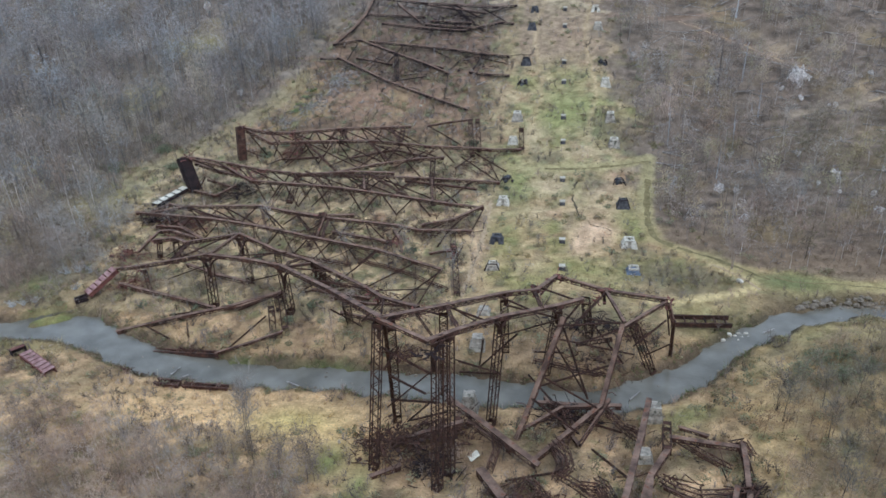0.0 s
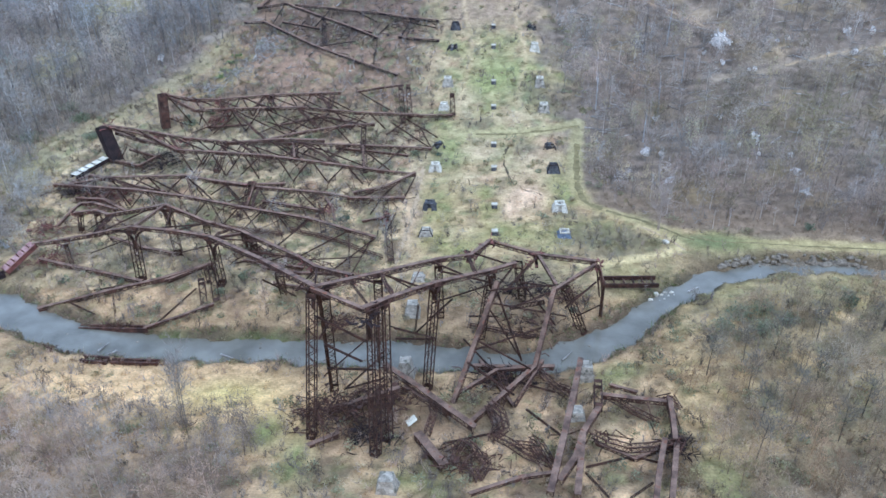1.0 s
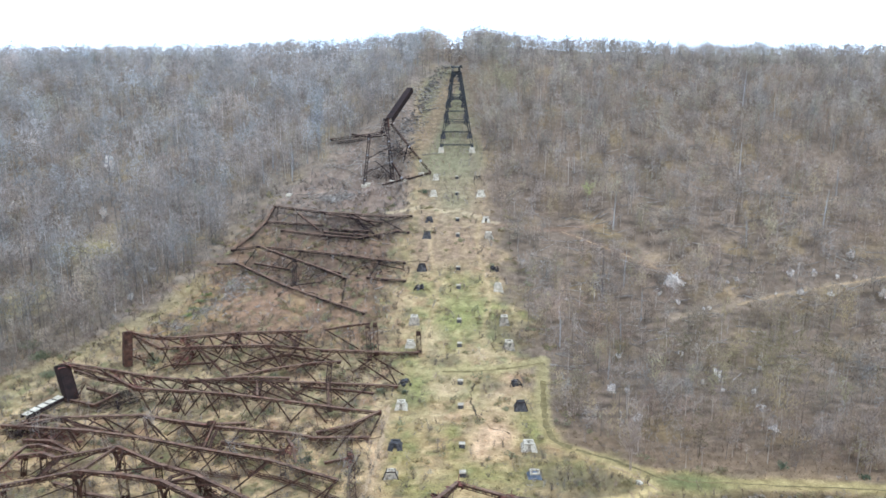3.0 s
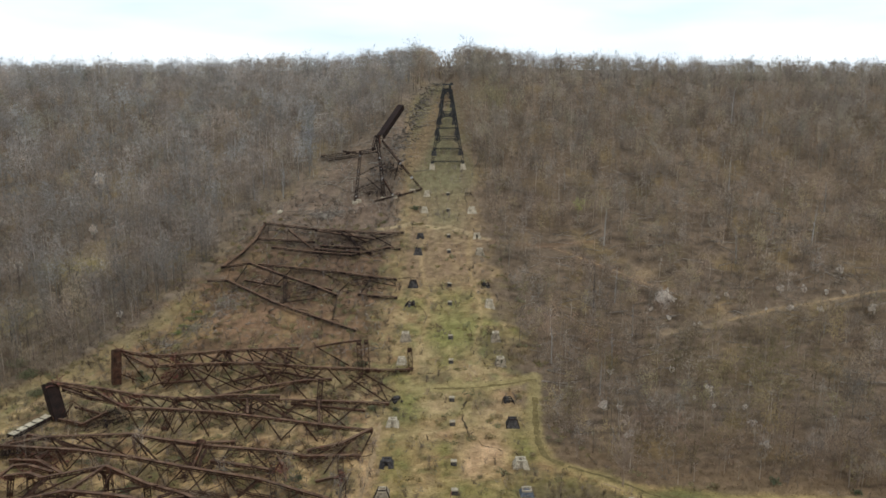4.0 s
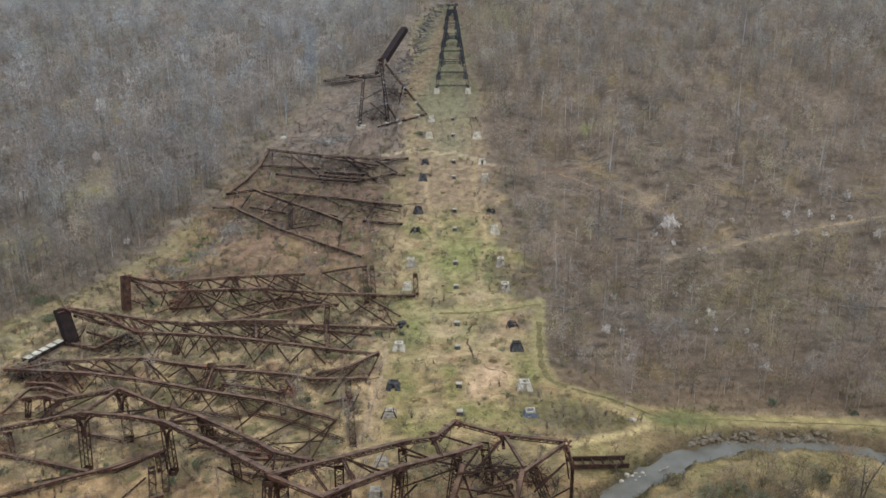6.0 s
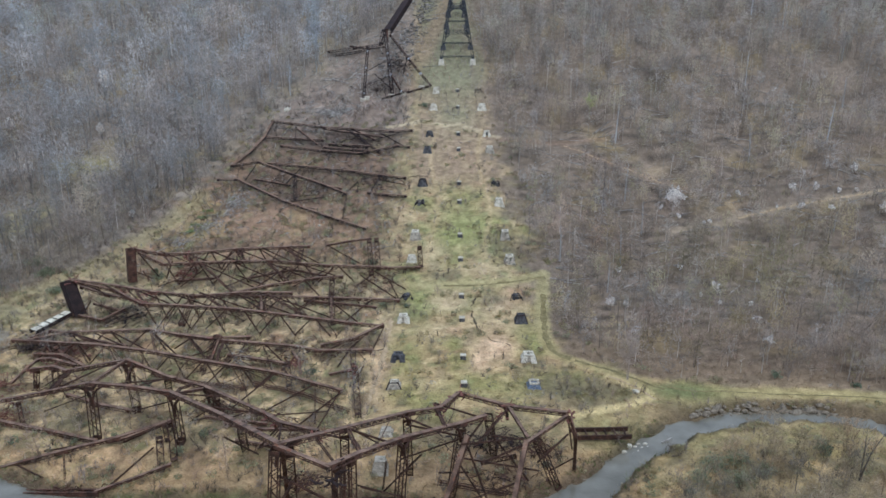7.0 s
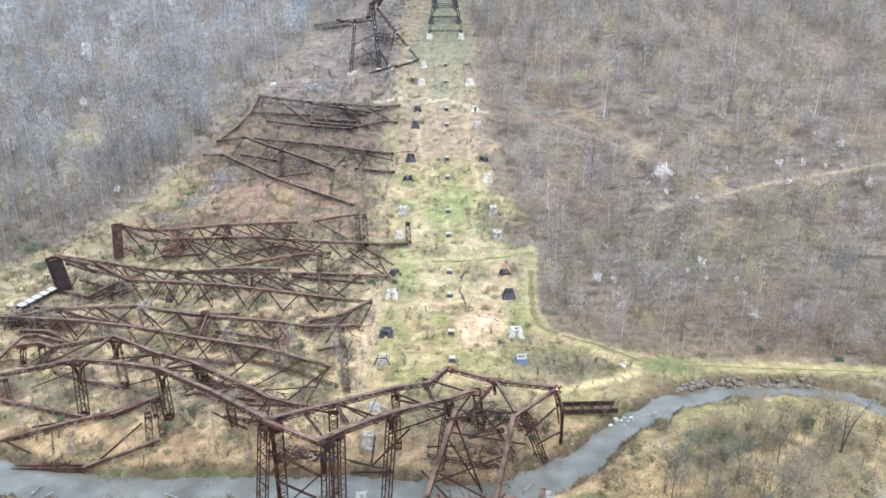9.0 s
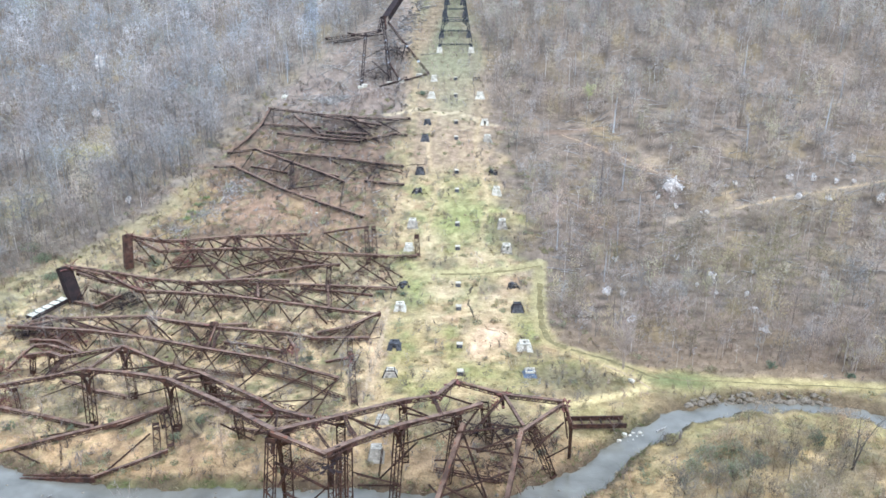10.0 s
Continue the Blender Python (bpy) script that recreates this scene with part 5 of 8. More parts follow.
tw = wreck("fallen_tower", "rusted trestle tower toppled on its side against the slope")
leg(tw, (-93.8, 203.2, 16.5), (-86.6, 205.8, 13.9), (-79.8, 207.1, 13.4), (-65.3, 208.3, 14.4), (-52.8, 210.9, 13.9), (-44.9, 213.4, 13.4))
leg(tw, (-93.7, 203.5, 16.0), (-85.4, 203.6, 11.5), (-75.1, 202.0, 12.6), (-54.5, 203.2, 12.6), (-38.3, 202.3, 11.5), (-21.1, 203.7, 10.3))
leg(tw, (-21.1, 204.2, 9.9), (-12.0, 206.9, 9.0))
leg(tw, (-63.0, 190.8, 7.8), (-52.8, 194.1, 8.9), (-40.9, 197.6, 9.5), (-33.2, 199.0, 9.4))
strut(tw, (-40.4, 216.5, 12.6), (-33.7, 217.5, 13.5), (-26.7, 216.3, 14.8))
post(tw, (-27.4, 214.7, 14.9), (-25.6, 202.8, 8.7))
post(tw, (-25.2, 215.2, 15.0), (-23.9, 205.5, 9.1))
post(tw, (-63.9, 207.9, 14.5), (-63.5, 201.9, 12.6))
post(tw, (-47.0, 211.3, 13.6), (-46.4, 202.7, 12.3))
post(tw, (-12.2, 213.1, 13.2), (-11.7, 207.4, 8.6))
brace(tw, (-52.9, 211.5, 13.6), (-44.3, 204.6, 12.1))
brace(tw, (-40.4, 216.7, 12.7), (-29.0, 204.9, 11.1))
strut(tw, (-81.7, 200.8, 7.6), (-70.7, 201.7, 8.0), (-69.6, 203.7, 8.1))
girder(tw, (-93.6, 202.0, 16.9), (-94.3, 201.5, 7.3), w=2.0, d=2.2, steel=RUST)
hang(tw, (-85.5, 203.9, 11.3), (-75.4, 202.8, 12.3), (-54.6, 203.8, 12.4), (-38.4, 202.7, 11.4), (-25.7, 204.2, 10.3), n=6, lean=-3)
hang(tw, (-80.0, 207.6, 13.3), (-65.4, 208.6, 14.3), (-52.8, 211.2, 13.8), n=4, lean=-3, reach=0.8)
brace(tw, (-93.1, 204.3, 15.7), (-87.4, 204.0, 7.6))
brace(tw, (-95.2, 204.1, 9.7), (-89.1, 203.3, 7.4))
brace(tw, (-76.0, 205.4, 13.6), (-80.3, 203.0, 11.9))
brace(tw, (-71.7, 207.7, 13.9), (-63.8, 202.0, 12.6))
brace(tw, (-59.0, 209.4, 14.2), (-51.0, 201.9, 12.8))
brace(tw, (-65.4, 208.6, 14.3), (-68.9, 202.6, 12.0))
strut(tw, (-86.5, 207.5, 13.3), (-82.5, 202.4, 11.8))
brace(tw, (-82.5, 202.8, 12.8), (-85.4, 204.1, 7.1))
brace(tw, (-64.3, 202.3, 8.7), (-52.9, 194.2, 8.5))
brace(tw, (-58.7, 192.1, 7.7), (-49.5, 201.8, 11.4))
brace(tw, (-46.5, 193.8, 8.7), (-38.2, 201.0, 10.9))
brace(tw, (-25.6, 202.4, 8.6), (-29.9, 197.4, 7.1))
brace(tw, (-25.8, 204.6, 9.4), (-15.6, 196.7, 6.6))
brace(tw, (-43.9, 196.9, 9.4), (-36.7, 189.0, 5.7))
post(tw, (-36.3, 198.6, 9.3), (-35.3, 188.0, 6.2))
strut(tw, (-60.7, 200.7, 8.4), (-48.4, 204.0, 9.7), (-38.4, 201.8, 8.5))
brace(tw, (-79.5, 198.5, 6.8), (-74.0, 202.8, 10.2))
brace(tw, (-66.8, 198.6, 6.7), (-58.0, 203.1, 9.2))
brace(tw, (-85.9, 198.7, 6.7), (-79.9, 200.6, 8.5))
web(tw, ((-93.8, 203.2, 16.5), (-79.8, 207.1, 13.4), (-65.3, 208.3, 14.4), (-44.9, 213.4, 13.4)), ((-93.7, 203.5, 16.0), (-75.1, 202.0, 12.6), (-54.5, 203.2, 12.6), (-38.3, 202.3, 11.5)), n=7, seed=6)
web(tw, ((-75.1, 202.0, 12.6), (-54.5, 203.2, 12.6), (-38.3, 202.3, 11.5)), ((-63.0, 190.8, 7.8), (-52.8, 194.1, 8.9), (-33.2, 199.0, 9.4)), n=4, seed=7)
for i, p in enumerate(((-79.8, 206.6, 13.0), (-76.0, 203.0, 12.4), (-93.4, 203.4, 16.4))):
    crumple(tw, p, 1.6, 940 + i)
slack(tw, (-85.4, 203.6, 11.5), (-21.1, 203.7, 10.3), n=18, spread=4, seed=23)
slack(tw, (-93.7, 203.5, 16.0), (-90.7, 203.2, 7.5), n=8, spread=2, seed=24)

tw = wreck("fallen_tower", "dark rusted tower legs sprawled over a brown hillside")
leg(tw, (-83.3, 253.6, 23.3), (-76.9, 255.2, 23.0), (-57.5, 240.9, 19.1), (-43.4, 233.6, 16.6), (-29.6, 226.2, 14.5))
leg(tw, (-81.1, 263.6, 25.6), (-70.8, 263.3, 27.1), (-58.5, 256.2, 24.8), (-45.8, 249.9, 22.3), (-37.6, 245.3, 20.4))
leg(tw, (-68.2, 264.8, 26.3), (-55.7, 262.4, 25.7), (-37.1, 257.7, 25.0), (-27.2, 257.0, 23.6), (-18.3, 255.9, 23.1))
strut(tw, (-71.6, 258.1, 22.3), (-58.1, 253.6, 21.2))
leg(tw, (-47.2, 252.7, 21.7), (-40.0, 249.6, 21.0))
leg(tw, (-30.9, 246.7, 20.4), (-24.8, 245.7, 19.9), (-17.5, 244.8, 19.7))
brace(tw, (-34.7, 253.6, 22.5), (-39.5, 245.1, 19.5))
brace(tw, (-56.9, 256.1, 24.4), (-55.3, 246.5, 18.5))
brace(tw, (-47.4, 260.9, 25.6), (-38.9, 255.7, 22.9))
brace(tw, (-37.6, 245.3, 20.4), (-37.6, 230.5, 14.7))
brace(tw, (-56.0, 242.6, 18.6), (-45.1, 245.1, 19.5))
brace(tw, (-55.6, 262.1, 25.4), (-60.5, 255.4, 20.9))
brace(tw, (-74.0, 255.2, 22.6), (-71.7, 262.5, 26.3))
brace(tw, (-27.2, 257.2, 23.5), (-30.2, 247.3, 20.2))
brace(tw, (-19.1, 253.0, 21.6), (-29.1, 255.7, 22.9))
post(tw, (-56.8, 255.8, 24.5), (-55.0, 245.2, 18.3))
slack(tw, (-81.1, 263.6, 25.6), (-37.6, 245.3, 20.4), n=8, spread=4, seed=25)
slack(tw, (-76.9, 255.2, 23.0), (-29.6, 226.2, 14.5), n=6, spread=4, seed=26)
slack(tw, (-68.2, 264.8, 26.3), (-18.3, 255.9, 23.1), n=8, spread=4, seed=27)

tw = wreck("fallen_tower", "dark rusted tower legs and tangled lattice on a brown hillside")
leg(tw, (-70.9, 288.2, 37.0), (-50.8, 284.3, 35.3), (-25.0, 283.0, 33.8), (-17.2, 285.4, 33.8))
leg(tw, (-72.8, 281.5, 32.2), (-49.7, 276.8, 31.9))
leg(tw, (-65.1, 273.8, 30.6), (-48.7, 269.5, 29.6), (-35.1, 267.2, 29.1), (-22.3, 273.1, 30.5), (-17.7, 273.4, 30.0))
leg(tw, (-48.9, 271.3, 30.5), (-32.1, 268.2, 29.7))
leg(tw, (-70.3, 287.4, 36.7), (-72.2, 279.8, 32.3), (-75.5, 271.7, 28.9), (-80.5, 263.6, 25.4))
strut(tw, (-50.8, 284.1, 34.9), (-27.9, 278.9, 32.5))
strut(tw, (-60.3, 283.2, 35.1), (-51.5, 274.8, 30.8))
brace(tw, (-61.6, 287.0, 36.1), (-59.8, 276.2, 30.1))
brace(tw, (-69.0, 287.2, 36.5), (-68.5, 283.9, 32.3))
brace(tw, (-20.8, 284.1, 33.6), (-33.1, 277.8, 31.2))
brace(tw, (-37.7, 282.1, 33.6), (-32.3, 269.8, 29.4))
brace(tw, (-29.2, 282.4, 33.5), (-20.3, 274.7, 30.4))
strut(tw, (-40.2, 284.9, 34.7), (-31.1, 278.7, 31.7))
brace(tw, (-37.5, 279.4, 31.9), (-28.9, 277.6, 31.3))
leg(tw, (-47.5, 275.4, 30.7), (-32.5, 272.0, 30.6))
brace(tw, (-43.5, 276.6, 30.8), (-32.2, 268.4, 28.8))
slack(tw, (-70.9, 288.2, 37.0), (-17.2, 285.4, 33.8), n=8, spread=4, seed=28)
slack(tw, (-65.1, 273.8, 30.6), (-22.3, 273.1, 30.5), n=8, spread=4, seed=29)
lattice(tw, (-42.3, 284.8, 34.8), (-32.7, 273.8, 31.0), (-28.2, 269.4, 28.8))

tw = wreck("leaning_tower", "rusted three-legged tower stump under a tilted dark girder")
post(tw, (-36.7, 322.0, 61.3), (-37.9, 308.8, 41.7), w=0.9)
post(tw, (-29.5, 322.0, 66.2), (-27.9, 317.6, 54.6), w=0.9)
post(tw, (-27.9, 317.6, 54.6), (-26.5, 312.9, 42.9), w=0.8)
strut(tw, (-27.4, 317.0, 50.8), (-23.1, 315.0, 44.0))
leg(tw, (-27.6, 322.0, 66.0), (-19.8, 320.0, 56.2), (-10.9, 317.6, 45.8), w=0.6, d=0.8)
brace(tw, (-20.6, 320.2, 57.0), (-22.4, 317.4, 50.0))
strut(tw, (-30.6, 309.6, 41.9), (-26.0, 311.4, 43.0), (-19.6, 313.6, 44.2))
strut(tw, (-20.2, 313.2, 43.9), (-10.9, 317.6, 45.9))
brace(tw, (-27.0, 310.6, 42.4), (-21.0, 314.6, 44.6))
brace(tw, (-37.0, 316.0, 52.0), (-28.4, 318.4, 56.4))
brace(tw, (-37.6, 312.0, 46.6), (-30.0, 322.6, 48.6))
brace(tw, (-26.4, 313.0, 45.0), (-34.6, 324.0, 50.0))
leg(tw, (-56.0, 338.1, 57.5), (-44.4, 342.1, 58.7), (-33.0, 343.2, 60.2), w=1.0, d=1.0)
strut(tw, (-47.0, 345.0, 59.4), (-38.0, 340.0, 58.6), (-31.0, 336.0, 59.8))
lattice(tw, (-52.6, 338.0, 56.2), (-44.0, 339.6, 57.2), (-35.0, 341.0, 59.4), w=0.9)
post(tw, (-31.3, 323.0, 62.0), (-30.0, 325.0, 67.6), w=1.2)
strut(tw, (-29.0, 326.0, 67.4), (-28.4, 322.0, 63.0))
girder(tw, (-20.6, 345.0, 79.0), (-28.6, 326.0, 67.0), w=2.5, d=2.2)
slack(tw, (-36.0, 316.0, 47.0), (-22.0, 314.0, 45.0), n=12, spread=2.6, seed=30)
for p, q in (((-36.9, 321.0, 59.6), 0.5), ((-37.2, 316.6, 53.4), 0.45), ((-37.8, 310.4, 44.0), 0.45), ((-28.5, 319.2, 58.8), 0.6), ((-27.9, 317.4, 54.4), 0.7), ((-27.3, 316.2, 50.6), 0.6), ((-20.0, 319.6, 56.6), 0.6), ((-15.2, 318.2, 50.8), 0.8), ((-26.5, 312.9, 43.0), 0.6), ((-23.0, 314.8, 44.2), 0.6)):
    joint(tw, p, 0.62 * q)
for x, y in ((-37.9, 308.6), (-36.6, 309.4), (-26.5, 312.3), (-22.0, 313.4), (-14.8, 317.0)):
    footing(x, y)


# ---- stone piers ----
def ring(cx, cy, z, half_x, half_y):
    return [(cx + i * half_x, cy + j * half_y, z) for i, j in ((-1, -1), (1, -1), (1, 1), (-1, 1))]


def pier(x, y, top, material, look_words, kind="plain", k=1.15):
    """A tapering masonry pier. plain: courses under a rim of cap stones; shod: with the stub of a steel foot; open: a dark hollow in its face; heap: broken low, with torn steel on it."""
    r = random.Random(int(31 * x + 7 * y))
    base = min(float(ground(x + i, y + j)) for i in (-1.5, 1.5) for j in (-1.5, 1.5)) - 0.2
    top -= 0.45
    ob = thing("pier", (x, y, base), look_words, "pier", "piers of the viaduct")
    height = max(top - base, 1.2) * (0.62 if kind == "heap" else 1.0)
    top = base + height
    half = lambda u: k * (1.55 - 0.7 * u) + (0.1 if kind == "heap" else 0)
    if kind == "heap":
        for i in range(16):
            u = r.random() ** 1.3
            q = half(u) * r.uniform(0.1, 0.95)
            az = r.uniform(0, 6.283)
            p = Vector((x + q * math.cos(az), y + q * math.sin(az), base + 0.25 + height * u * 0.95))
            d = Vector((r.gauss(0, 1), r.gauss(0, 1), r.gauss(0, 0.4))).normalized() * r.uniform(0.35, 0.75)
            g = Build()
            g.bar(p - d, p + d, r.uniform(0.5, 1.0), r.uniform(0.45, 0.8))
            part("broken_block", g.mesh("broken_block"), STONE if i in (3, 9) else material, ob)
    for c in range(0 if kind == "heap" else 4):
        z0, z1 = base + height * c / 4, base + height * (c + 1) / 4
        h0, h1 = half(c / 4), half((c + 1) / 4)
        dx = r.uniform(-0.05, 0.05)
        if kind == "open":
            for i in (-1, 1):
                g = Build()
                w0, w1 = h0 * 0.36, h1 * 0.36
                g.hull(ring(x + i * (h0 - w0), y, z0 + 0.02, w0, h0), ring(x + i * (h1 - w1), y, z1 - 0.02, w1, h1))
                part("jamb_stone", g.mesh("jamb_stone"), material, ob)
            g = Build()
            # in dark or distant piers the hollow's shade is painted on its core
            back = 0.5 if material is STONE_BLACK or y > 260 else 0.16
            g.hull(ring(x, y + back, z0 + 0.02, h0 * 0.3, h0 - back - 0.05), ring(x, y + back, z1, h1 * 0.3, h1 - back - 0.05))
            dark = material is STONE_BLACK or y > 260
            part("core", g.mesh("core"), STONE_BLACK if dark else STONE, ob, "hollow core with its shade painted dark" if dark else "")
            continue
        g = Build()
        g.hull(ring(x + dx, y, z0 + 0.02, h0, h0), ring(x + dx, y, z1 - 0.03, h1 + 0.03, h1 + 0.03))
        g.hull(ring(x + dx, y, z1 - 0.03, h1 - 0.05, h1 - 0.05), ring(x + dx, y, z1 + 0.02, h1 - 0.05, h1 - 0.05))
        part("stone_course", g.mesh("stone_course"), material, ob)
    rim = half(1.0) + 0.1
    if kind != "heap":
        g = Build()
        for i, j in ((-1, 0), (1, 0), (0, -1), (0, 1)):
            hx, hy = (0.2 * k, rim) if i else (rim - 0.4 * k, 0.2 * k)
            cx, cy = x + i * (rim - 0.2 * k), y + j * (rim - 0.2 * k)
            g.hull(ring(cx, cy, top + 0.02, hx, hy), ring(cx, cy, top + 0.34, hx * 0.94, hy * 0.94))
        if y < 135:
            g = Build()
            g.hull(ring(x, y, top + 0.02, rim, rim), ring(x, y, top + 0.3, rim * 0.93, rim * 0.93))
        part("cap", g.mesh("cap"), STONE if y < 135 else material if material is STONE_BLACK else STONE_PALE, ob, "dressed rim of cap stones")
    else:
        g = Build()
        g.hull(ring(x + r.uniform(-0.5, 0.5), y - 0.5, top, 0.55, 0.4), ring(x, y - 0.4, top + 0.3, 0.4, 0.3))
        part("cap_stone", g.mesh("cap_stone"), STONE, ob, "one cap stone left on the rubble")
    if kind in ("shod", "heap"):
        loose = 0.5 if kind == "heap" else 0.06
        sway = lambda: r.uniform(-loose, loose)
        beams = []
        for i in (-1, 1):
            beams.append(((x + i * 1.5 * k, y - 1.5 * k, base + 0.4), (x + i * 0.85 * k + sway(), y - 0.8 * k + sway(), top + 0.55 + sway() * 0.5)))
            beams.append(((x + i * 0.85 * k, y - 0.8 * k, top + 0.5), (x + i * 0.8 * k + sway(), y + 0.75 * k, top + 0.45)))
        beams.append(((x - 0.9 * k, y - 0.85 * k + sway(), top + 0.4), (x + 0.9 * k, y - 0.85 * k, top + 0.5 + sway() * 0.5)))
        for a, b in beams:
            g = Build()
            g.bar(a, b, 0.15, 0.18)
            part("shoe_beam", g.mesh("shoe_beam"), RUST_DARK, ob, "rusted beam of a tower foot")
    return ob


def middle_block(x, y):
    z = float(ground(x, y))
    ob = thing("concrete_block", (x, y, z - 0.2), "small dark concrete block with a pale cap in the grass", "block", "blocks along the axis")
    g = Build()
    g.hull(ring(x, y, z - 0.2, 0.72, 0.6), ring(x, y, z + 0.9, 0.62, 0.5))
    part("body", g.mesh("body"), STONE_BLACK, ob)
    g = Build()
    g.hull(ring(x, y, z + 0.9, 0.72, 0.6), ring(x, y, z + 1.15, 0.68, 0.56))
    part("cap", g.mesh("cap"), STONE_PALE, ob, "pale cap slab")


PALE_WORDS, GREY_WORDS = "pale tapering stone pier standing in grass", "weathered grey stone pier standing in grass"
HEAP_WORDS, OPEN_WORDS = "broken dark pier heaped with torn rusted steel", "pale stone pier with a dark hollow in its face"
PIERS = {  # tower, far bent, side: kind, stone, words, size
    (4, False, -1): ("plain", STONE_PALE, PALE_WORDS, 1.15), (4, False, 1): ("plain", STONE_PALE, PALE_WORDS, 1.35),
    (4, True, -1): ("plain", STONE_PALE, PALE_WORDS, 1.0), (4, True, 1): ("heap", STONE_BLACK, HEAP_WORDS, 1.1),
    (5, False, -1): ("plain", STONE_BLACK, "dark stone pier standing in grass", 1.15), (5, False, 1): ("plain", STONE, GREY_WORDS, 1.2),
    (5, True, -1): ("open", STONE_BLACK, "dark pier with a hollow face", 1.1), (5, True, 1): ("open", STONE_PALE, OPEN_WORDS, 1.15),
    (6, False, -1): ("heap", STONE_BLACK, HEAP_WORDS, 1.15), (6, False, 1): ("plain", STONE_PALE, PALE_WORDS, 1.15),
    (6, True, -1): ("shod", STONE_BLACK, "dark pier under the rusted grid of a tower foot", 1.15), (6, True, 1): ("heap", STONE_BLACK, HEAP_WORDS, 1.0),
    (7, False, -1): ("plain", STONE_PALE, PALE_WORDS, 1.1), (7, False, 1): ("plain", STONE, GREY_WORDS, 1.2),
    (7, True, -1): ("plain", STONE, GREY_WORDS, 1.2), (7, True, 1): ("open", STONE, "grey pier split by a dark hollow", 1.1),
    (8, False, -1): ("open", STONE_PALE, OPEN_WORDS, 1.15), (8, False, 1): ("shod", STONE_BLACK, "dark pier inside an open rusted frame", 1.15),
    (8, True, -1): ("heap", STONE_BLACK, HEAP_WORDS, 1.2), (8, True, 1): ("heap", STONE_BLACK, HEAP_WORDS, 1.15),
    (9, False, -1): ("shod", STONE, "grey stone pier with a rusted steel foot on its cap", 1.15), (9, False, 1): ("plain", BLUE, "stone pier wrapped in blue-grey sheet on the grass", 1.15),
    (9, True, -1): ("open", STONE_BLACK, "dark pier with a hollow face", 1.25), (9, True, 1): ("open", STONE_PALE, OPEN_WORDS, 1.3)}
for n, (near_top, far_top) in {4: (41.0, 45.8), 5: (30.6, 33.9), 6: (19.9, 23.4), 7: (11.2, 15.0), 8: (6.0, 7.4), 9: (3.6, 4.5)}.items():
    for y, top, far in ((157 + 30.33 * (9 - n) - 5.87, near_top, False), (157 + 30.33 * (9 - n) + 5.87, far_top, True)):
        half = 1.2 + (90.5 - top) / 6 + 0.1
        for side in (-1, 1):
            kind, material, words, k = PIERS[n, far, side]
            pier(side * half, y, top, material, words, kind, k)
        middle_block(0, y)
for x, y, top in ((-16.3, 120.8, 4.6), (-15.9, 102.2, 5.7), (15.3, 102.2, 5.5), (12.4, 90.5, 6.0), (-15.5, 71.9, 10.3), (-16.1, 132.5, 2.9)):
    pier(x, y, top, STONE, "weathered tan-grey stone pier among the wreckage", "plain", 1.08)


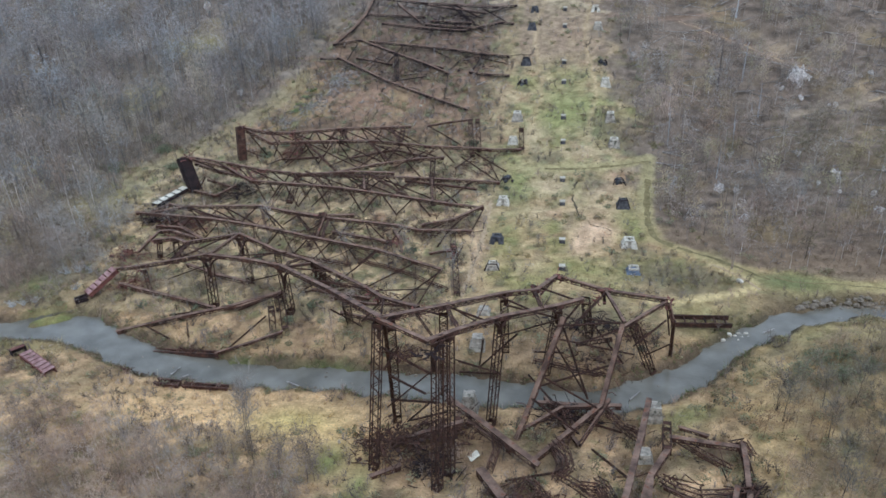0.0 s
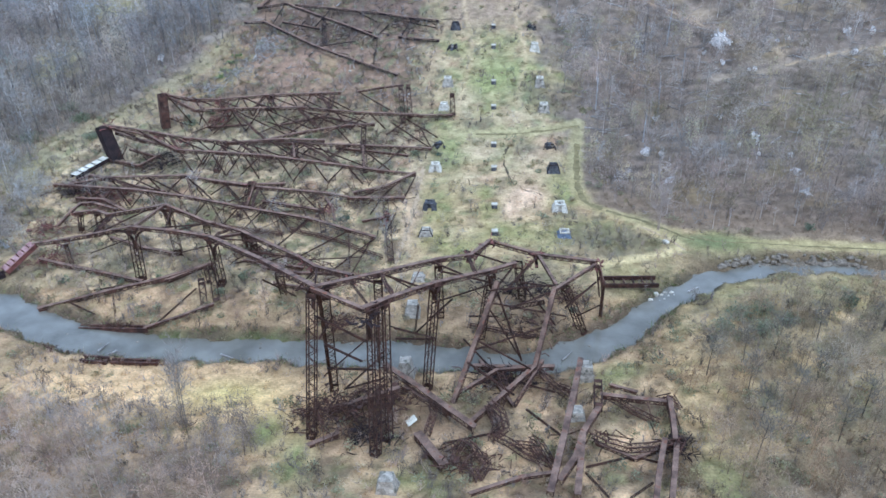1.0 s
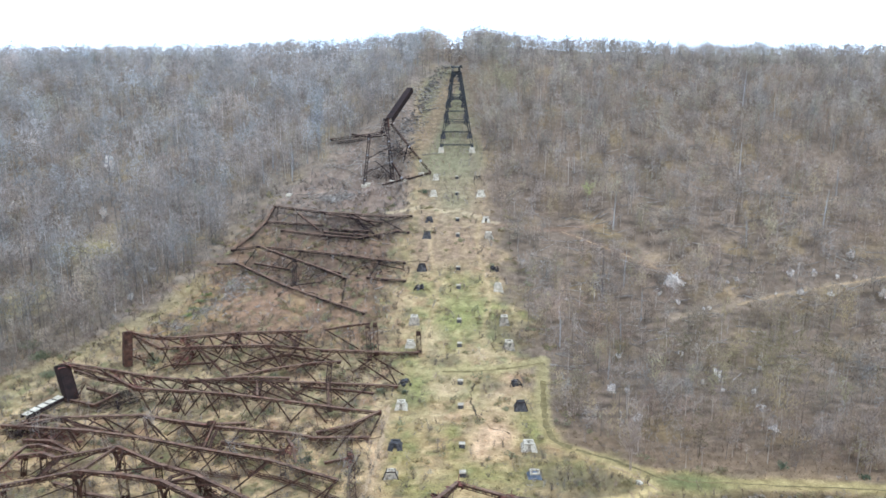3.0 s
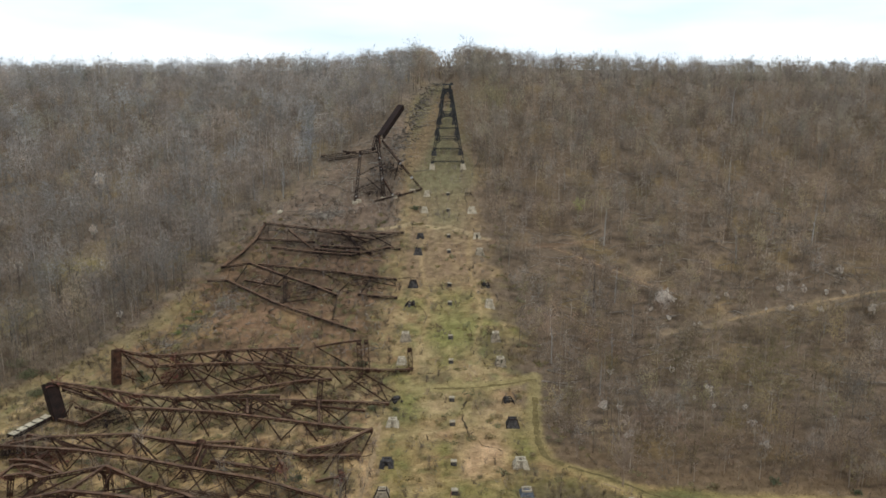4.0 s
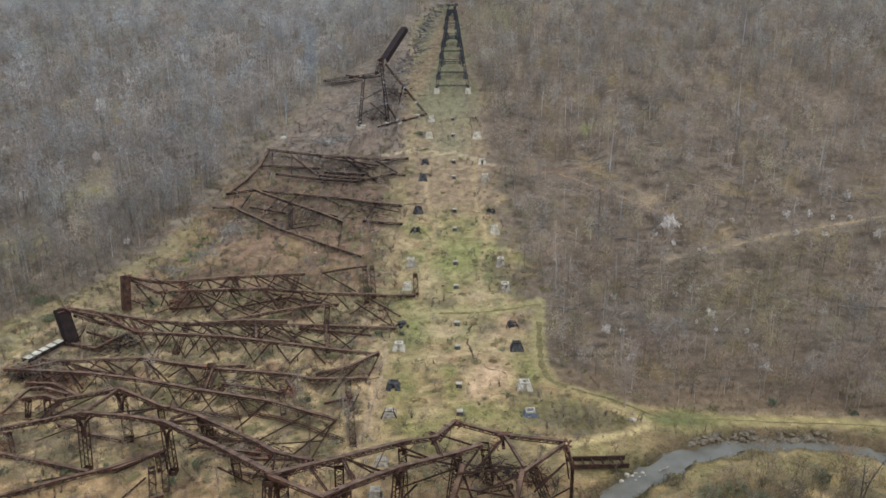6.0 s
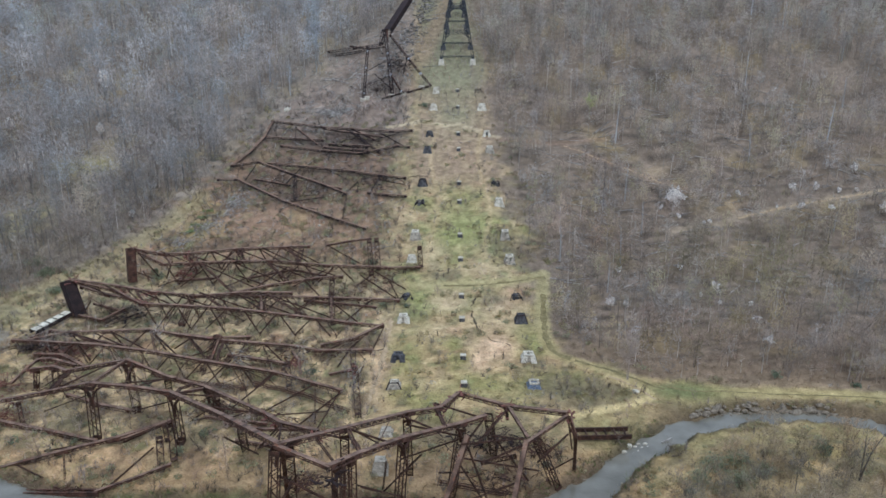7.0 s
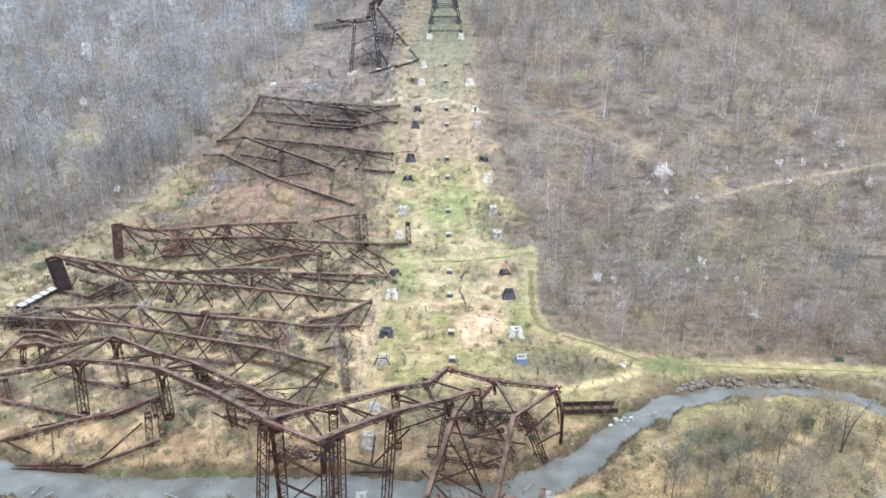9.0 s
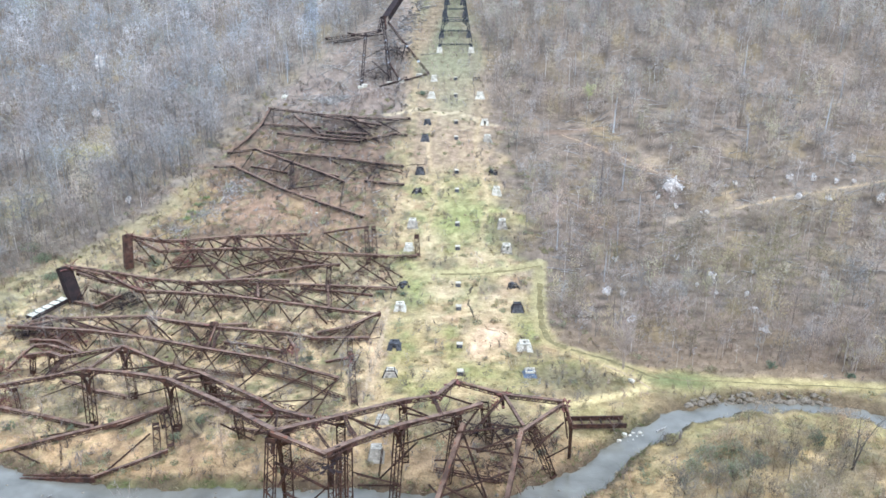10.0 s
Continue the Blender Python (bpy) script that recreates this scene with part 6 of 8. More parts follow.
# ---- the towers that still stand on the far slope ----
def standing_tower(y, foot_near, foot_far):
    """Two battered bents with cross struts, arched knees and rods, and the deck on top."""
    ob = thing("trestle_tower", (0, y, foot_near), "tall dark steel trestle tower standing on stone piers", "bridge tower", "standing towers")
    top = 86.5
    for s, foot in ((-1, foot_near), (1, foot_far)):
        yy = y + s * 5.87
        half = lambda z: 1.5 + (top - z) / 6
        for side in (-1, 1):
            member("leg", [(side * half(foot), yy, foot), (side * half(top), yy, top)], 1.0, 1.1, 1.0, ob, BLACK_STEEL, BLACK_STEEL)
        z = top - 0.5
        while z > foot + 4:
            member("strut", [(-half(z), yy, z), (half(z), yy, z)], 0.6, 0.9, 0.9, ob, BLACK_STEEL, BLACK_STEEL)
            for side in (-1, 1):
                g = Build()
                g.bar((side * half(z), yy, z - 2.0), (side * (half(z) - 2.2 if half(z) > 3 else 0.3), yy, z - 0.3), 0.4, 0.35)
                if z < top - 5:
                    g.bar((side * half(z + 2), yy, z + 2.2), (side * (half(z) - 1.9), yy, z + 0.3), 0.4, 0.35)
                part("knee_brace", g.mesh("knee_brace"), BLACK_STEEL, ob)
            z -= 10.2
        member("strut", [(-half(foot + 1), yy, foot + 1), (half(foot + 1), yy, foot + 1)], 0.5, 0.6, 0.8, ob, BLACK_STEEL, BLACK_STEEL)
        for side in (-1, 1):
            px = side * half(foot)
            g = Build()
            g.hull(ring(px, yy, foot - 4.5, 1.7, 1.7), ring(px, yy, foot, 0.95, 0.95))
            part("pier", g.mesh("pier"), STONE_PALE if y < 345 and s < 0 else STONE_BLACK, ob, "pale stone pier" if y < 345 and s < 0 else "dark stone pier")
    for side in (-1, 1):
        g = Build()
        zs = [top - 0.5 - 10.2 * i for i in range(5) if top - 0.5 - 10.2 * i > foot_far + 2]
        for z in zs:
            g.bar((side * (1.5 + (top - z) / 6), y - 5.87, z), (side * (1.5 + (top - z) / 6), y + 5.87, z), 0.3, 0.5)
        for z1, z0 in zip(zs, zs[1:]):
            for e in (-1, 1):
                g.bar((side * (1.5 + (top - z1) / 6), y - e * 5.87, z1), (side * (1.5 + (top - z0) / 6), y + e * 5.87, z0), 0.12, 0.12)
        part("side_bracing", g.mesh("side_bracing"), BLACK_STEEL, ob)
    g = Build()
    for side in (-1, 1):
        g.bar((side * 1.5, y - 6.2, top + 1), (side * 1.5, y + 24.4, top + 1), 0.1, 2.0)
        g.bar((side * 2.3, y - 6.2, top + 2.9), (side * 2.3, y + 24.4, top + 2.9), 0.07, 0.07)
    for i in range(22):
        g.bar((-2.4, y - 6 + 1.4 * i, top + 2.1), (2.4, y - 6 + 1.4 * i, top + 2.1), 0.3, 0.22)
        if i % 2 == 0:
            for side in (-1, 1):
                g.bar((side * 2.3, y - 6 + 1.4 * i, top + 2.1), (side * 2.3, y - 6 + 1.4 * i, top + 2.95), 0.07, 0.07)
    part("deck", g.mesh("deck"), BLACK_STEEL, ob, "dark deck girders, ties and rail")


standing_tower(339.0, 54.9, 59.5)
standing_tower(369.3, 67.5, 72.5)
standing_tower(399.6, 79.0, 82.5)


# ---- plants ----
def limb(v, f, a, b, r):
    """A three-sided limb that ends in a point."""
    k = len(v)
    t = b - a
    s = np.cross(t, (0.3, 0.5, 0.8))
    s = s / np.linalg.norm(s)
    n = np.cross(t, s)
    n = n / np.linalg.norm(n)
    v += [a + r * s, a - r * 0.5 * s + 0.87 * r * n, a - r * 0.5 * s - 0.87 * r * n, b]
    f += [(k, k + 1, k + 3), (k + 1, k + 2, k + 3), (k + 2, k, k + 3)]


def twig(v, f, a, b, w, r):
    k = len(v)
    s = np.cross(b - a, r.normal(size=3))
    s = s / (np.linalg.norm(s) + 1e-9) * w / 2
    v += [a + s, a - s, b]
    f += [(k, k + 1, k + 2)]


def bare_tree(seed, h, crown, limbs, twigs, low=0.35, width=0.075, trunk=0.7, stems=1, thick=1.0, fuzz=0.0):
    """A leafless tree: tapered trunk, rising limbs and a haze of twigs. Gives vertices, triangles and a shade for each vertex."""
    r = np.random.RandomState(seed)
    v, f, shade = [], [], []
    for stem in range(stems):
        drift = r.normal(size=2) * (0.05 + 0.1 * (stems > 1)) * h
        foot = r.normal(size=2) * 0.25 * (stems > 1)
        rad = thick * (0.0085 * h + 0.03) / stems ** 0.4
        line = lambda u: np.array([foot[0] + drift[0] * u * u, foot[1] + drift[1] * u * u, h * u])
        rings = []
        for u, q in ((-0.04, 1.3), (0.12, 1.0), (0.5, 0.66), (0.82, 0.32)):
            rings.append(len(v))
            for i in range(3):
                v.append(line(u) + rad * q * np.array([np.cos(i * 2.094), np.sin(i * 2.094), 0]))
        for a, b in zip(rings, rings[1:]):
            for i in range(3):
                j = (i + 1) % 3
                f += [(a + i, a + j, b + j), (a + i, b + j, b + i)]
        limb(v, f, line(0.81), line(1.0), rad * 0.3)
        ends = []
        for i in range(limbs):
            u = low + (0.93 - low) * (i + r.uniform(0, 0.8)) / limbs
            az = i * 2.4 + r.uniform(-0.5, 0.5)
            out = np.array([np.cos(az), np.sin(az), r.uniform(0.6, 1.6) - 0.35 * fuzz])
            length = crown * h * r.uniform(0.7, 1.15) * (1.05 - 2.2 * (u - 0.6) ** 2)
            a = line(u)
            b = a + out / np.linalg.norm(out) * length
            limb(v, f, a, b, rad * 0.45 * (1.2 - u))
            ends.append((a, b, length))
        shade += [trunk] * (len(v) - len(shade))
        for i in range(twigs):
            a, b, length = ends[i % limbs]
            c = a + (b - a) * r.uniform(0.25, 1.05) + r.normal(size=3) * (0.16 + 0.1 * fuzz) * length
            d = (b - a) / length * (0.7 - 0.45 * fuzz) + r.normal(size=3) * 0.6 + (0, 0, 0.35 - 0.25 * fuzz)
            twig(v, f, c, c + d * length * r.uniform(0.22, 0.48) * (1 - 0.38 * fuzz), width * r.uniform(0.7, 1.4), r)
        shade += list(np.repeat(r.uniform(0.9, 1.1, twigs), 3))
    return np.array(v), np.array(f, np.int32), np.array(shade)


def shrub(seed, h, stems, spread, width=0.05):
    r = np.random.RandomState(seed)
    v, f = [], []
    for i in range(stems):
        a = np.array([*(r.normal(size=2) * 0.12 * h), -0.1])
        b = np.array([*(r.normal(size=2) * spread * h), h * r.uniform(0.6, 1.1)])
        twig(v, f, a, b, width * 1.3, r)
        for m in range(2):
            c = a + (b - a) * r.uniform(0.4, 0.9)
            twig(v, f, c, c + r.normal(size=3) * 0.18 * h + (0, 0, 0.2 * h), width, r)
    return np.array(v), np.array(f, np.int32), np.ones(len(v))


def tuft(seed, blades, h, w):
    r = np.random.RandomState(seed)
    v, f = [], []
    for i in range(blades):
        a = np.array([*(r.normal(size=2) * 0.18), -0.06])
        twig(v, f, a, a + np.array([*(r.normal(size=2) * 0.45 * h), h * r.uniform(0.5, 1.1)]), w, r)
    return np.array(v), np.array(f, np.int32), np.ones(len(v))


def strew(name, kinds, places, scales, tones, material, label, category, seed, pick=None):
    """Sets many plants into one mesh; each keeps its own colour."""
    r = np.random.RandomState(seed)
    pick = r.randint(0, len(kinds), len(places)) if pick is None else pick
    turn = r.uniform(0, 2 * np.pi, len(places))
    vs, fs, cs, base = [], [], [], 0
    for k, (v, f, shade) in enumerate(kinds):
        ids = np.where(pick == k)[0]
        if len(ids) == 0:
            continue
        c, s = np.cos(turn[ids])[:, None], np.sin(turn[ids])[:, None]
        p = v[None] * scales[ids][:, None, None]
        q = np.stack([p[..., 0] * c - p[..., 1] * s, p[..., 0] * s + p[..., 1] * c, p[..., 2]], -1) + places[ids][:, None, :]
        vs.append(q.reshape(-1, 3))
        fs.append((f[None] + (base + np.arange(len(ids)) * len(v))[:, None, None]).reshape(-1, 3))
        cs.append((tones[ids][:, None, :] * shade[None, :, None]).reshape(-1, 3))
        base += len(ids) * len(v)
    v, f, c = np.concatenate(vs), np.concatenate(fs).astype(np.int32), np.concatenate(cs)
    me = bpy.data.meshes.new(name)
    me.vertices.add(len(v))
    me.vertices.foreach_set("co", v.astype(np.float32).ravel())
    me.loops.add(f.size)
    me.loops.foreach_set("vertex_index", f.ravel())
    me.polygons.add(len(f))
    me.polygons.foreach_set("loop_start", np.arange(0, f.size, 3, dtype=np.int32))
    me.update(calc_edges=True)
    col = me.color_attributes.new("tone", "FLOAT_COLOR", "POINT")
    col.data.foreach_set("color", np.concatenate([c, np.ones((len(c), 1))], 1).astype(np.float32).ravel())
    me.materials.append(material)
    return tagged(new(name, me), label, category, kind="stuff")


def on_ground(x, y):
    return np.stack([x, y, ground(x, y)], 1)


def scatter(seed, step, x0, x1, y0, y1):
    """Places on a jittered grid."""
    r = np.random.RandomState(seed)
    gx, gy = np.meshgrid(np.arange(x0, x1, step), np.arange(y0, y1, step))
    x, y = gx.ravel() + r.uniform(-0.5, 0.5, gx.size) * step, gy.ravel() + r.uniform(-0.5, 0.5, gx.size) * step
    return x, y, r


def mixed_tones(r, n, choices, weights):
    pick = r.choice(len(choices), n, p=np.array(weights) / sum(weights))
    return np.array(choices)[pick] * r.uniform(0.82, 1.15, n)[:, None]


in_sight = lambda x, y: (x < 0.63 * y + 20) & (x > -0.84 * y - 20)
GREY, PALE, BROWN, WARM, BUD, RED = (0.325, 0.30, 0.283), (0.45, 0.44, 0.44), (0.28, 0.23, 0.20), (0.36, 0.285, 0.22), (0.37, 0.33, 0.2), (0.33, 0.25, 0.215)
OLIVE, UMBER = (0.40, 0.345, 0.19), (0.19, 0.15, 0.125)
DARK, DUN = (0.13, 0.10, 0.08), (0.24, 0.19, 0.15)

TALL = [bare_tree(10 + i, 1.0 * h, c, 8, 178, low=lo, trunk=k * 0.9, width=0.188, fuzz=0.6, thick=0.85) for i, (h, c, lo, k) in enumerate(((13, 0.30, 0.36, 0.75), (15, 0.27, 0.4, 0.75), (11, 0.34, 0.3, 0.7), (14, 0.24, 0.45, 0.85), (10, 0.36, 0.25, 0.75), (16, 0.26, 0.42, 0.75)))]
YOUNG = [bare_tree(40 + i, 1.0 * h, c, 7, 200, low=lo * 0.7, trunk=k * 1.0, width=0.122, fuzz=0.7, thick=0.6) for i, (h, c, lo, k) in enumerate(((6, 0.40, 0.15, 0.65), (7.5, 0.36, 0.2, 0.6), (5, 0.46, 0.1, 0.65), (9, 0.32, 0.25, 0.85), (8, 0.3, 0.25, 0.75)))]


def clumped(x, y, r, choices, weights, seed):
    """Tree colours that keep together in clumps; distance haze is painted into them."""
    u = waves(x, y, 13, seed + 5) + 0.6 * waves(x, y, 32, seed + 6) + r.normal(size=len(x)) * 0.45
    rank = np.argsort(np.argsort(u)) / max(len(u), 1)
    pick = np.searchsorted(np.cumsum(weights) / np.sum(weights), rank).clip(0, len(choices) - 1)
    tones = np.array(choices)[pick] * r.uniform(0.9, 1.1, len(x))[:, None]
    # far left trees drawn towards their mean tone, the softening of haze
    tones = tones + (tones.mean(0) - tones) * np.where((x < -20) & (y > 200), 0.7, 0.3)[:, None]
    k = 1.03 + 0.24 * waves(x, y, 16, seed) + 0.16 * waves(x, y, 45, seed + 1) + np.where(x > 0, 0.24, 0.1) * waves(x, y, 8, seed + 4)
    # left slope turns bluer with distance: haze put into the bark colour
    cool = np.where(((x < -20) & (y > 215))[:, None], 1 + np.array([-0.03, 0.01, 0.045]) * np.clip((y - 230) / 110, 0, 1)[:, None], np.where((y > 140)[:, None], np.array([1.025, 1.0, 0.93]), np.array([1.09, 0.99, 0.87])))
    drift = np.clip(0.8 * waves(x, y, 55, seed + 2) + 0.5 * waves(x, y, 22, seed + 3), -1, 1)[:, None]
    tones = tones * (1 + np.array([0.07, -0.015, -0.07]) * drift) * np.where((x > 0)[:, None], np.array([1.015, 0.99, 0.98]), 1.0)
    spring = np.exp(-((x - 23) / 11) ** 2 - ((y - 390) / 13) ** 2)[:, None]
    tones = tones + (np.array([0.43, 0.38, 0.16]) - tones) * np.clip(1.3 * spring, 0, 0.9)
    tones = tones * np.where((x < -20) & (y > 200), 1.2, np.where((x > 20) & (y < 140), 1.12, np.where((x > 20) & (y < 225), 1.02, 1.16)))[:, None]
    meadow = ((x > 25) & (y < 138))[:, None]
    tones = np.where(meadow, tones * np.array([0.97, 0.95, 0.8]), tones)
    olive = (np.exp(-((x - 90) / 20) ** 2 - ((y - 215) / 13) ** 2) + 0.8 * np.exp(-((x - 82) / 14) ** 2 - ((y - 195) / 9) ** 2))[:, None]
    tones = tones + (np.array([0.33, 0.285, 0.15]) - tones) * np.clip(olive, 0, 0.75)
    # haze painted on the right slope: bark mixed towards pale grey with distance
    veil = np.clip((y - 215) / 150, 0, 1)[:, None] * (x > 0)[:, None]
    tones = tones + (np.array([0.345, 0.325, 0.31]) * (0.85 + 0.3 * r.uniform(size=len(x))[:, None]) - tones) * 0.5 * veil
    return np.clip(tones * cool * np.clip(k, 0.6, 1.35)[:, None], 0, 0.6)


# taller woods: the left slope and the plateau
x, y, r = scatter(1, 4.25, -380, 320, 175, 482)
depth = -clearing(x, y)
keep = in_sight(x, y) & ((x > -0.64 * y - 15) | (y < 330)) & (depth > 1) & (r.uniform(size=x.size) < np.where(x < 0, np.where(y < 215, 0.4, 0.85), np.where(y > 330, 0.7, 0.10))) & ~((np.abs(x) < 4) & (y > 420) & (y < 470))
keep &= np.minimum(np.minimum(near_line(x, y, HILL_TRAIL), near_line(x, y, SIDE_TRAIL)), near_line(x, y, UPPER_TRAIL)) > 3
keep &= (waves(x, y, 38, 71) + 0.5 * waves(x, y, 15, 72) > -0.95) | (y > 430)
keep &= (spot(x, y, -131, 263, 10, 6) < 0.4) & (spot(x, y, -141, 234, 9, 8) < 0.4) & (spot(x, y, -140, 309, 6, 9) < 0.5) & (spot(x, y, -148, 252, 4, 6) < 0.5) & (spot(x, y, -132, 276, 4, 6) < 0.5)
x, y = x[keep], y[keep]
size = r.uniform(0.5, 1.0, len(x)) * np.where((x < 0) & (y < 400), 1.38, 1.0) * (1 + 0.5 * np.exp(-((y - 445) / 25) ** 2 - ((np.abs(x) - 15) / 18) ** 2))
# left-slope bark also brightens with distance, as haze would pale it
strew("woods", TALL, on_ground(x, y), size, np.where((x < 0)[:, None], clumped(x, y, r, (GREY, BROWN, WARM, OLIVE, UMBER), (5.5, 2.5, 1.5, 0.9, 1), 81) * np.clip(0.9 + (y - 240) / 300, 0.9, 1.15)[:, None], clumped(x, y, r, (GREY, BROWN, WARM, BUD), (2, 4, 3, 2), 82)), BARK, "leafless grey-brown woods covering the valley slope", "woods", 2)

# young regrowth on the right slope and along the edges
x, y, r = scatter(3, 3.6, -190, 330, 125, 400)
depth = -clearing(x, y)
keep = in_sight(x, y) & (depth + 2.5 * waves(x, y, 9, 75) > 0.3) & ((x > 0) | (depth < 14) | (y < 215)) & (r.uniform(size=x.size) < np.where(y > 330, 0.45, 0.72)) & (creek_distance(x, y)[0] > 16)
keep &= (np.minimum(near_line(x, y, UPPER_TRAIL), near_line(x, y, SIDE_TRAIL)) > 3.2) & (near_line(x, y, HILL_TRAIL) > 2.6 + 1.5 * (y < 238)) & (near_line(x, y, TRACK) > np.where((y < 182) & (x > 25), 5.0, 2.8))
keep &= (spot(x, y, -131, 263, 10, 6) < 0.4) & (spot(x, y, -141, 234, 9, 8) < 0.4)
keep &= waves(x, y, 30, 73) + 0.8 * waves(x, y, 11, 74) > -0.62
x, y = x[keep], y[keep]
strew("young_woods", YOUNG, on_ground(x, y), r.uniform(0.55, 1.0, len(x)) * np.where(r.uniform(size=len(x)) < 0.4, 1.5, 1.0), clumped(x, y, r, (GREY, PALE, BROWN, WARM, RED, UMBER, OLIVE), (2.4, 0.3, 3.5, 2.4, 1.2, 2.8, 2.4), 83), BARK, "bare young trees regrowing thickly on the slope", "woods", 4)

# slim trees with clear pale trunks rising out of the regrowth
SLIM = [bare_tree(140 + i, h, 0.17, 5, 46, low=0.5, trunk=1.25, width=0.11, fuzz=0.4, thick=0.95) for i, h in enumerate((8, 9.5, 11, 7))]
x, y, r = scatter(23, 5.2, -190, 190, 152, 400)
keep = in_sight(x, y) & (clearing(x, y) < -2) & (r.uniform(size=x.size) < np.where(x > 0, 0.8, 0.6)) & (np.minimum(near_line(x, y, UPPER_TRAIL), near_line(x, y, SIDE_TRAIL)) > 3.2) & (near_line(x, y, HILL_TRAIL) > 4) & (near_line(x, y, TRACK) > 5)
keep &= ((waves(x, y, 24, 76) > -0.5) | (x < 0)) & (spot(x, y, -131, 263, 10, 6) < 0.4) & (spot(x, y, -141, 234, 9, 8) < 0.4)
x, y = x[keep], y[keep]
strew("slim_trees", SLIM, on_ground(x, y), r.uniform(0.6, 1.05, len(x)) * np.where(x < 0, 1.5, 1.0), mixed_tones(r, len(x), ((0.46, 0.39, 0.32), (0.36, 0.30, 0.25), (0.2, 0.16, 0.13), (0.54, 0.48, 0.42)), (3, 3, 2, 1)), BARK, "slim bare trees with pale trunks above the regrowth", "woods", 24)

# woods on the plateau behind the crest
FAR = [bare_tree(60 + i, 1.0 * h, c, 6, 52, low=lo, trunk=0.8, width=0.45, fuzz=0.6) for i, (h, c, lo) in enumerate(((11, 0.32, 0.2), (12, 0.28, 0.25), (9, 0.36, 0.15), (13, 0.26, 0.3)))]
x, y, r = scatter(13, 5.4, -370, 370, 478, 610)
keep = (np.abs(x) < 0.64 * y + 15) & ((np.abs(x) > 5) | (y > 505)) & ((y < 545) | (np.abs(x) < 45))
x, y = x[keep], y[keep]
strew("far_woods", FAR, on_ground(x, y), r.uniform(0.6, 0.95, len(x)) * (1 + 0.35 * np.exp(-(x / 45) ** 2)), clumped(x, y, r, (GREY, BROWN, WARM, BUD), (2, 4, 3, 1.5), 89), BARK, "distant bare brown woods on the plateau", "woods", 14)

# brush
BRUSH = [shrub(70 + i, h, 11, s) for i, (h, s) in enumerate(((1.6, 0.3), (1.2, 0.4), (2.2, 0.28), (0.9, 0.5)))]
x, y, r = scatter(5, 1.95, -180, 150, 60, 430)
inside = clearing(x, y)
d, w = creek_distance(x, y)
chance = np.where(inside < 0, 0.5, np.where(x < -17, 0.42 + 0.3 * waves(x, y, 12, 61), np.where((np.abs(x) < 17) & (y > 135), 0.1 + 0.12 * waves(x, y, 9, 63), 0.2 + 0.25 * waves(x, y, 15, 62))))
chance = np.where((y < 102) & (np.abs(x + 2) < 30), 0.5, chance)
chance = np.where((y > 295) & (inside > -3), 0.55, chance)
edge_brush = (x < -80) & (y > 180) & (y < 262) & (inside < 0.5) & (inside > -28)
chance = np.where(edge_brush, 0.95, chance)
chance = chance + 0.5 * spot(x, y, 26, 149, 12, 6) + 0.4 * spot(x, y, 14, 219, 8, 6)
chance = np.where((y < 92) & (np.abs(x) > 30), 0.75, chance)
chance = np.where((x > 38) & (d < w + 7), np.where((y > 142) & (d > w + 2.4), 0.8, 0.0), chance)
keep = in_sight(x, y) & ((y < 262) | (inside > -3)) & (d > w + 1) & (r.uniform(size=x.size) < chance) & (near_line(x, y, TRACK) > 2.5) & (spot(x, y, -44, 95, 10, 7) < 0.4)
x, y = x[keep], y[keep]
edge_brush = (x < -80) & (y > 180) & (clearing(x, y) < 0.5)
strew("brush", BRUSH, on_ground(x, y), r.uniform(0.6, 1.2, len(x)) * np.where(edge_brush, 1.5, 1.0), clumped(x, y, r, (GREY, BROWN, WARM, BUD, RED), (1.5, 6, 3, 1.5, 2), 87), BARK, "low leafless brush and brambles among dry grass", "brush", 6)

# darker scrub in clumps among the wreckage and on the banks
x, y, r = scatter(17, 1.9, -120, 75, 62, 318)
d, w = creek_distance(x, y)
clump = waves(x, y, 13, 64) + 0.6 * waves(x, y, 5, 65)
keep = in_sight(x, y) & (d > w + 1.5) & (((clump > 0.25) & ((x < -18) | (y < 128) | (clump > 0.95))) | (r.uniform(size=x.size) < 0.5 * spot(x, y, 26, 148.5, 13, 6) + 0.5 * spot(x, y, 4, 118, 20, 7) + 0.6 * spot(x, y, 15, 217, 8, 7) + 0.4 * spot(x, y, 14, 160, 5, 5))) & (x < np.interp(y, EDGE_RIGHT_Y, EDGE_RIGHT_X) - 2) & (spot(x, y, -50, 97, 20, 6) < 0.4) & (near_line(x, y, TRACK) > 3) & (clearing(x, y) > -4)
x, y = x[keep], y[keep]
strew("scrub", BRUSH, on_ground(x, y), r.uniform(0.7, 1.5, len(x)), mixed_tones(r, len(x), (DARK, DUN, BROWN), (4, 3, 1)), BARK, "dark tangled scrub in clumps on dry grass", "scrub", 18)

# low leafy shrubs in sage and olive
def leafy(seed, h, rad, leaves, size):
    """A low mound of small leaves on thin stems."""
    r = np.random.RandomState(seed)
    v, f = [], []
    for i in range(5):
        twig(v, f, np.array([*(r.normal(size=2) * 0.15 * rad), -0.1]), np.array([*(r.normal(size=2) * 0.5 * rad), h * r.uniform(0.5, 0.9)]), 0.06, r)
    for i in range(leaves):
        d = r.normal(size=3)
        d = d / np.linalg.norm(d) * r.uniform(0.55, 1.0)
        p = np.array([d[0] * rad, d[1] * rad, h * (0.45 + 0.5 * d[2])])
        twig(v, f, p, p + r.normal(size=3) * size, size * r.uniform(0.7, 1.2), r)
    return np.array(v), np.array(f, np.int32), np.ones(len(v))


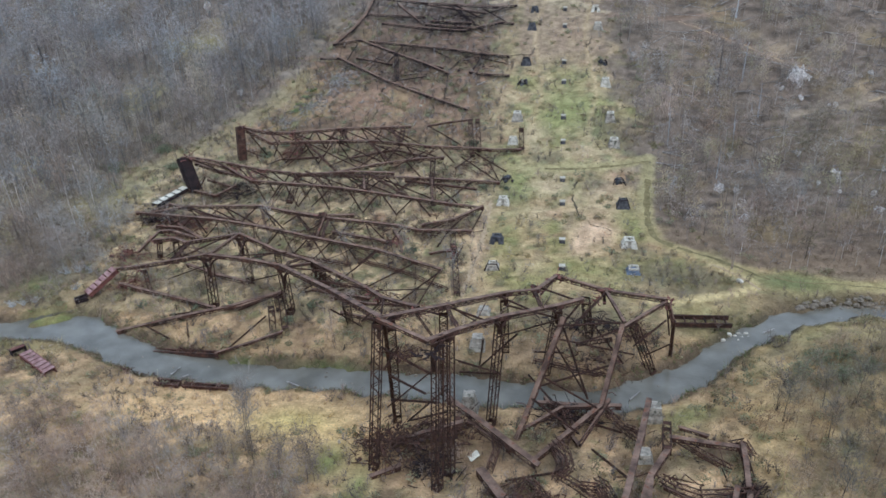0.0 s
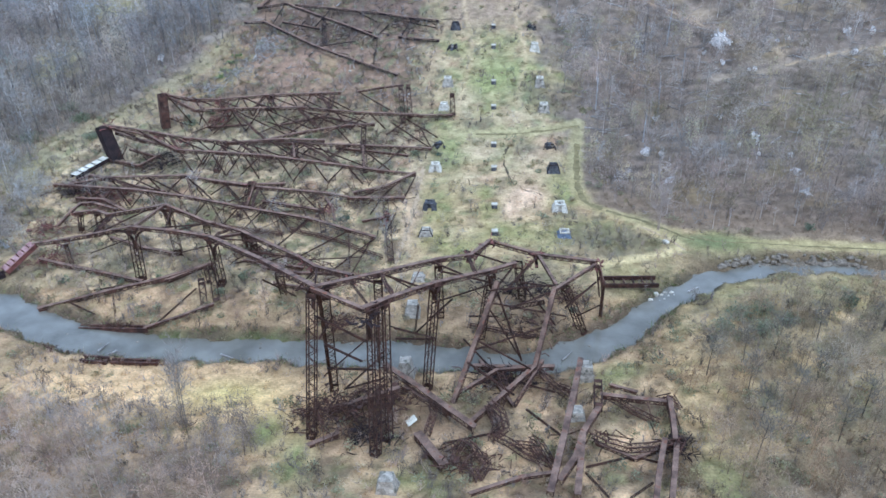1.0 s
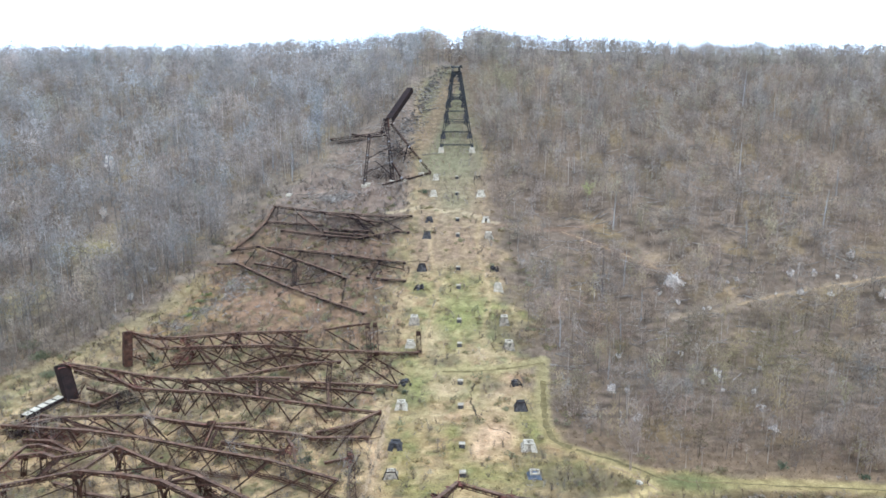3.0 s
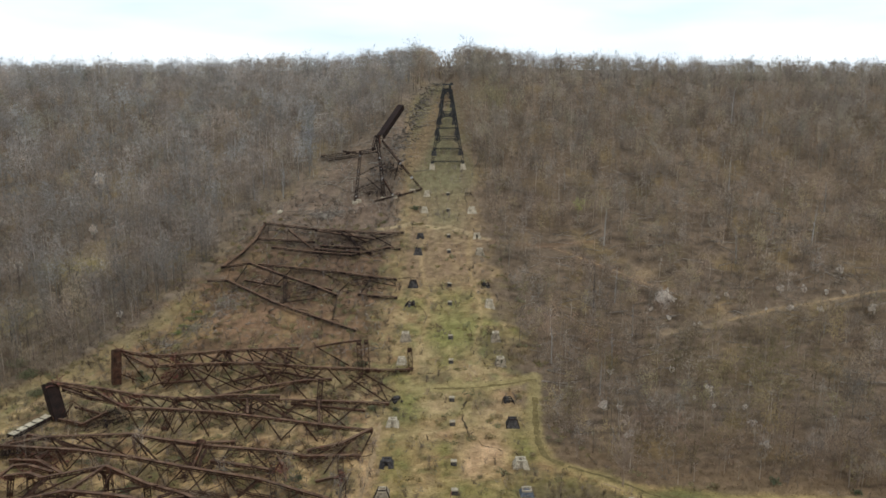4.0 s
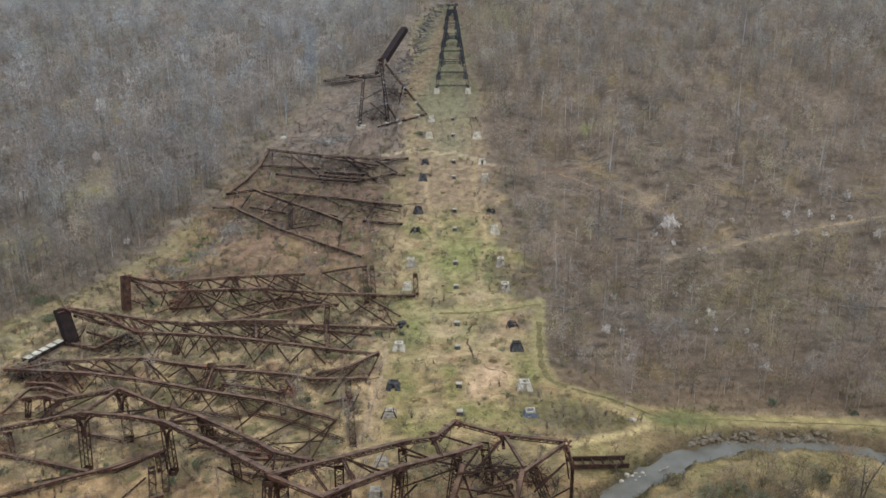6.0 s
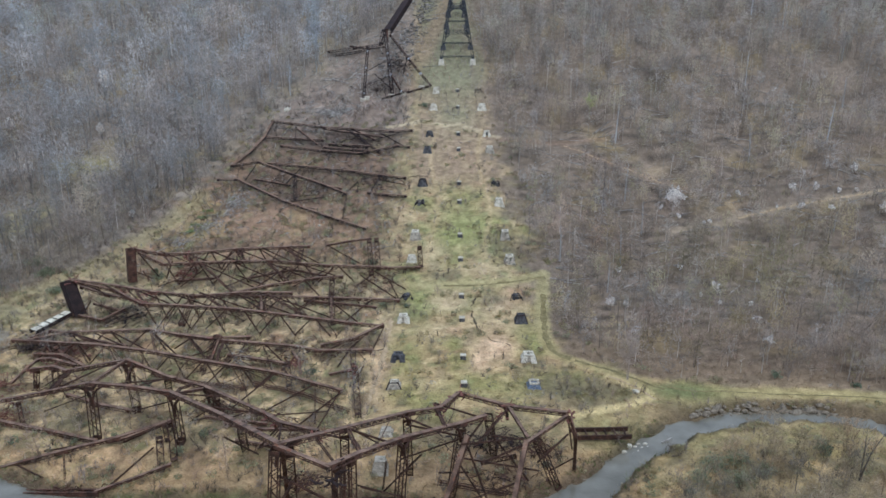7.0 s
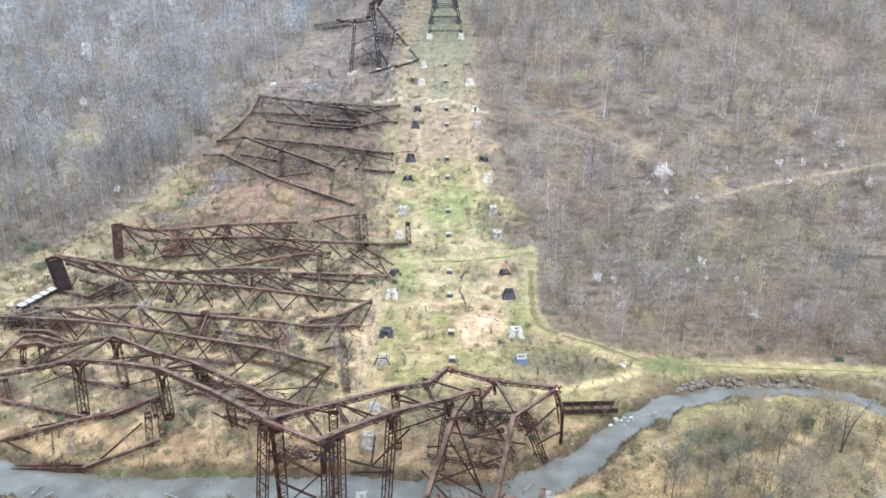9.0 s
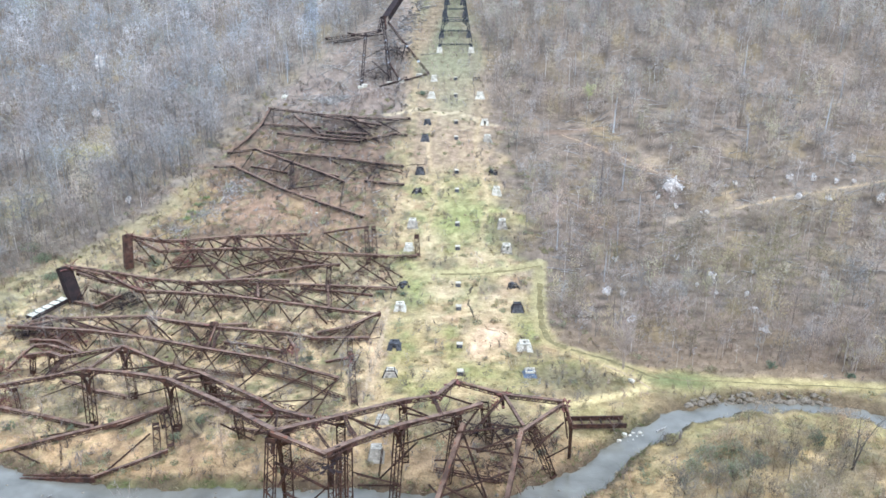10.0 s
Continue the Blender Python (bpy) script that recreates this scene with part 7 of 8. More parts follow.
LEAFY = [leafy(150 + i, h, q, 62, 0.2) for i, (h, q) in enumerate(((0.8, 0.8), (1.1, 0.9), (0.6, 1.0), (1.4, 1.1)))]
LEAFLET = node_material("dull_leaflets", (0.8, 0.8, 0.8), (1.2, 1.2, 1.2), scale=0.2, rough=0.95, bump=0, fine=1.0, attribute="tone", island=0.2, thin=0.4)
x, y, r = scatter(21, 1.5, -128, 92, 70, 300)
d, w = creek_distance(x, y)
clump = waves(x, y, 11, 66) + 0.7 * waves(x, y, 5, 67)
keep = in_sight(x, y) & (d > w + 1.2) & (clump > np.where((np.abs(x) < 17) & (y > 130), 0.8, 0.5)) & (r.uniform(size=x.size) < 0.62) & (clearing(x, y) > -5) & (near_line(x, y, TRACK) > 2.6) & (near_line(x, y, LOOP) > 2.2) & (spot(x, y, -50, 97, 20, 6) < 0.4) & (spot(x, y, 8, 168, 6, 7) < 0.4) & (np.abs(x + 19.8) > 2.0)
x, y = x[keep], y[keep]
strew("low_shrubs", LEAFY, on_ground(x, y), r.uniform(0.6, 1.25, len(x)), mixed_tones(r, len(x), ((0.33, 0.30, 0.165), (0.34, 0.28, 0.14), (0.29, 0.285, 0.165), (0.31, 0.235, 0.145)), (3, 3, 1.5, 2.5)), LEAFLET, "low sage-green and olive shrubs dotted over dry grass", "shrubs", 22)

# reeds and long grass on the creek's edge
x, y, r = scatter(19, 0.62, -118, 98, 98, 152)
d, w = creek_distance(x, y)
keep = (d > w - 0.2) & (d < w + 2.2) & (r.uniform(size=x.size) < 0.75) & ((x < 40) | (y > 143))
x, y = x[keep], y[keep]
REEDS = [tuft(96 + i, 6, h, 0.09) for i, h in enumerate((0.7, 0.95, 1.2))]
strew("reeds", REEDS, on_ground(x, y), r.uniform(0.6, 1.1, len(x)), mixed_tones(r, len(x), ((0.36, 0.28, 0.17), (0.2, 0.16, 0.09), (0.16, 0.185, 0.065)), (2.5, 2.5, 3)), GRASS, "dry reeds and long grass fringing the creek", "reeds", 20)

# grass
TUFTS = [tuft(90 + i, 7, h, 0.07) for i, h in enumerate((0.35, 0.5, 0.65, 0.8))]
x, y, r = scatter(7, 1.05, -125, 110, 62, 260)
inside = clearing(x, y)
d, w = creek_distance(x, y)
keep = in_sight(x, y) & (d > w + 0.4) & ((inside > -2) | (d < w + 22)) & (r.uniform(size=x.size) < 0.6) & (near_line(x, y, TRACK) > 1.6)
x, y = x[keep], y[keep]
tone = ground_tone(x, y) * r.uniform(0.72, 1.2, len(x))[:, None]
strew("grass", TUFTS, on_ground(x, y), r.uniform(0.6, 1.2, len(x)), tone, GRASS, "tufts of dry straw and fresh green grass", "grass", 8)

# bare trees on the near banks
NEAR = [bare_tree(120 + i, h, c, 9, 255, low=lo, width=0.08, trunk=k, fuzz=0.5, thick=0.8) for i, (h, c, lo, k) in enumerate(((8, 0.38, 0.2, 0.8), (9, 0.34, 0.25, 1.2), (6, 0.44, 0.12, 0.8), (7, 0.34, 0.2, 0.7)))]
x, y, r = scatter(9, 2.3, -140, 110, 60, 172)
d, w = creek_distance(x, y)
left = (x < -36) & (y < 88 - 0.16 * (x + 60))
right = (x > 30) & (d > w + np.where(x > 38, 11, 6)) & (y < 64 + 1.35 * (x - 5))
far_bank = (x < np.where(y < 150, -99, -112)) & (y > 129) & (spot(x, y, -119, 136, 5, 4) < 0.5) & (near_line(x, y, [(-106, 129), (-103, 142), (-100, 150)]) > 5)
keep = in_sight(x, y) & (left | right | far_bank | ((x < -19) & (y > 118))) & (d > w + 4) & (r.uniform(size=x.size) < np.where(left, 0.66, np.where(right | far_bank, 0.52, 0.05))) & (spot(x, y, -44, 95, 10, 7) < 0.35)
x, y = x[keep], y[keep]
strew("thicket", NEAR, on_ground(x, y), r.uniform(0.4, 1.05, len(x)), clumped(x, y, r, (GREY, WARM, BROWN, DUN), (1.5, 3, 3, 2.5), 85), BARK, "leafless grey-brown thicket on the creek banks", "thicket", 10)


# ---- single trees, bushes, rocks and scrap ----
def raw_mesh(name, v, f, shade=None, tone=None):
    me = bpy.data.meshes.new(name)
    me.from_pydata([tuple(map(float, p)) for p in v], [], [tuple(map(int, q)) for q in f])
    if tone is not None:
        col = me.color_attributes.new("tone", "FLOAT_COLOR", "POINT")
        rgb = np.array(tone)[None] * np.asarray(shade)[:, None]
        col.data.foreach_set("color", np.concatenate([rgb, np.ones((len(rgb), 1))], 1).astype(np.float32).ravel())
    return me


def leaf_cloud(seed, centre, radii, lumps, leaves, size):
    """Small leaves gathered in uneven lumps with gaps between them."""
    r = np.random.RandomState(seed)
    v, f = [], []
    for i in range(lumps):
        d = r.normal(size=3)
        c = np.array(centre) + d / np.linalg.norm(d) * np.array(radii) * r.uniform(0.25, 1.0)
        lump = min(radii) * r.uniform(0.22, 0.42)
        for j in range(leaves):
            p = c + r.normal(size=3) * lump * 0.6
            a, b = r.normal(size=3), r.normal(size=3)
            a, b = a / np.linalg.norm(a) * size * r.uniform(0.6, 1.3), b / np.linalg.norm(b) * size * r.uniform(0.6, 1.3)
            k = len(v)
            v += [p - a, p + b, p + a, p - b]
            f += [(k, k + 1, k + 2, k + 3)]
    return v, f


def lone_tree(x, y, h, tone, label, seed, blossom=None, crown=0.32, low=0.3, twigs=260, stems=1, trunk=0.9, name="tree"):
    z = float(ground(x, y))
    ob = thing(name, (x, y, z), label, "tree")
    v, f, shade = bare_tree(seed, h, crown, 10, twigs, low=low, width=0.09, trunk=trunk, stems=stems, thick=1.7 if twigs < 100 and not blossom else 1.0)
    v = v + np.array([x, y, z])
    cut = int((np.abs(shade - trunk) < 1e-9).sum()) if stems == 1 else 0
    if cut:
        wood = [q for q in f if max(q) < cut]
        rest = [tuple(i - cut for i in q) for q in f if min(q) >= cut]
        part("trunk", raw_mesh("trunk", v[:cut], wood, shade[:cut], tone), BARK, ob)
        tagged(part("crown", raw_mesh("crown", v[cut:], rest, shade[cut:], tone), BARK, ob), kind="stuff")
    else:
        part("trunk", raw_mesh("trunk", v, f, shade, tone), BARK, ob)
    if blossom:
        bv, bf = leaf_cloud(seed + 5, (x, y, z + h * 0.66), (h * crown * 0.85, h * crown * 0.85, h * 0.32), int(8 + 5 * h if h > 6 else 3 + 2 * h), 34 if h > 6 else 22, 0.36 if h > 9 else 0.26)
        tagged(part("blossom", raw_mesh("blossom", bv, bf), blossom, ob), kind="stuff")
    return ob


BLOOM = "bare tree covered in white spring blossom on the slope"
for i, (x, y, h) in enumerate(((71.2, 243.8, 7.5), (40.3, 188.5, 4.5), (43.8, 174.5, 3.5), (76.6, 180.5, 3), (71.3, 197.3, 4.5), (112.1, 249.2, 4), (111.4, 239.7, 4), (120.3, 249.6, 4), (137, 258.8, 4.5), (120.9, 238.8, 3.5), (75.5, 169.2, 3.5), (137.1, 237.1, 4), (65, 210.2, 2.5), (-143.3, 313, 10), (-149.1, 256.8, 8), (-133.3, 280.8, 6.5), (-170.3, 286.9, 8), (-105.9, 234.5, 3.5))):
    lone_tree(x, y, h, (0.36, 0.33, 0.31), BLOOM, 200 + i, BLOSSOM, crown=0.5 if i == 0 else 0.2 if x < -130 else 0.36, low=0.25, twigs=40, trunk=0.6)
wr = random.Random(55)
for i in range(16):
    u = wr.random()
    x = 62 + 85 * u + wr.gauss(0, 3) if i < 10 else wr.uniform(40, 95)
    y = 236 + 20 * u + wr.gauss(0, 5) if i < 10 else wr.uniform(172, 215)
    lone_tree(x, y, wr.uniform(1.8, 3.0), (0.36, 0.33, 0.31), "small sapling in white blossom on the slope", 900 + i, BLOSSOM, crown=0.3, low=0.25, twigs=20, trunk=0.6)
for i, (x, y, h, tone, label, crown, twigs) in enumerate((
        (58.2, 279.6, 15, (0.62, 0.60, 0.57), "tall pale dead tree with few branches", 0.1, 16),
        (48.3, 246.5, 16, (0.15, 0.13, 0.12), "tall dark bare tree on the slope", 0.14, 60),
        (-52.4, 358, 17, (0.5, 0.49, 0.47), "tall pale dead tree with few branches", 0.1, 14),
        (139.1, 377.3, 18, (0.6, 0.58, 0.56), "tall pale dead tree with few branches", 0.1, 14),
        (134.2, 275.5, 16, (0.58, 0.55, 0.52), "tall pale dead tree with few branches", 0.1, 14),
        (118, 318, 14, (0.55, 0.53, 0.5), "tall pale dead tree with few branches", 0.1, 14),
        (-68, 312, 12, (0.6, 0.59, 0.58), "slim pale-barked bare tree beside the clearing", 0.16, 60),
        (-78, 322, 14, (0.56, 0.55, 0.55), "slim pale-barked bare tree beside the clearing", 0.18, 90),
        (-60, 335, 15, (0.42, 0.42, 0.43), "pale grey bare tree with a wide twiggy crown", 0.3, 320))):
    lone_tree(x, y, h, tone, label, 230 + i, crown=crown, low=0.4, twigs=twigs)
sr = random.Random(31)
for i in range(20):
    if i < 12:
        x, y = sr.uniform(28, 170), sr.uniform(195, 360)
    else:
        y = sr.uniform(240, 360)
        x = float(np.interp(y, EDGE_LEFT_Y, EDGE_LEFT_X)) - sr.uniform(2, 60)
    if x < 0.55 * y and float(near_line(np.array([x]), np.array([y]), HILL_TRAIL)[0]) > 4:
        shade = sr.uniform(0.42, 0.62)
        lone_tree(x, y, sr.uniform(8, 14), (shade, shade * 0.96, shade * 0.91), "slim pale dead tree standing among bare woods", 280 + i, crown=0.1, low=0.45, twigs=14)
lone_tree(104, 478, 17, (0.22, 0.2, 0.19), "tall dark tree rising above the wooded crest", 258, crown=0.2, low=0.6, twigs=160)
lone_tree(90, 474, 15, (0.24, 0.21, 0.2), "tall dark tree rising above the wooded crest", 259, crown=0.18, low=0.5, twigs=120)
lone_tree(37.3, 153.8, 10.5, (0.42, 0.33, 0.26), "pale bare tree with several stems beside the track", 260, crown=0.26, twigs=230, stems=3)
lone_tree(-49.6, 86.8, 14, (0.33, 0.275, 0.22), "grey bare tree with several stems beside dry grass", 261, crown=0.17, low=0.45, twigs=190, stems=3)
lone_tree(70.1, 114.8, 12.5, (0.19, 0.16, 0.13), "forked dark bare tree on the creek bank", 262, crown=0.2, twigs=60, stems=2)
lone_tree(51, 296, 7, (0.44, 0.43, 0.2), "small tree in yellow-green bud on the slope", 263, crown=0.4, twigs=420)
for i, (x, y, h) in enumerate(((35.4, 101.3, 8), (42.8, 105.8, 7.5), (48.3, 106.7, 8.5), (40, 88, 8), (37, 80, 9), (46, 92, 8), (52, 98, 7), (57.4, 111.6, 7), (68.6, 115, 6), (41, 97, 7), (56, 90, 8), (50, 84, 8))):
    lone_tree(x, y, h, (0.22, 0.185, 0.14), "slender bare tree standing in straw-coloured scrub", 270 + i, crown=0.3, low=0.4, twigs=240, trunk=0.45)


def bush(x, y, radius, height, seed, label, material):
    z = float(ground(x, y))
    ob = thing("bush", (x, y, z), label, "bush")
    v, f, shade = shrub(seed, height, 14, 0.3)
    tagged(part("stems", raw_mesh("stems", v + np.array([x, y, z]), f, shade, (0.16, 0.13, 0.1)), BARK, ob), kind="stuff")
    lv, lf = leaf_cloud(seed + 1, (x, y, z + height * 0.5), (radius, radius, height * 0.5), max(22, int(8 * radius * radius)), 16, 0.13)
    tagged(part("foliage", raw_mesh("foliage", lv, lf), material, ob), kind="stuff")


for i, (x, y, q, h) in enumerate(((71.5, 154.5, 1.6, 1.8), (67.9, 124, 2.2, 2.4), (-26, 210, 2.2, 1.8), (-72, 152, 2.0, 1.3), (-35, 156, 1.6, 1.4), (-15, 188, 1.2, 1.0), (88, 151, 1.6, 1.0), (-13.2, 303.4, 2.4, 1.5), (15, 122, 1.3, 1.4))):
    bush(x, y, q, h, 300 + 2 * i, "low green leafy bush among dry grass", NEEDLE)
FRESH = node_material("fresh_green_leaf", (0.16, 0.20, 0.075), (0.31, 0.36, 0.16), scale=0.6, rough=0.9, bump=0, island=0.3, thin=0.4)
TEAL = node_material("grey_green_leaf", (0.19, 0.20, 0.12), (0.33, 0.335, 0.20), scale=0.6, rough=0.9, bump=0, island=0.3, thin=0.45)
for i, (x, y, q, h) in enumerate(((46, 119, 3.4, 2.8), (42, 115, 2.8, 2.4), (51, 121, 2.8, 2.4), (49, 114.5, 3.0, 2.4), (54, 117, 2.8, 2.2), (-120, 205, 4, 2), (-128, 212, 4, 2), (-114, 196, 3, 1.8), (-132, 196, 4, 2.2), (-50, 141, 2.2, 1.2), (-88, 205, 2.4, 1.5))):
    bush(x, y, q, h, 340 + 2 * i, "grey-green scrubby bush with thin leaves", TEAL)


def dead_bush(x, y, h, seed):
    z = float(ground(x, y))
    ob = thing("dead_bush", (x, y, z), "bleached leafless bush tangled on the creek bank", "bush", "dead bushes")
    v, f, shade = shrub(seed, h, 26, 0.5, 0.09)
    tagged(part("branches", raw_mesh("branches", v + np.array([x, y, z]), f, shade, (0.56, 0.53, 0.48)), BARK, ob), kind="stuff")


for i, (x, y, h) in enumerate(((-121, 127.8, 1.6), (-118.6, 128.6, 1.9), (-116.8, 130, 1.6), (-115.8, 141.5, 2.4), (-113.4, 142.8, 2.2), (-110.5, 142.4, 1.8), (-110, 135.4, 1.8))):
    dead_bush(x, y, h, 720 + i)

for i, (x, y) in enumerate(((-85, 228.6), (-84.6, 231.8), (-83.6, 235), (-82.4, 238))):
    z = float(ground(x, y))
    ob = thing("fallen_branch", (x, y, z), "fresh green leafy branch fallen on the slope", "branch", "fallen branches")
    g = Build()
    g.bar((x - 2.2, y - 1.4, z + 0.2), (x + 1.8, y + 1.6, z + 0.6), 0.14, 0.14)
    part("bough", g.mesh("bough"), LOGWOOD, ob)
    lv, lf = leaf_cloud(760 + i, (x, y, z + 0.5), (2.3, 1.3, 0.5), 24, 16, 0.14)
    tagged(part("foliage", raw_mesh("foliage", lv, lf), FRESH, ob), kind="stuff")

br = random.Random(77)
for i in range(26):
    x, y = br.uniform(-92, -20), br.uniform(122, 212)
    if float(creek_distance(x, y)[0]) > 9:
        bush(x, y, br.uniform(0.9, 1.9), br.uniform(0.7, 1.5), 420 + 2 * i, "grey-green scrubby bush under the fallen steel", TEAL)


def boulder(x, y, size, seed, material=ROCK, sink=0.35, label="grey boulder set along the creek bank", group="boulders along the creek"):
    """A rounded, faceted stone."""
    bm = bmesh.new()
    bmesh.ops.create_icosphere(bm, subdivisions=2, radius=size / 2)
    r = random.Random(seed)
    off = Vector((r.uniform(0, 50), r.uniform(0, 50), r.uniform(0, 50)))
    sx, sy, sz = r.uniform(0.9, 1.4), r.uniform(0.75, 1.0), r.uniform(0.6, 0.85)
    turn = r.uniform(-0.5, 0.5)
    for q in bm.verts:
        k = 1 + 0.55 * noise.noise(q.co * (1.6 / size) + off) + 0.25 * noise.noise(q.co * (4.5 / size) + off)
        p = Vector((q.co.x * sx, q.co.y * sy, q.co.z * sz)) * k
        q.co = Vector((p.x * math.cos(turn) - p.y * math.sin(turn), p.x * math.sin(turn) + p.y * math.cos(turn), p.z))
    me = bpy.data.meshes.new("boulder")
    bm.to_mesh(me)
    bm.free()
    me.materials.append(material)
    ob = new("boulder", me)
    z = max(float(ground(x, y)), -0.25)
    ob.matrix_basis = Matrix.Translation((x, y, z + size * sz * (0.5 - sink)))
    return tagged(ob, label, "boulder", group)


rr = random.Random(5)
for i in range(46):
    u = i / 45
    x = 48.5 + 31 * u
    y = float(np.interp(x, [47, 54, 66, 77, 80], [140.6, 143.1, 144.0, 143.4, 142.5])) + rr.uniform(-0.3, 0.3)
    boulder(x + rr.uniform(-0.4, 0.4), y, rr.uniform(0.8, 1.6) + (0.7 if 68 < x < 77 else 0), 400 + i, sink=0.5)
    if i % 2 and x > 52:
        boulder(x + 0.4, y + 0.95, rr.uniform(0.8, 1.4), 1400 + i, sink=0.55)
    if i % 3 == 1:
        boulder(x, y - 0.7, rr.uniform(0.6, 1.0), 440 + i)
for i, (x, y, s) in enumerate(((36.4, 132.1, 0.9), (35.5, 130.9, 0.6), (34.1, 131.1, 0.8), (32.9, 130.8, 1.2), (33.3, 129.1, 0.5), (34.5, 129.7, 0.6), (31.4, 129.2, 0.9), (36.8, 131.2, 0.5), (35.0, 132.0, 0.7), (38, 148, 1.3))):
    boulder(x, y, s, 480 + i, STONE_PALE, 0.3, "pale stone washed by the creek", "pale stones")
for i in range(26):
    x = rr.uniform(-95, 25)
    c = float(np.interp(x, [-100, -93, -80, -60, -40, -10, 5, 16, 25], [120, 118.5, 112.6, 110.4, 110.7, 109.6, 109, 113, 119.2]))
    boulder(x, c + rr.uniform(-3.2, 3.2), rr.uniform(0.35, 0.8), 500 + i, ROCK, 0.3, "small stone standing in the shallow creek", "creek stones")
for i, (x, y) in enumerate(((-67.4, 301),)):
    boulder(x, y, 2.6 - 0.4 * i, 540 + i, STONE_PALE, 0.3, "large pale boulder at the edge of the woods", "pale boulders")


for i, (x, y, s) in enumerate(((-44.7, 230.2, 0.9), (-42.3, 241.8, 0.8), (-58.1, 239.8, 0.8), (-43.6, 231.4, 0.6), (-30, 250, 0.7), (-33, 262, 0.6), (-27, 236, 0.7), (-51, 268, 0.6))):
    boulder(x, y, s, 560 + i, STONE_PALE, 0.25, "small pale stone among fallen steel", "small pale stones")


def log(g, x, y, length, turn, rad, lift=0.0, tilt=0.0):
    dx, dy = math.cos(turn) * length / 2, math.sin(turn) * length / 2
    a = Vector((x - dx, y - dy, float(ground(x - dx, y - dy)) + rad + lift))
    b = Vector((x + dx, y + dy, float(ground(x + dx, y + dy)) + rad + lift + tilt))
    t = (b - a).normalized()
    s = t.cross(Vector((0, 0, 1))).normalized()
    n = s.cross(t)
    ring_at = lambda p, q: [p + (s * math.cos(i * 1.0472) + n * math.sin(i * 1.0472)) * q for i in range(6)]
    g.hull(ring_at(a, rad), ring_at(b, rad * 0.55))


g = Build()
for i in range(1060):
    zone = rr.random() if i < 620 else 2.0 if i < 900 else 0.9
    if zone < 0.07:
        y = rr.uniform(216, 254)
        x = float(np.interp(y, [216, 226, 235, 241, 254], [-92, -84, -78, -73, -69])) + rr.gauss(0, 1.6)
    elif zone < 0.19:
        x, y = -48 + rr.gauss(0, 5), 300 + rr.gauss(0, 1.8)
    elif zone < 0.23:
        y = rr.uniform(214, 258)
        x = float(np.interp(y, [216, 226, 235, 241, 254], [-92, -84, -78, -73, -69])) + rr.gauss(0, 3)
    elif zone < 0.6:
        y = rr.uniform(285, 400)
        x = -52 + (y - 300) * 0.42 + rr.gauss(0, 9)
    elif zone > 1:
        x, y = rr.uniform(-85, -17), rr.uniform(215, 330)
    else:
        x, y = rr.uniform(25, 150), rr.uniform(200, 340)
    if float(clearing(np.array([x]), np.array([y]))[0]) > 34 and zone < 1:
        continue
    short = 0.45 if zone > 1 else 0.6 if zone < 0.23 else 1.0
    log(g, x, y, rr.uniform(3, 9) * short, (rr.gauss(0.5, 0.9) if x < 0 else rr.uniform(-0.7, 0.7)), rr.uniform(0.08, 0.2) * (0.5 + 0.5 * short), rr.uniform(0, 0.3))
me = g.mesh("fallen_logs")
me.materials.append(LOGWOOD)
tagged(new("fallen_logs", me), "bleached fallen trunks scattered over the slopes", "logs", kind="stuff")

g = Build()
for x, y, rx, ry, n in ((-74, 242, 3.5, 7, 130), (-80, 230, 6, 3, 60), (-48, 300, 9, 2.5, 130), (-88, 224, 5, 2.5, 50)):
    for i in range(n):
        log(g, x + rr.gauss(0, rx * 0.5), y + rr.gauss(0, ry * 0.5), rr.uniform(1.2, 3.6), rr.uniform(0, 3.1), rr.uniform(0.035, 0.08), rr.uniform(0, 0.9), rr.uniform(-0.4, 0.6))
me = g.mesh("fallen_branches")
me.materials.append(LOGWOOD)
tagged(new("fallen_branches", me), "low heaps of thin bleached branches on the slope", "branches", kind="stuff")

g = Build()
for i in range(430):
    y = rr.uniform(318, 432)
    x = -27 + (y - 330) * 0.22 + rr.gauss(0, 2.2) * (1.5 if y < 365 else 1.0)
    z = float(ground(x, y))
    a = Vector((x, y, z + rr.uniform(0.1, 0.7)))
    g.bar(a, a + Vector((rr.uniform(-1.8, 1.8), rr.uniform(-1.5, 1.5), rr.uniform(-0.1, 0.6))), rr.uniform(0.2, 0.6), rr.uniform(0.15, 0.35))
me = g.mesh("burnt_ties")
me.materials.append(node_material("charred_grey_wood", (0.085, 0.072, 0.062), (0.23, 0.205, 0.18), scale=0.8, rough=0.95, bump=0.2, fine=4, island=0.4))
tagged(new("burnt_ties", me), "trail of dark broken ties and rubble up the slope", "rubble", kind="stuff")


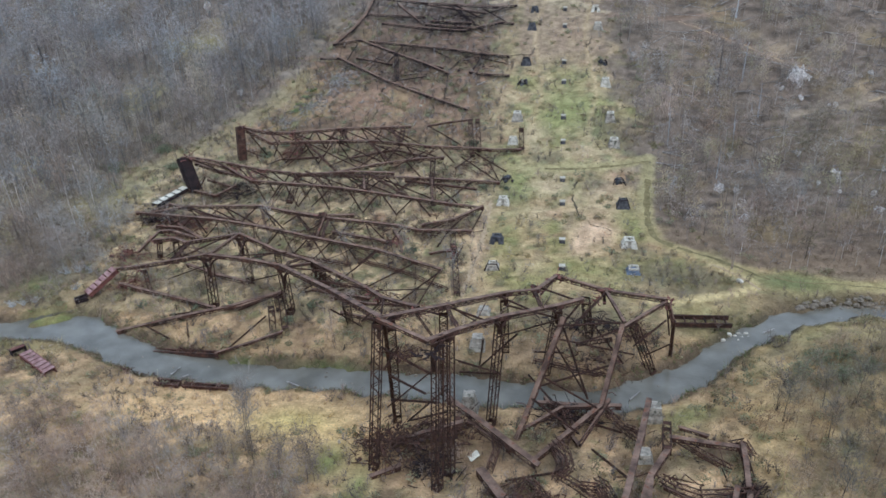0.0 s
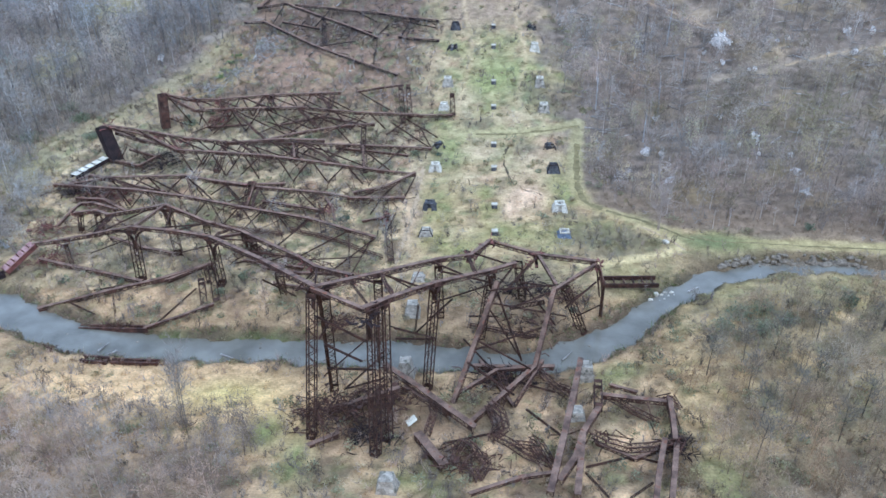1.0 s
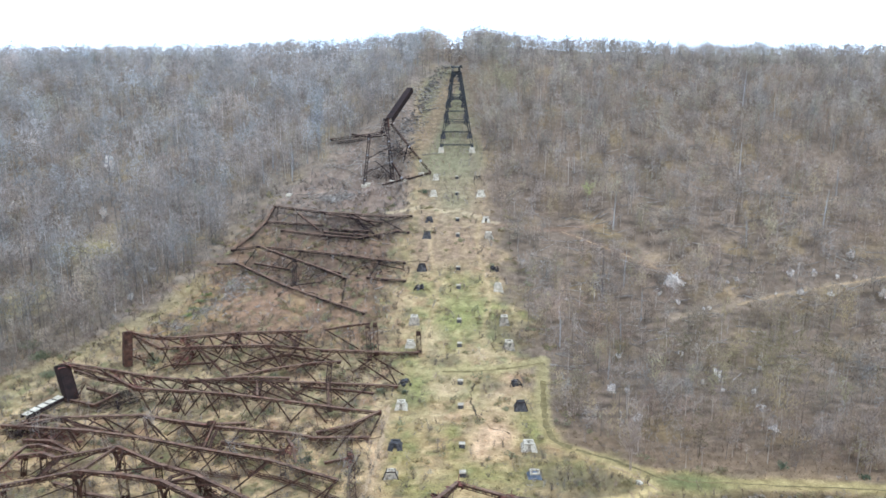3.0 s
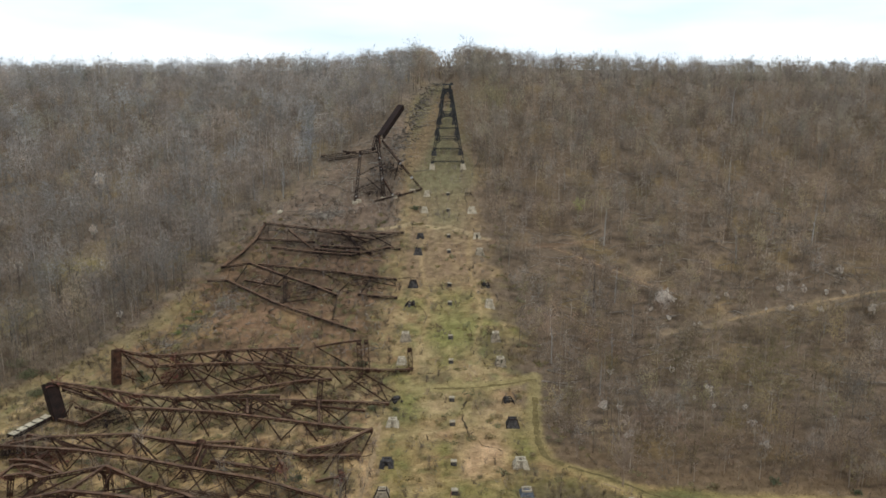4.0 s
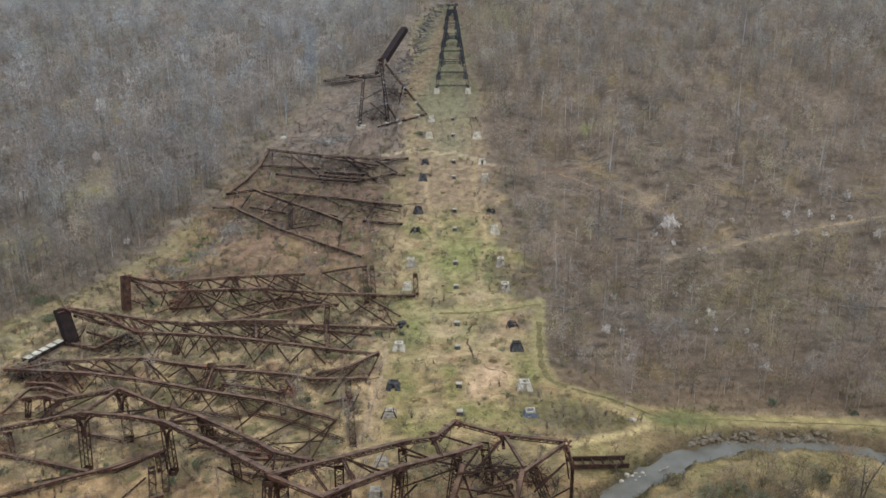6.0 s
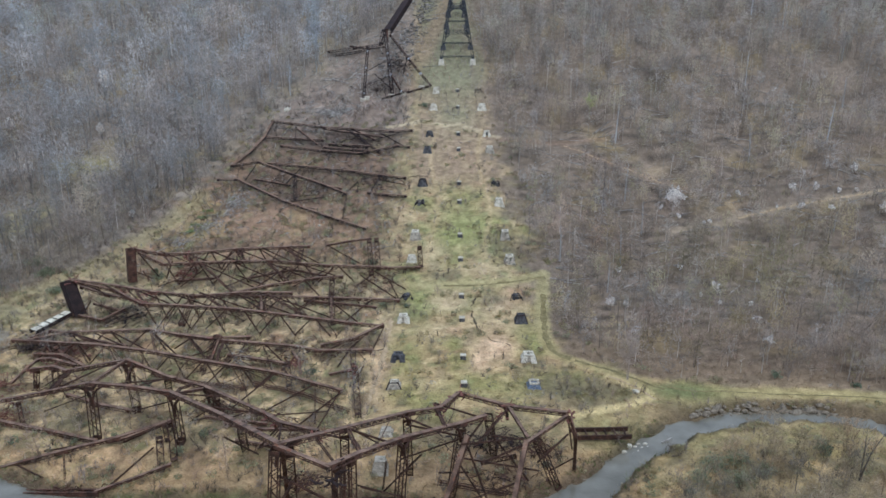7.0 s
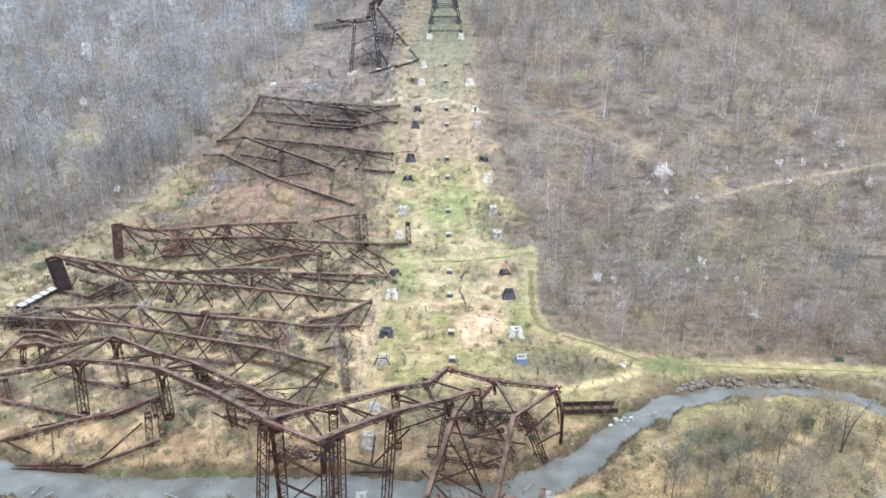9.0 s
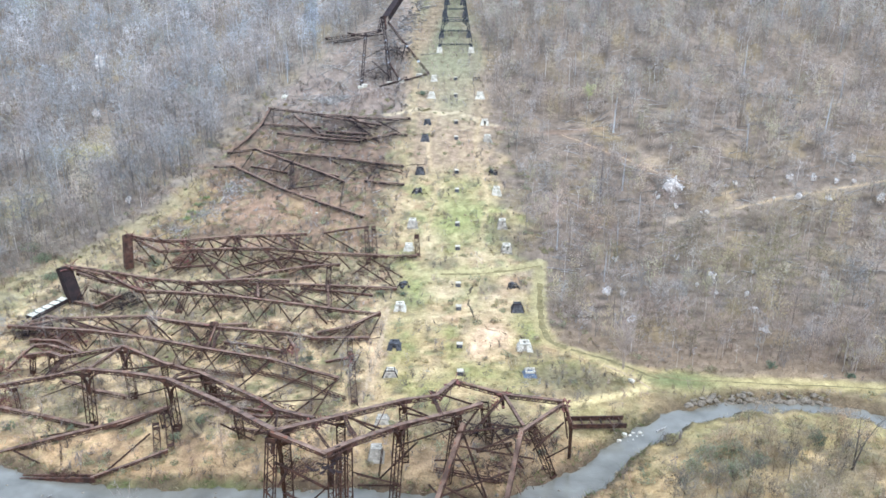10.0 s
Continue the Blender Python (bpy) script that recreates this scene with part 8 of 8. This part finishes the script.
def scrap_heap(x, y, rx, ry, count, seed, material=RUST, high=1.8, longest=2.7):
    """A heap of bent angles, plates and rods."""
    r = random.Random(seed)
    ob = thing("scrap_heap", (x, y, float(ground(x, y))), "tangled heap of bent rusted steel bars and plates", "scrap", "scrap heaps")
    for name, share in (("tangle", 0.85), ("torn_plate", 0.1)):
        g = Build()
        for i in range(int(count * share * (2.6 if name == "tangle" else 1))):
            px, py = x + r.gauss(0, rx * 0.5), y + r.gauss(0, ry * 0.5)
            z = float(ground(px, py))
            a = Vector((px, py, z + r.uniform(0.05, high) * math.exp(-((px - x) / rx) ** 2)))
            d = Vector((r.gauss(0, 1), r.gauss(0, 0.8), r.gauss(0, 0.4))).normalized() * r.uniform(0.7, longest)
            if name == "torn_plate":
                g.bar(a, a + d * 0.4, r.uniform(0.5, 1.2), 0.05)
            else:
                mid = a + d * 0.5 + Vector((0, 0, r.uniform(-0.1, 0.5)))
                thick = r.choice((0.05, 0.06, 0.08, 0.12))
                g.bar(a, mid, thick, thick)
                g.bar(mid, a + d, thick, thick)
        tagged(part(name, g.mesh(name), material, ob), kind="stuff")


for i, (x, y, rx, ry, n, m, high) in enumerate((
        (-27, 89, 6, 5, 170, RUST, 3.0), (-20, 84, 4, 4, 70, RUST_DARK, 2.0), (-19, 93, 6, 5, 130, RUST, 2.6), (-5, 78, 5, 3, 60, RUST, 1.8), (1, 101, 6, 4, 70, RUST_DARK, 2.0), (26, 82, 3, 3, 50, RUST_DARK, 2.0),
        (3, 100, 8, 5, 34, RUST, 1.6), (6, 116, 9, 5, 70, RUST, 1.6), (-30, 117, 6, 3, 70, RUST, 1.4), (-35, 130, 9, 6, 60, RUST, 2.0),
        (-97, 165, 8, 5, 90, RUST_RED, 2.2), (-88, 183, 7, 5, 90, RUST_DARK, 2.2), (-80, 205, 5, 4, 60, RUST_RED, 2.5), (-60, 160, 10, 6, 60, RUST, 1.6), (-45, 165, 10, 7, 70, RUST, 1.6), (-30, 168, 8, 8, 60, RUST, 1.4),
        (-55, 185, 12, 7, 60, RUST, 1.5), (-32, 190, 8, 9, 80, RUST, 1.8), (-50, 205, 12, 6, 60, RUST, 1.4), (-24, 200, 6, 8, 60, RUST, 1.6), (-40, 275, 12, 9, 110, RUST_DARK, 1.6), (-55, 250, 12, 9, 60, RUST_DARK, 1.2), (-30, 255, 9, 9, 60, RUST_DARK, 1.2), (-30, 318, 7, 5, 30, RUST_DARK, 1.6), (-24, 331, 6, 6, 90, RUST_DARK, 2.6),
        (-105, 169, 6, 3, 110, RUST_DARK, 2.0), (-105, 150, 6, 6, 60, RUST_RED, 1.6), (-90, 150, 8, 6, 50, RUST, 1.4), (-55, 140, 8, 5, 50, RUST, 1.4), (-42, 136, 6, 4, 50, RUST, 1.6), (-97.5, 137.5, 4, 3, 50, RUST_RED, 1.6), (4, 128, 11, 4, 110, RUST_DARK, 2.2), (14, 126, 5, 3, 50, RUST, 1.6))):
    scrap_heap(x, y, rx, ry, n, 600 + i, m, high)
for i, (x, y, rx, ry, n) in enumerate(((-68, 104.2, 7, 0.6, 90), (-81.6, 108.8, 2.6, 0.8, 70), (-75, 116.3, 6, 0.5, 50))):
    scrap_heap(x, y, rx, ry, n, 660 + i, RUST, 0.5, 1.2)


def deck_panel(name, a, b, width, material, label, ties=7, lift=0.5, sheet=None, rise=0.0):
    """A torn piece of the deck: two side girders joined by ties, in places with sheets on top."""
    a, b = Vector((*a, float(ground(*a)) + lift)), Vector((*b, float(ground(*b)) + lift + rise))
    ob = thing(name, (a.x, a.y, a.z - lift), label, "bridge deck", "torn deck pieces")
    t, s, n = frame_of(a, b)
    for i in (-1, 1):
        g = Build()
        side = s * (i * width / 2)
        g.bar(a + side, b + side, 0.1, 0.9, n)
        for e in (-1, 1):
            g.bar(a + side + n * (0.45 * e), b + side + n * (0.45 * e), 0.35, 0.06, n)
        part("side_girder", g.mesh("side_girder"), material, ob)
    for j in range(ties):
        p = a.lerp(b, (j + 0.5) / ties)
        g = Build()
        g.bar(p - s * width / 2, p + s * width / 2, 0.25, 0.3, n)
        part("tie", g.mesh("tie"), material, ob)
    if sheet:
        for j in range(ties):
            p, q = a.lerp(b, (j + 0.09) / ties), a.lerp(b, (j + 0.91) / ties)
            g = Build()
            g.bar(p + n * 0.55, q + n * 0.55, width, 0.05, n)
            part("panel", g.mesh("panel"), sheet, ob, "pale flat panel")


deck_panel("deck_panel", (21.3, 131.2), (33.1, 132.0), 2.8, RUST_DEEP, "curved rusted deck frame lying open beside the creek", 6, 0.9, rise=1.5)
deck_panel("deck_panel", (-109.2, 173.8), (-104.7, 184.2), 2.2, RUST_DARK, "torn deck piece with five white panels on top", 5, 1.4, WHITE)
FADED = node_material("faded_red_sheet", (0.20, 0.095, 0.08), (0.36, 0.215, 0.18), scale=0.9, rough=0.85, bump=0.2, fine=6, island=0.3)
deck_panel("deck_panel", (-104.9, 109.3), (-95.8, 103.7), 2.1, RUST_RED, "reddish rusted deck frame on the grassy bank", 7, 0.6, FADED)
deck_panel("deck_panel", (-108.4, 111.4), (-105.7, 109.0), 2.6, RUST_DARK, "tilted broken end of a rusted deck frame", 2, 0.7, RUST_RED, rise=0.9)
deck_panel("deck_panel", (-105.4, 132.6), (-101.0, 138.6), 2.2, RUST_RED, "reddish rusted deck frame slumped to the creek", 6, 0.9, FADED, rise=2.6)
deck_panel("deck_panel", (-107.6, 130.8), (-105.4, 132.4), 1.5, RUST_DARK, "dark broken girder end at the creek", 2, 0.4)
deck_panel("deck_panel", (-75.3, 104.6), (-70.2, 104), 1.3, RUST, "broken rusted girder along the creek bank", 5, 0.35)
deck_panel("deck_panel", (-69.6, 104), (-61, 104.3), 0.9, RUST, "broken rusted girder along the creek bank", 9, 0.25)
deck_panel("deck_panel", (-82.2, 117), (-67.4, 115.3), 0.9, RUST, "dark girder lying along the water's edge", 10, 0.3)

ob = thing("sheet_metal", (-13.5, 87.5, float(ground(-13.5, 87.5))), "small bent white metal sheet in the wreckage", "sheet")
g = Build()
g.bar((-14.2, 87.2, float(ground(-14, 87)) + 0.5), (-12.9, 87.9, float(ground(-13, 88)) + 1.3), 1.3, 0.05)
part("sheet", g.mesh("sheet"), WHITE, ob)
g = Build()
for i, (x, y, n, t) in enumerate(((-74.5, 110.5, 2.6, 1.2), (-50, 108.5, 3.0, -0.4), (-72, 109, 1.6, 0.8), (13, 110.5, 3.2, 0.9), (41, 133, 3, 0.6), (84, 168, 7, 0.5))):
    log(g, x, y, n, t, 0.16, 0.75 if y < 140 else 0)
me = g.mesh("driftwood")
me.materials.append(LOGWOOD)
tagged(new("driftwood", me), "bleached driftwood logs lying in the creek", "driftwood", kind="stuff")
